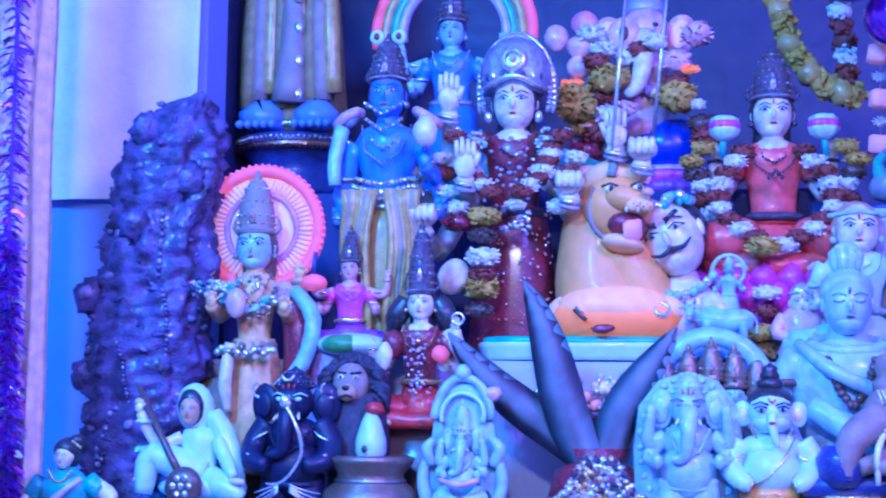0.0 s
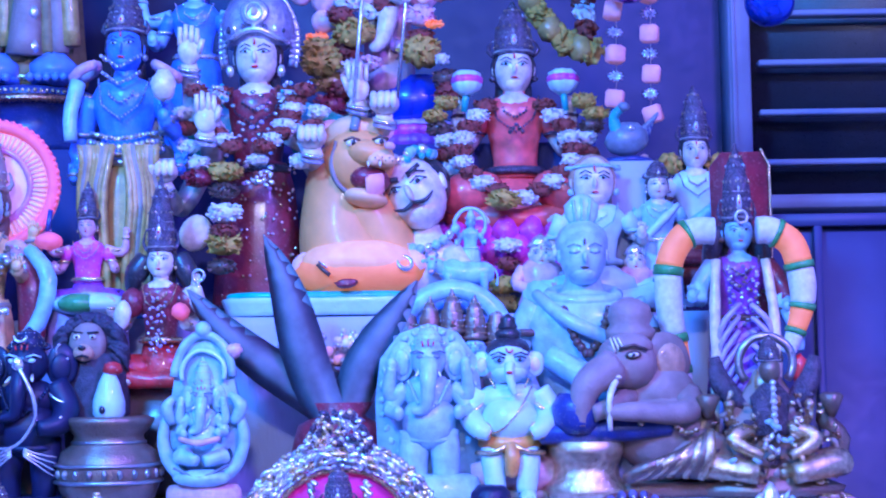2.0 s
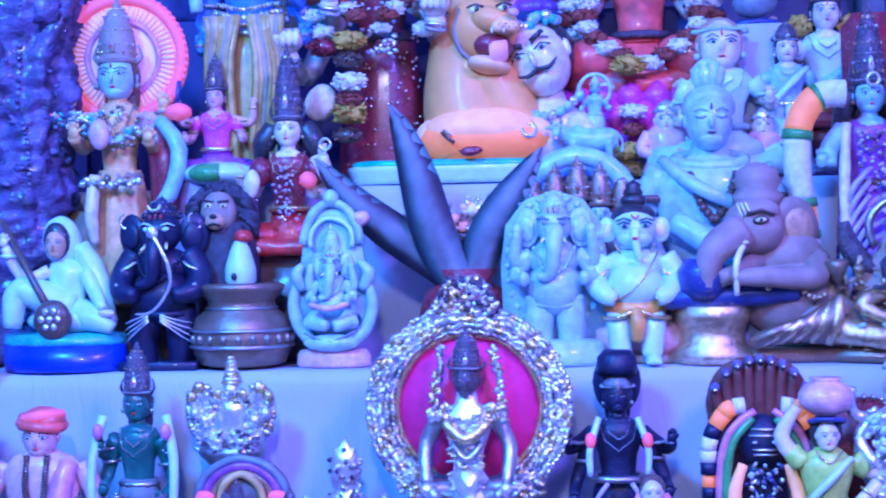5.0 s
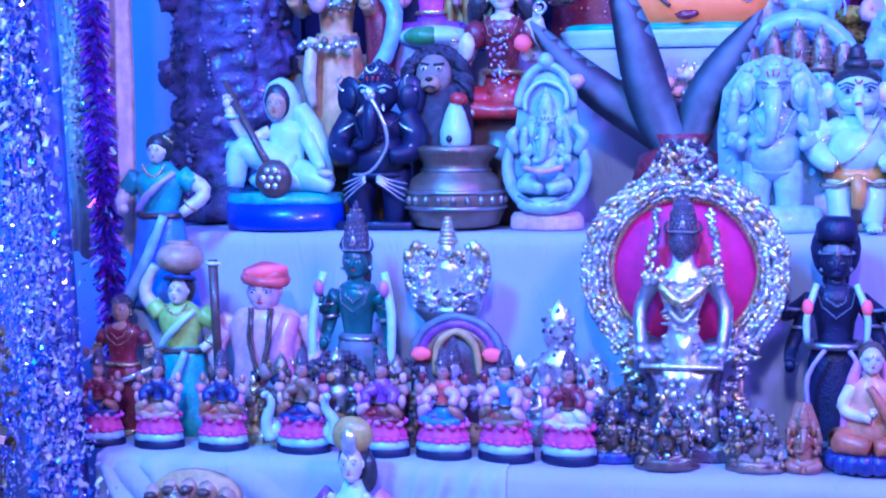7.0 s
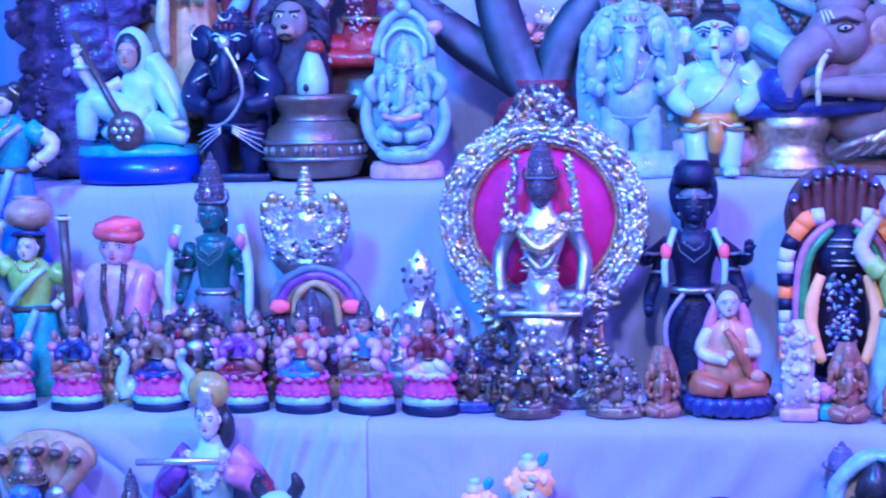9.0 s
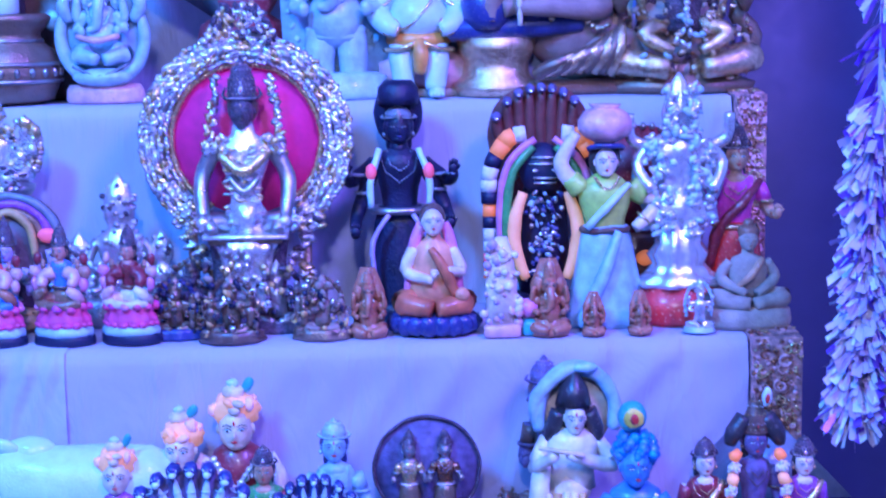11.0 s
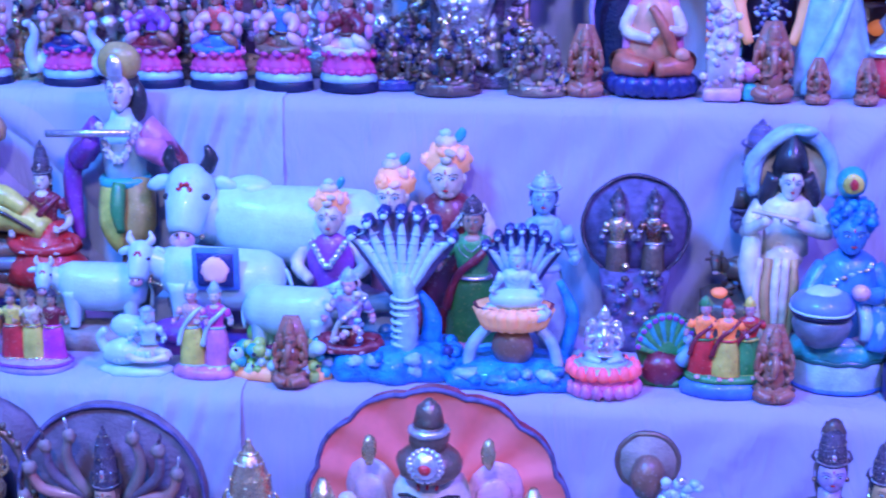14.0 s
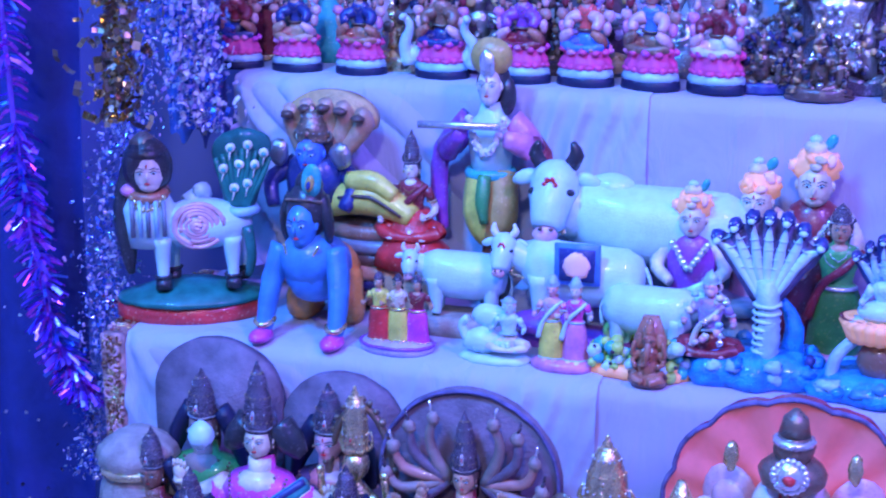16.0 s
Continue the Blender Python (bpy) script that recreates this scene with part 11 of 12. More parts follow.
# -- step E --
def shell_shrine(F, H):
    F.s = H
    n = 156
    F.piece("plate", "scalloped salmon plate with a dark rim")
    prof = []
    for k in range(n):
        a = math.tau * k / n
        r = 0.375 * (1 + 0.05 * abs(math.sin(a * 6.5 + 0.7)) ** 0.7 + 0.012 * math.sin(3 * a + 1))
        prof.append((r * math.cos(a), 0.565 + r * math.sin(a)))
    F.rings([[(x * q, y, 0.565 + (z - 0.565) * q) for x, z in prof] for q, y in ((0.3, 0.12), (0.94, 0.1), (1.0, 0.08), (1.0, 0.075))], "maroon")
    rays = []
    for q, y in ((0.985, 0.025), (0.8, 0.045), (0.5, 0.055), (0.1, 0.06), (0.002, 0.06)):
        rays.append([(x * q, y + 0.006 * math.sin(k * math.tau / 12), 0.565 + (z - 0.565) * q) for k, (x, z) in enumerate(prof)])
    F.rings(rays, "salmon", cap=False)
    F.tube([(x * 1.005, 0.022, 0.565 + (z - 0.565) * 1.005) for x, z in prof], 0.008, "dusk", 7, True)
    F.piece("base")
    F.lathe([(0.34, 0), (0.36, 0.05), (0.3, 0.1)], "gold", sy=0.4)
    F.piece("figure")
    o = len(F.v)
    ganesha(F, 0.86, 1.05, True, "pale", "red", None, "rose", "black")
    F.v[o:] = [(p[0], p[1] - 0.06 * H, p[2] + 0.13 * H) for p in F.v[o:]]
    F.ell((0, -0.14, 0.8), (0.1, 0.09, 0.06), "bronze", lump=0.1)
    F.ell((0, -0.14, 0.88), (0.06, 0.06, 0.055), "bronze", lump=0.1)
    F.ring((0, -0.15, 0.905), 0.05, 0.012, "silver", rot=(0, 0, 0), n=16)
    for k in range(18):
        a = math.tau * k / 18
        F.ell((0.045 * math.cos(a), -0.235, 0.83 + 0.045 * math.sin(a)), (0.012, 0.01, 0.012), "silver", seg=6, rows=4, lump=0.2)
    F.lathe([(0.045, 0.92), (0.035, 0.97), (0.01, 0.995)], "bronze", (0, -0.14, 0))
    F.ell((0, -0.235, 0.83), (0.04, 0.03, 0.045), "silver", seg=14, rows=8, lump=0.15)
    F.ell((0, -0.262, 0.83), (0.018, 0.012, 0.018), "red", seg=8, rows=5)
    for s in (-1, 1):
        F.lathe([(0.03, 0.0), (0.01, 0.03), (0.01, 0.3), (0.04, 0.33), (0.03, 0.36), (0.012, 0.4)], "gold", (s * 0.3, -0.2, 0.36), seg=14)
        F.ell((s * 0.17, -0.16, 0.84), (0.022, 0.02, 0.045), "gold", lump=0.25)


# emission added so the plate shows red under blue lamps
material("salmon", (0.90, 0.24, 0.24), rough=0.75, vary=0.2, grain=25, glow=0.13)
doll("shell_backed_elephant_idol", "E", 0.096, 0.13, 0.806, "elephant-headed idol before a scalloped salmon-red shell plate", shell_shrine, "idol")


def ten_armed_plate(F, H):
    F.s = H
    F.piece("plate", "dull mauve round plate")
    F.lathe([(0.002, -0.03), (0.33, -0.03), (0.345, 0), (0.33, 0.02), (0.002, 0.02)], "mauve", (0, 0.05, 0.66), rot=(90, 0, 0), seg=48)
    F.ring((0, 0.02, 0.66), 0.335, 0.008, "dusk", n=48)
    F.piece("figure")
    o = len(F.v)
    person(F, 0.82, 1.1, True, 0.25, "tan", "maroon", "maroon", "umber", "bronze", palms=[(s * 0.32 * math.cos(a), -0.06, 0.66 + 0.22 * math.sin(a)) for s in (-1, 1) for a in (-0.9, -0.4, 0.1, 0.6, 1.05)], head=0.7)
    F.v[o:] = [(p[0], p[1] - 0.02 * H, p[2] + 0.13 * H) for p in F.v[o:]]
    for s in (-1, 1):
        for k in range(5):
            a = radians(-34 + 26 * k)
            p = Vector((s * (0.08 + 0.15 * math.cos(a)), -0.03, 0.64 + 0.17 * math.sin(a)))
            q = Vector((s * (0.08 + 0.21 * math.cos(a + 0.2)), -0.05, 0.66 + 0.25 * math.sin(a + 0.2)))
            F.bez([(s * 0.07, 0.0, 0.66), p, q], [0.024, 0.02, 0.014], ("mauve", "hide", "clay_skin")[k % 3], 8, 8)
            F.ell(q, (0.026, 0.022, 0.028), "hide", seg=9, rows=6, lump=0.3)
            F.bez([q, q + Vector((s * 0.012, -0.01, 0.07))], [0.008, 0.005], ("silver", "tiara")[k % 2], 4, 6)
    F.lathe([(0.26, 0), (0.28, 0.12), (0.2, 0.2)], "umber", sy=0.5)
    F.ring((0.01, -0.2, 0.44), 0.085, 0.012, "silver", n=26)
    for dx in (-0.035, 0, 0.035):
        F.tube([(0.01 + dx, -0.2, 0.38), (0.01 + dx, -0.2, 0.56)], 0.008, "silver", 6)


doll("ten_armed_goddess_plaque", "E", -0.2, 0.13, 0.768, "ten-armed goddess before a dull purple round plaque", ten_armed_plate, "plaque")
doll("brass_elephant_idol", "E", -0.065, 0.11, 0.752, "brass elephant-headed idol with a tall crown", lambda F, H: (ganesha(F, H, 0.8, True, "gold", "bronze", "gold", "bronze", "black"), None), "idol")


def orb_idol(F, H):
    F.s = H
    F.lathe([(0.16, 0), (0.18, 0.1), (0.12, 0.3), (0.14, 0.6)], "brown", sy=0.7)
    F.lathe([(0.002, -0.02), (0.1, -0.02), (0.1, 0.02), (0.002, 0.02)], "stone", (-0.02, 0.03, 0.88), rot=(90, 0, 0), seg=26)
    F.ring((-0.02, 0.02, 0.88), 0.1, 0.012, "bronze", n=26)
    F.ell((-0.02, -0.02, 0.84), (0.06, 0.06, 0.08), "brown")
    rnd = random.Random(17)
    for k in range(40):
        F.ell((0.1 + rnd.uniform(-0.07, 0.07), -0.08, 0.72 + rnd.uniform(-0.12, 0.14)), (0.02, 0.015, 0.016), rnd.choice(["silver", "white", "pearl"]), seg=7, rows=5, lump=0.3)
    F.ell((-0.08, -0.06, 0.72), (0.08, 0.05, 0.05), "teal")


doll("silver_faced_idol", "E", 0.286, 0.125, 0.769, "brown idol with a round halo and a silver ornament", orb_idol, "idol")
doll("topknot_god_figurine", "E", 0.432, 0.11, 0.792, "blue-grey god figurine with a matted topknot", lambda F, H: (person(F, H, 0.95, False, 0.1, "lilac", "umber", "umber", "umber", "bronze", head=0.7), F.ell((0, 0, 0.95 * H), (0.035 * H, 0.03 * H, 0.05 * H), "umber", lump=0.2))[0])
doll("crowned_goddess_figurine", "E", 0.477, 0.11, 0.78, "small crowned goddess figurine with green sari", lambda F, H: person(F, H, 0.9, False, 0.12, "skin", "green", "red", "black", "gold", head=0.7))


def lute_goddess(F, H):
    F.s = H
    person(F, 1.0, 1.0, True, 0.2, "cream", "magenta", "white", "black", "bronze", palms=[(0.22, -0.16, 0.55), (-0.2, -0.16, 0.5), (0.24, -0.04, 0.76), (-0.26, -0.04, 0.78)], head=0.62)
    F.tube([(-0.2, -0.26, 0.32), (0.02, -0.28, 0.5), (0.27, -0.26, 0.7)], [0.035, 0.03, 0.025], "teal", 10)
    F.tube([(-0.2, -0.285, 0.335), (0.27, -0.282, 0.715)], 0.014, "navy", 6)
    F.lathe([(0.02, 0), (0.09, 0.05), (0.11, 0.1), (0.08, 0.16), (0.02, 0.18)], "cream", (0.16, -0.27, 0.38), seg=18)
    for s in (-1, 1):
        F.bez([(s * 0.05, 0.03, 0.76), (s * 0.1, 0.03, 0.7), (s * 0.14, 0.03, 0.66)], [0.055, 0.05, 0.02], "black", 7, 8)
    F.ell((-0.2, -0.05, 0.72), (0.045, 0.04, 0.05), "white", lump=0.2)


doll("lute_goddess_idol", "E", -0.394, 0.1, 0.79, "crowned goddess idol with a long green lute across her lap", lute_goddess, "idol")
for x, off, zt, a, b, m, word in ((-0.476, 0.145, 0.757, "hide", "green", "bronze", "dark green"), (-0.51, 0.10, 0.708, "brown", "maroon", "bronze", "brown and maroon"), (-0.344, 0.15, 0.755, "rose", "dusk", "bronze", "dull purple"), (-0.448, 0.06, 0.692, "hide", "rose", "pewter", "rose-brown"), (-0.302, 0.085, 0.703, "umber", "green", "gold", "green")):
    doll("clay_figurine", "E", x, off, zt, "%s seated clay figurine" % word, lambda F, H, a=a, b=b, m=m: (person(F, H, 1.1, True, 0.16, a, b, b, "umber", m, head=0.7), [F.bez([(s * 0.06 * H, 0.02 * H, 0.82 * H), (s * 0.13 * H, 0.03 * H, 0.7 * H), (s * 0.17 * H, 0.02 * H, 0.55 * H)], [0.04 * H, 0.045 * H, 0.015 * H], "ink", 7, 8) for s in (-1, 1)]))
doll("brass_deity_idol", "E", -0.308, 0.13, 0.765, "brass idol with a flaring back arch", lambda F, H: idol(F, H, 0.085, "gold", True, "bronze", 24, 8), "idol")


def arch_panel(F, H):
    F.s = H
    F.plate([(0.27 * math.cos(a), 0.76 + 0.23 * math.sin(a)) for a in [math.pi * k / 20 for k in range(21)]] + [(-0.27, 0.0), (0.27, 0.0)], 0.03, 0.08, "mauve")


doll("arched_plaque", "E", -0.485, 0.185, 0.77, "dull mauve arched plaque standing at the back", arch_panel, "plaque")
doll("arched_plaque", "E", -0.351, 0.19, 0.746, "smaller dull mauve arched plaque behind clay figurines", arch_panel, "plaque")


def urn(F, H):
    F.s = H
    F.lathe([(0.2, 0), (0.22, 0.1), (0.24, 0.3), (0.22, 0.55), (0.2, 0.7), (0.16, 0.78), (0.22, 0.86), (0.2, 0.92), (0.1, 1.0)], "stone", seg=28, flute=0.05, lobes=14)
    F.ring((0, 0, 0.55), 0.22, 0.03, "gold", rot=(0, 0, 0))
    F.ring((0, 0, 0.8), 0.18, 0.03, "gold", rot=(0, 0, 0))


doll("carved_urn", "E", -0.538, 0.12, 0.692, "stone-coloured carved urn with gilt rings", urn, "urn")

# ---- brocade borders, tinsel, curtain, baubles ----
material("satin_flake", (0.86, 0.70, 0.56), rough=0.4, vary=0.1, bump=0)
material("brocade", (0.60, 0.32, 0.30), rough=0.5, metal=0.35, vary=0.7, grain=110, bump=1.0)
material("foil_silver", (0.85, 0.88, 0.95), rough=0.16, metal=1, vary=0.1, bump=0)
material("foil_gold", (0.90, 0.66, 0.34), rough=0.16, metal=1, vary=0.1, bump=0)
material("foil_purple", (0.42, 0.18, 0.95), rough=0.3, metal=0.9, vary=0.2, bump=0)
material("foil_magenta", (0.75, 0.12, 0.75), rough=0.2, metal=0.9, vary=0.2, bump=0)
material("foil_green", (0.10, 0.45, 0.35), rough=0.25, metal=0.8, vary=0.2, bump=0)
material("foil_blue", (0.15, 0.30, 0.9), rough=0.2, metal=0.9, vary=0.2, bump=0)
material("paper_white", (0.80, 0.80, 0.80), rough=0.6, vary=0.08, bump=0)
material("paper_mint", (0.45, 0.68, 0.66), rough=0.55, vary=0.1, bump=0)
material("paper_lilac", (0.62, 0.50, 0.80), rough=0.55, vary=0.1, bump=0)
material("curtain_blue", (0.018, 0.032, 0.21), rough=0.75, vary=0.25, grain=20, bump=0.5)
material("bauble_blue", (0.02, 0.10, 0.75), rough=0.12, metal=0.7, coat=0.8, bump=0)
material("bauble_purple", (0.30, 0.04, 0.62), rough=0.12, metal=0.7, coat=0.8, bump=0)
# foam cubes brightened by emission in their colour
material("foam_pink_glow", (0.92, 0.40, 0.46), rough=0.7, bump=0.5, glow=0.12)


def brocade_strip(key, x0, x1, below, seed):
    """A shiny border of scrolls over the end of a step: tread and riser."""
    rnd = random.Random(seed)
    F = Fig()
    w = x1 - x0
    F.box(((x0 + x1) / 2, Y[key] - 0.004, (Z[key] + below) / 2), (w, 0.012, Z[key] - below), "brocade", bevel=0.15)
    F.box(((x0 + x1) / 2, Y[key] + 0.118, Z[key] - 0.004), (w, 0.226, 0.012), "brocade", bevel=0.15)
    for k in range(120):
        x, z = rnd.uniform(x0 + 0.008, x1 - 0.008), rnd.uniform(below + 0.01, Z[key] - 0.01)
        F.ring((x, Y[key] - 0.012, z), rnd.uniform(0.002, 0.006), rnd.uniform(0.0008, 0.0018), rnd.choice(["copper", "copper", "gold", "rose"]), a0=rnd.uniform(0, 180), a1=rnd.uniform(300, 500), n=9, seg=5)
    for k in range(34):
        x, y = rnd.uniform(x0 + 0.008, x1 - 0.008), rnd.uniform(Y[key] + 0.01, Y[key] + 0.22)
        F.ring((x, y, Z[key] + 0.003), rnd.uniform(0.004, 0.009), rnd.uniform(0.0012, 0.0022), rnd.choice(["copper", "gold"]), rot=(0, 0, 0), a0=rnd.uniform(0, 180), a1=rnd.uniform(300, 500), n=9, seg=5)
    for k in range(420):
        x, z = rnd.uniform(x0 + 0.002, x1 - 0.002), rnd.uniform(below + 0.004, Z[key] - 0.002)
        F.ell((x, Y[key] - 0.011, z), (rnd.uniform(0.001, 0.0036), 0.0014, rnd.uniform(0.001, 0.003)), rnd.choice(["copper", "rose", "brocade", "gold", "copper"]), (0, rnd.uniform(0, 180), 0), 6, 4, 0.4)
    for k in range(160):
        F.ell((rnd.uniform(x0, x1), rnd.uniform(Y[key], Y[key] + 0.22), Z[key] + 0.003), (0.003, 0.003, 0.0012), rnd.choice(["copper", "rose", "gold"]), (0, 0, rnd.uniform(0, 180)), 6, 4, 0.4)
    return part("border", F, stand, "maroon brocade border with raised copper scrolls")


for key, below, x0, x1 in (("D", Z["E"], 0.619, 0.677), ("C", Z["D"], 0.614, 0.668), ("E", 0.27, 0.642, 0.70), ("B", Z["C"], 0.647, 0.685), ("D", Z["E"], -0.633, -0.607)):
    brocade_strip(key, x0, x1, below, int(1000 * x0) + 7)


def flake_strip(name, line, half, count, size, mats, label, category, depth=0.012, seed=1):
    """A hanging strip of small foil flakes scattered round a line."""
    rnd = random.Random(seed)
    F = Fig()
    pts = [Vector(p) for p in line]
    F.tube(pts, 0.0012, mats[0], 5)
    for k in range(count):
        t = rnd.random() * (len(pts) - 1)
        a = min(int(t), len(pts) - 2)
        c = pts[a].lerp(pts[a + 1], t - a) + Vector((rnd.gauss(0, half * 0.5), rnd.uniform(-depth, depth), 0))
        q = Euler((rnd.uniform(0, 6.3), rnd.uniform(0, 6.3), rnd.uniform(0, 6.3))).to_matrix()
        s = size * rnd.uniform(0.5, 1.5)
        bend = q @ Vector((0, 0, s * 0.25))
        u, v = q @ Vector((s, 0, 0)), q @ Vector((0, s * 0.45, 0))
        F.add([c - u - v, c - u + v, c + bend + v, c + bend - v, c + u + v, c + u - v], [(0, 1, 2, 3), (3, 2, 4, 5)], rnd.choice(mats))
    ob = new(name, mesh_of(name, F.v, F.f, F.i, F.m, False))
    return tagged(ob, label, category)


def blade_garland(name, line, length, count, mats, label, width=0.0016, seed=1, droop=0.5):
    """A tinsel rope: narrow blades standing out all round a core."""
    rnd = random.Random(seed)
    F = Fig()
    pts = [Vector(p) for p in line]
    F.tube(pts, 0.003, mats[0], 6)
    for k in range(count):
        t = rnd.random() * (len(pts) - 1)
        a = min(int(t), len(pts) - 2)
        c = pts[a].lerp(pts[a + 1], t - a)
        ang = rnd.uniform(0, math.tau)
        d = Vector((math.cos(ang), math.sin(ang), -droop * rnd.uniform(0.2, 1.6))).normalized()
        ln = length * rnd.uniform(0.6, 1.15)
        side = d.cross(Vector((rnd.uniform(-1, 1), rnd.uniform(-1, 1), rnd.uniform(-1, 1)))).normalized() * width * rnd.uniform(0.7, 1.6)
        sag = Vector((0, 0, -ln * rnd.uniform(0.05, 0.3)))
        m = rnd.choice(mats)
        p0, p1, p2 = c, c + d * ln * 0.55, c + d * ln + sag
        F.add([p0 - side * 0.6, p0 + side * 0.6, p1 + side, p1 - side, p2 + side * 0.9, p2 - side * 0.9], [(0, 1, 2, 3), (3, 2, 4, 5)], m)
    ob = new(name, mesh_of(name, F.v, F.f, F.i, F.m, False))
    return tagged(ob, label, "tinsel garland")


blade_garland("tinsel_garland", [(0.705, 0.09, 2.6), (0.70, 0.09, 1.25), (0.695, 0.09, 1.1), (0.688, 0.08, 1.03), (0.678, 0.08, 0.95)], 0.036, 3400, ["paper_lilac", "paper_lilac", "paper_white", "paper_white", "foil_purple", "paper_lilac"], "purple and white tinsel garland hanging by the steps", 0.0034, 3, 0.9)
blade_garland("tinsel_garland", [(0.75, -0.06, 2.6), (0.745, -0.06, 1.248), (0.73, -0.06, 1.071), (0.719, -0.06, 0.947), (0.706, -0.06, 0.791), (0.683, -0.06, 0.708), (0.66, -0.07, 0.624), (0.66, -0.07, 0.5)], 0.032, 4200, ["foil_green", "paper_white", "paper_white", "paper_white", "foil_green", "paper_mint"], "thick green and white tinsel garland hanging by the steps", 0.0034, 4, 0.2)
blade_garland("tinsel_garland", [(-0.68, 0.45, 2.598), (-0.676, 0.45, 1.618), (-0.668, 0.45, 1.381), (-0.66, 0.45, 1.203), (-0.645, 0.44, 1.025)], 0.022, 3200, ["foil_purple", "foil_purple", "foil_magenta", "foil_silver"], "deep purple tinsel rope hanging beside the wall", 0.0016, 5, 0.3)
blade_garland("tinsel_garland", [(-0.753, 0.02, 1.485), (-0.737, 0.02, 0.966), (-0.729, 0.02, 0.853), (-0.705, 0.02, 0.723), (-0.673, 0.02, 0.665)], 0.026, 900, ["foil_purple", "foil_purple", "foil_magenta", "foil_blue"], "magenta tinsel rope in front of the blue curtain", 0.0018, 6, 0.3)

flake_strip("foil_curtain", [(-0.707, 0.17, 2.496), (-0.651, 0.17, 1.595), (-0.629, 0.17, 1.298), (-0.607, 0.17, 1.101), (-0.59, 0.17, 0.939)], 0.034, 5200, 0.0042, ["foil_silver", "foil_blue", "paper_white", "foil_silver", "paper_lilac"], "hanging strip of sparkling silver and blue foil flakes", "foil curtain", 0.02, 11)
# mostly matt pale flakes: the glitter's brightness is put into their colour
flake_strip("foil_curtain", [(-0.72, 0.46, 2.498), (-0.709, 0.46, 1.619), (-0.701, 0.46, 1.302)], 0.016, 1700, 0.0036, ["satin_flake", "paper_white", "foil_silver", "satin_flake"], "hanging strip of pale gold, white and silver flakes", "foil curtain", 0.012, 12)
flake_strip("foil_curtain", [(-0.585, 0.075, 1.302), (-0.6, 0.075, 1.162), (-0.62, 0.07, 1.007), (-0.652, 0.055, 0.838), (-0.667, 0.055, 0.709), (-0.69, 0.055, 0.547)], 0.036, 5600, 0.0022, ["foil_silver", "paper_lilac", "foil_silver", "foil_blue"], "grey-blue glitter band along the curtain edge", "foil curtain", 0.006, 13)
flake_strip("foil_tassel", [(-0.589, -0.02, 1.173), (-0.583, -0.02, 1.076), (-0.591, -0.02, 0.98)], 0.034, 420, 0.0062, ["foil_gold", "bronze", "foil_gold", "umber"], "crumpled gold foil tassel on the curtain", "foil tassel", 0.01, 14)
flake_strip("foil_tassel", [(-0.735, 0.0, 1.318), (-0.735, 0.0, 1.217), (-0.726, 0.0, 1.138)], 0.03, 240, 0.006, ["foil_gold", "bronze", "foil_gold", "copper"], "crumpled copper-gold foil tassel on the curtain", "foil tassel", 0.01, 15)


def curtain():
    """A heavy blue curtain in soft vertical folds, with scattered glints."""
    F = Fig()
    nx, nz = 80, 24
    rnd = random.Random(5)
    verts, faces = [], []
    for a in range(nx + 1):
        for b in range(nz + 1):
            u, v = a / nx, b / nz
            z = 0.02 + 1.6 * v
            edge = -0.709 + 0.03 * max(0, (z - 0.9)) / 0.5 - 0.02 * max(0, 0.9 - z)
            x = -1.6 + (min(edge, -0.672) + 1.6) * u
            y = 0.085 + 0.02 * math.sin(u * 46 + 0.6 * math.sin(v * 4)) + 0.012 * noise.noise((u * 9, v * 3, 2))
            verts.append((x, y, z))
    for a in range(nx):
        for b in range(nz):
            i = a * (nz + 1) + b
            faces.append((i, i + 1, i + nz + 2, i + nz + 1))
    F.add(verts, faces, "curtain_blue")
    for k in range(260):
        x, z = rnd.uniform(-1.0, -0.73), rnd.uniform(0.5, 1.5)
        c, s = Vector((x, 0.05, z)), rnd.uniform(0.001, 0.0024)
        q = Euler((rnd.uniform(0, 6.3), rnd.uniform(0, 6.3), 0)).to_matrix()
        F.add([c + q @ Vector(p) * s for p in ((-1, -1, 0), (1, -1, 0), (1, 1, 0), (-1, 1, 0))], [(0, 1, 2, 3)], "foil_silver")
    ob = new("curtain", mesh_of("curtain", F.v, F.f, F.i, F.m))
    return tagged(ob, "deep blue glittering curtain in soft folds beside the steps", "curtain")


curtain()


def hanging_band(name, x0, x1, y, z0, z1, lean, folds, mat, label, category):
    """A narrow hanging cloth in upright folds."""
    F = Fig()
    nx, nz = 40, 30
    verts, faces = [], []
    for a in range(nx + 1):
        for b in range(nz + 1):
            u, v = a / nx, b / nz
            hem = 0.02 * noise.noise((u * 6, 2, 5)) * (1 - v)
            verts.append((x0 + (x1 - x0) * u + lean * (1 - v) + 0.004 * noise.noise((u * 3, v * 9, 7)), y + 0.006 * math.sin(u * folds + 1.5 * noise.noise((v * 5, u, 3))) + 0.004 * noise.noise((u * 14, v * 5, 1)), z0 + hem + (z1 - z0) * v))
    for a in range(nx):
        for b in range(nz):
            i = a * (nz + 1) + b
            faces.append((i, i + 1, i + nz + 2, i + nz + 1))
    F.add(verts, faces, mat)
    return tagged(new(name, mesh_of(name, F.v, F.f, F.i, F.m)), label, category)


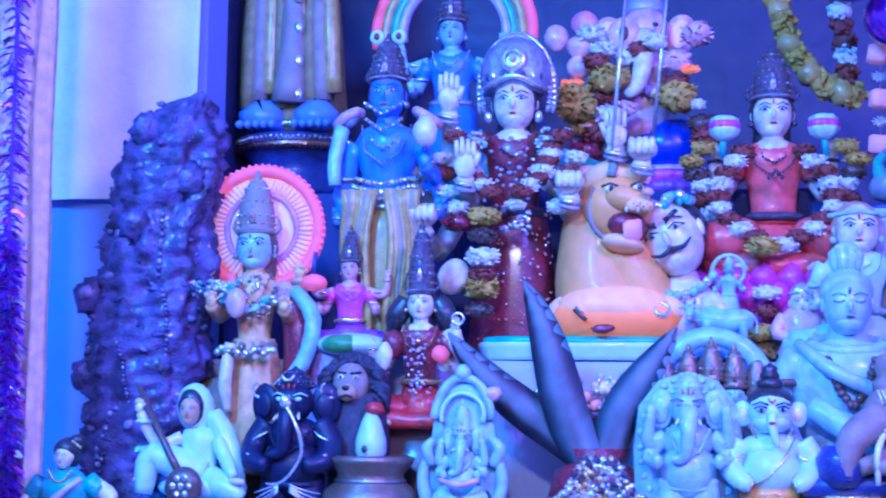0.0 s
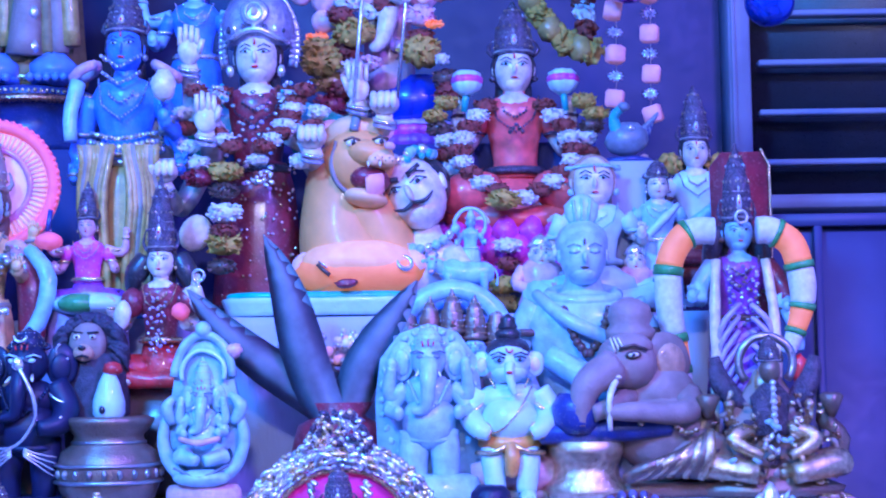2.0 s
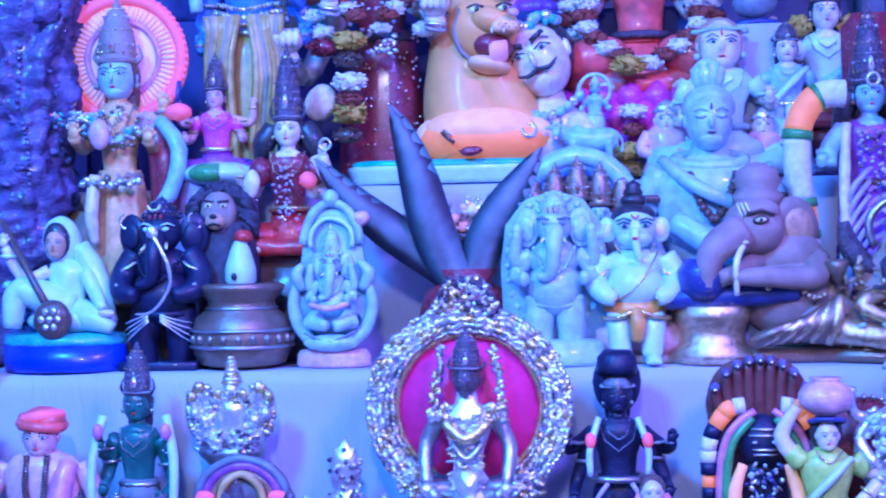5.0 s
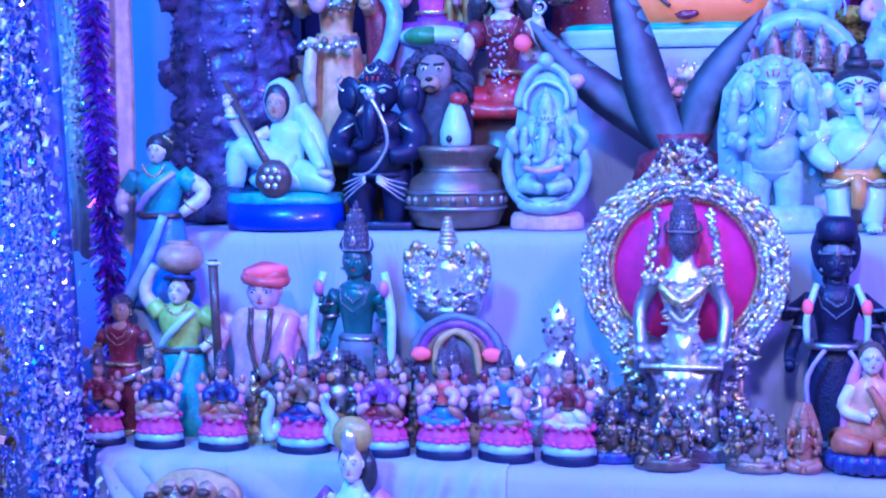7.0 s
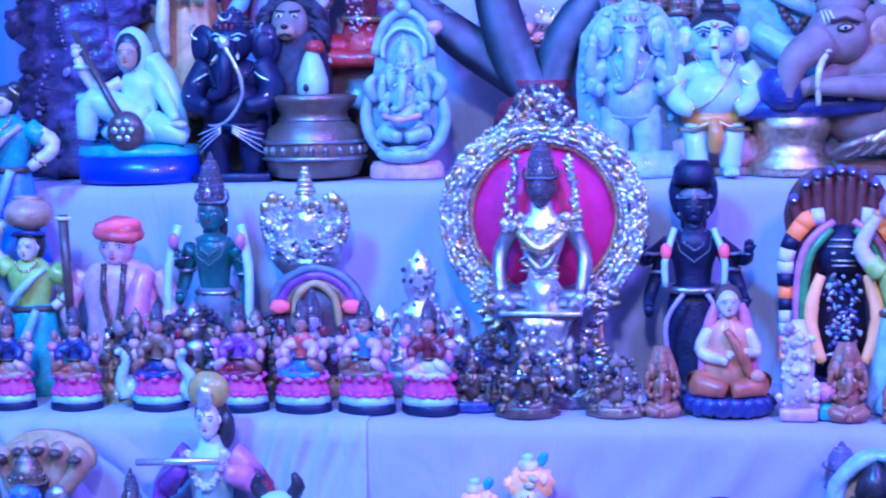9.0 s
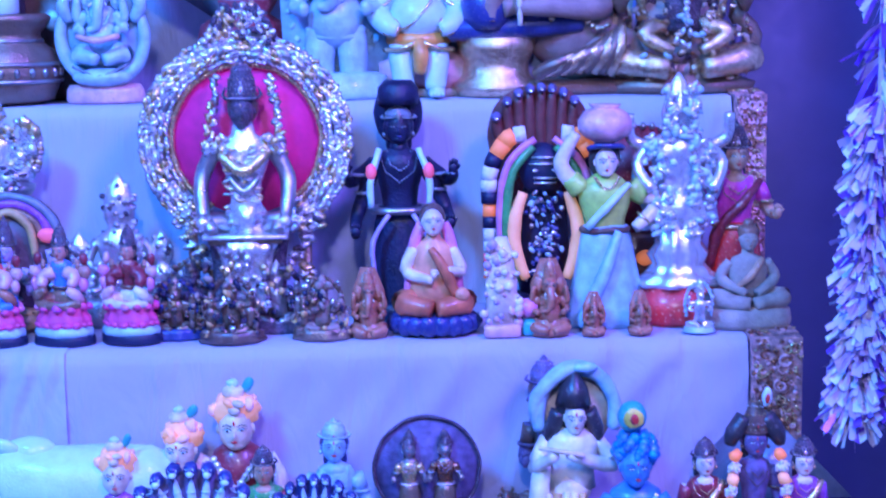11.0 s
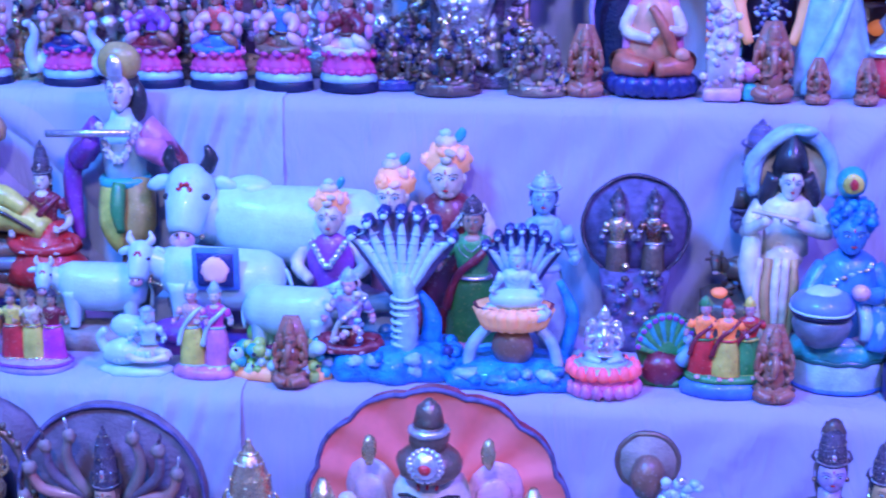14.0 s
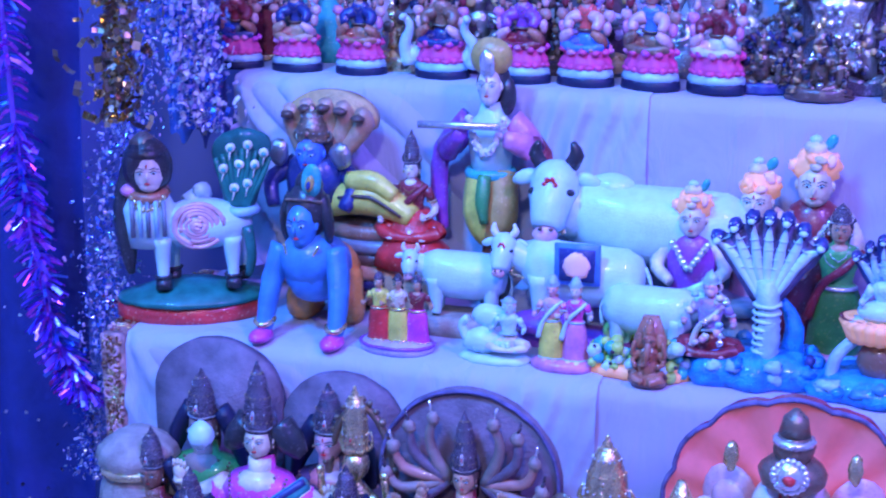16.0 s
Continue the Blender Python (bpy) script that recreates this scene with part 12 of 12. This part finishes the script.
material("satin", (0.88, 0.72, 0.62), rough=0.32, metal=0.0, vary=0.25, grain=60, bump=0.8)
material("tulle", (0.11, 0.15, 0.42), rough=0.5, vary=0.5, grain=40, bump=0.8)
hanging_band("satin_band", -0.733, -0.638, 0.482, 1.2, 2.6, 0.006, 22, "satin", "beige satin band hanging behind the purple tinsel", "cloth band")
hanging_band("tulle_band", -0.733, -0.655, 0.205, 0.92, 2.6, 0.08, 16, "tulle", "sparkling blue tulle band hanging beside the steps", "cloth band")


def wall_cloth():
    F = Fig()
    verts, faces = [], []
    nx, nz = 40, 30
    for a in range(nx + 1):
        for b in range(nz + 1):
            u, v = a / nx, b / nz
            x = -0.79 + 0.246 * u + 0.004 * noise.noise((v * 4, u, 1))
            y = 0.795 + 0.006 * math.sin(u * 17 + v * 1.5) + 0.008 * noise.noise((u * 5, v * 3, 4))
            verts.append((x, y, 1.709 + 0.9 * v))
    for a in range(nx):
        for b in range(nz):
            i = a * (nz + 1) + b
            faces.append((i, i + 1, i + nz + 2, i + nz + 1))
    F.add(verts, faces, "wall_cloth")
    return tagged(new("hanging_cloth", mesh_of("hanging_cloth", F.v, F.f, F.i, F.m)), "pale lilac cloth hanging flat against the wall", "cloth")


material("wall_cloth", (0.86, 0.76, 0.80), rough=0.9, vary=0.12, grain=14, bump=0.6)
wall_cloth()


def bauble(x, y, z, r, mat, word):
    top = tagged(new("bauble"), "shiny %s hanging bauble" % word, "bauble", "hanging baubles")
    top.matrix_world = pose(x, y, z)
    for name, build in (("ball", lambda F: F.ell((0, 0, 0), r, mat, seg=28, rows=18)),
                        ("cap", lambda F: F.lathe([(r * 0.24, 0), (r * 0.24, r * 0.2), (r * 0.1, r * 0.24)], "foil_silver", (0, 0, r * 0.96), seg=12)),
                        ("thread", lambda F: F.tube([(0, 0, r * 1.15), (0, 0, 3.2 - z)], 0.0008, "pewter", 5))):
        F = Fig()
        build(F)
        part(name, F, top)


bauble(0.674, 0.8, 1.913, 0.036, "bauble_blue", "blue")
bauble(0.469, 0.78, 1.952, 0.042, "bauble_purple", "purple")
bauble(0.755, 0.8, 1.953, 0.034, "foil_silver", "silver")
bauble(0.574, 0.8, 1.963, 0.032, "pearl", "pearl white")
bauble(0.401, 0.72, 2.009, 0.05, "bauble_blue", "dark blue")


def cube_string(x, y, z0, z1, n, seed):
    rnd = random.Random(seed)
    top = tagged(new("foam_cube_string"), "string of pink foam cubes and silver foil flowers", "hanging string", "hanging strings")
    F = Fig()
    F.tube([(x, y, z0 - 0.01), (x + 0.004, y, z1), (x + 0.004, y, 3.2)], 0.0008, "pewter", 5)
    part("thread", F, top)
    for k in range(n):
        z = z0 + (z1 - z0) * k / (n - 1)
        F = Fig()
        F.box((x + rnd.uniform(-0.003, 0.003), y, z), (0.026, 0.022, 0.026), "foam_pink_glow", (rnd.uniform(-15, 15), rnd.uniform(-15, 15), rnd.uniform(-30, 30)), bevel=0.3)
        part("cube", F, top)
        if k < n - 1:
            F = Fig()
            zz = z + 0.5 * (z1 - z0) / (n - 1)
            for j in range(10):
                a = math.tau * j / 10
                F.bez([(x, y, zz), (x + 0.008 * math.cos(a), y - 0.003, zz + 0.006 * math.sin(a)), (x + 0.013 * math.cos(a), y, zz + 0.009 * math.sin(a))], [0.0015, 0.0022, 0.001], "foil_silver", 4, 5)
            part("foil_flower", F, top)


cube_string(0.453, 0.83, 1.781, 1.976, 4, 1)
cube_string(0.503, 0.83, 1.757, 1.995, 5, 2)


def cupboard():
    top = tagged(new("cupboard"), "blue-grey painted cupboard beside the stand", "cupboard")
    for x0, x1, y0, y1, z0, z1, name in ((0.673, 1.0, 0.90, 1.32, 0.0, 1.596, "body"), (0.667, 1.006, 0.885, 1.33, 1.596, 1.614, "top"), (0.747, 0.758, 0.884, 0.90, 0.02, 1.596, "stile")):
        F = Fig()
        F.box(((x0 + x1) / 2, (y0 + y1) / 2, (z0 + z1) / 2), (x1 - x0, y1 - y0, z1 - z0), "cupboard_paint", bevel=0.06)
        part(name, F, top)


material("cupboard_paint", (0.045, 0.055, 0.14), rough=0.5, vary=0.2, grain=8)
cupboard()


def flower_rope(F, H):
    F.beads([(-0.05, 0, 0.2), (-0.03, -0.01, 0.12), (0.0, -0.015, 0.075), (0.035, -0.02, 0.05), (0.06, -0.02, 0.045)], 0.02, ["marigold", "ochre", "marigold"], 0.9, 0.35)
    F.beads([(0.04, -0.01, 0.2), (0.05, -0.01, 0.12), (0.05, -0.015, 0.06)], 0.018, ["chrysanth", "jasmine", "chrysanth"], 1.2, 0.35)
    F.tube([(-0.05, 0, 0.2), (-0.05, 0, 1.35)], 0.001, "green", 5)
    F.tube([(0.04, 0, 0.2), (0.04, 0, 1.35)], 0.001, "green", 5)


doll("marigold_garland", "T", 0.368, 0.02, 1.991, "hanging rope of yellow marigolds with white and maroon flowers", flower_rope, "garland", lift=0.09)
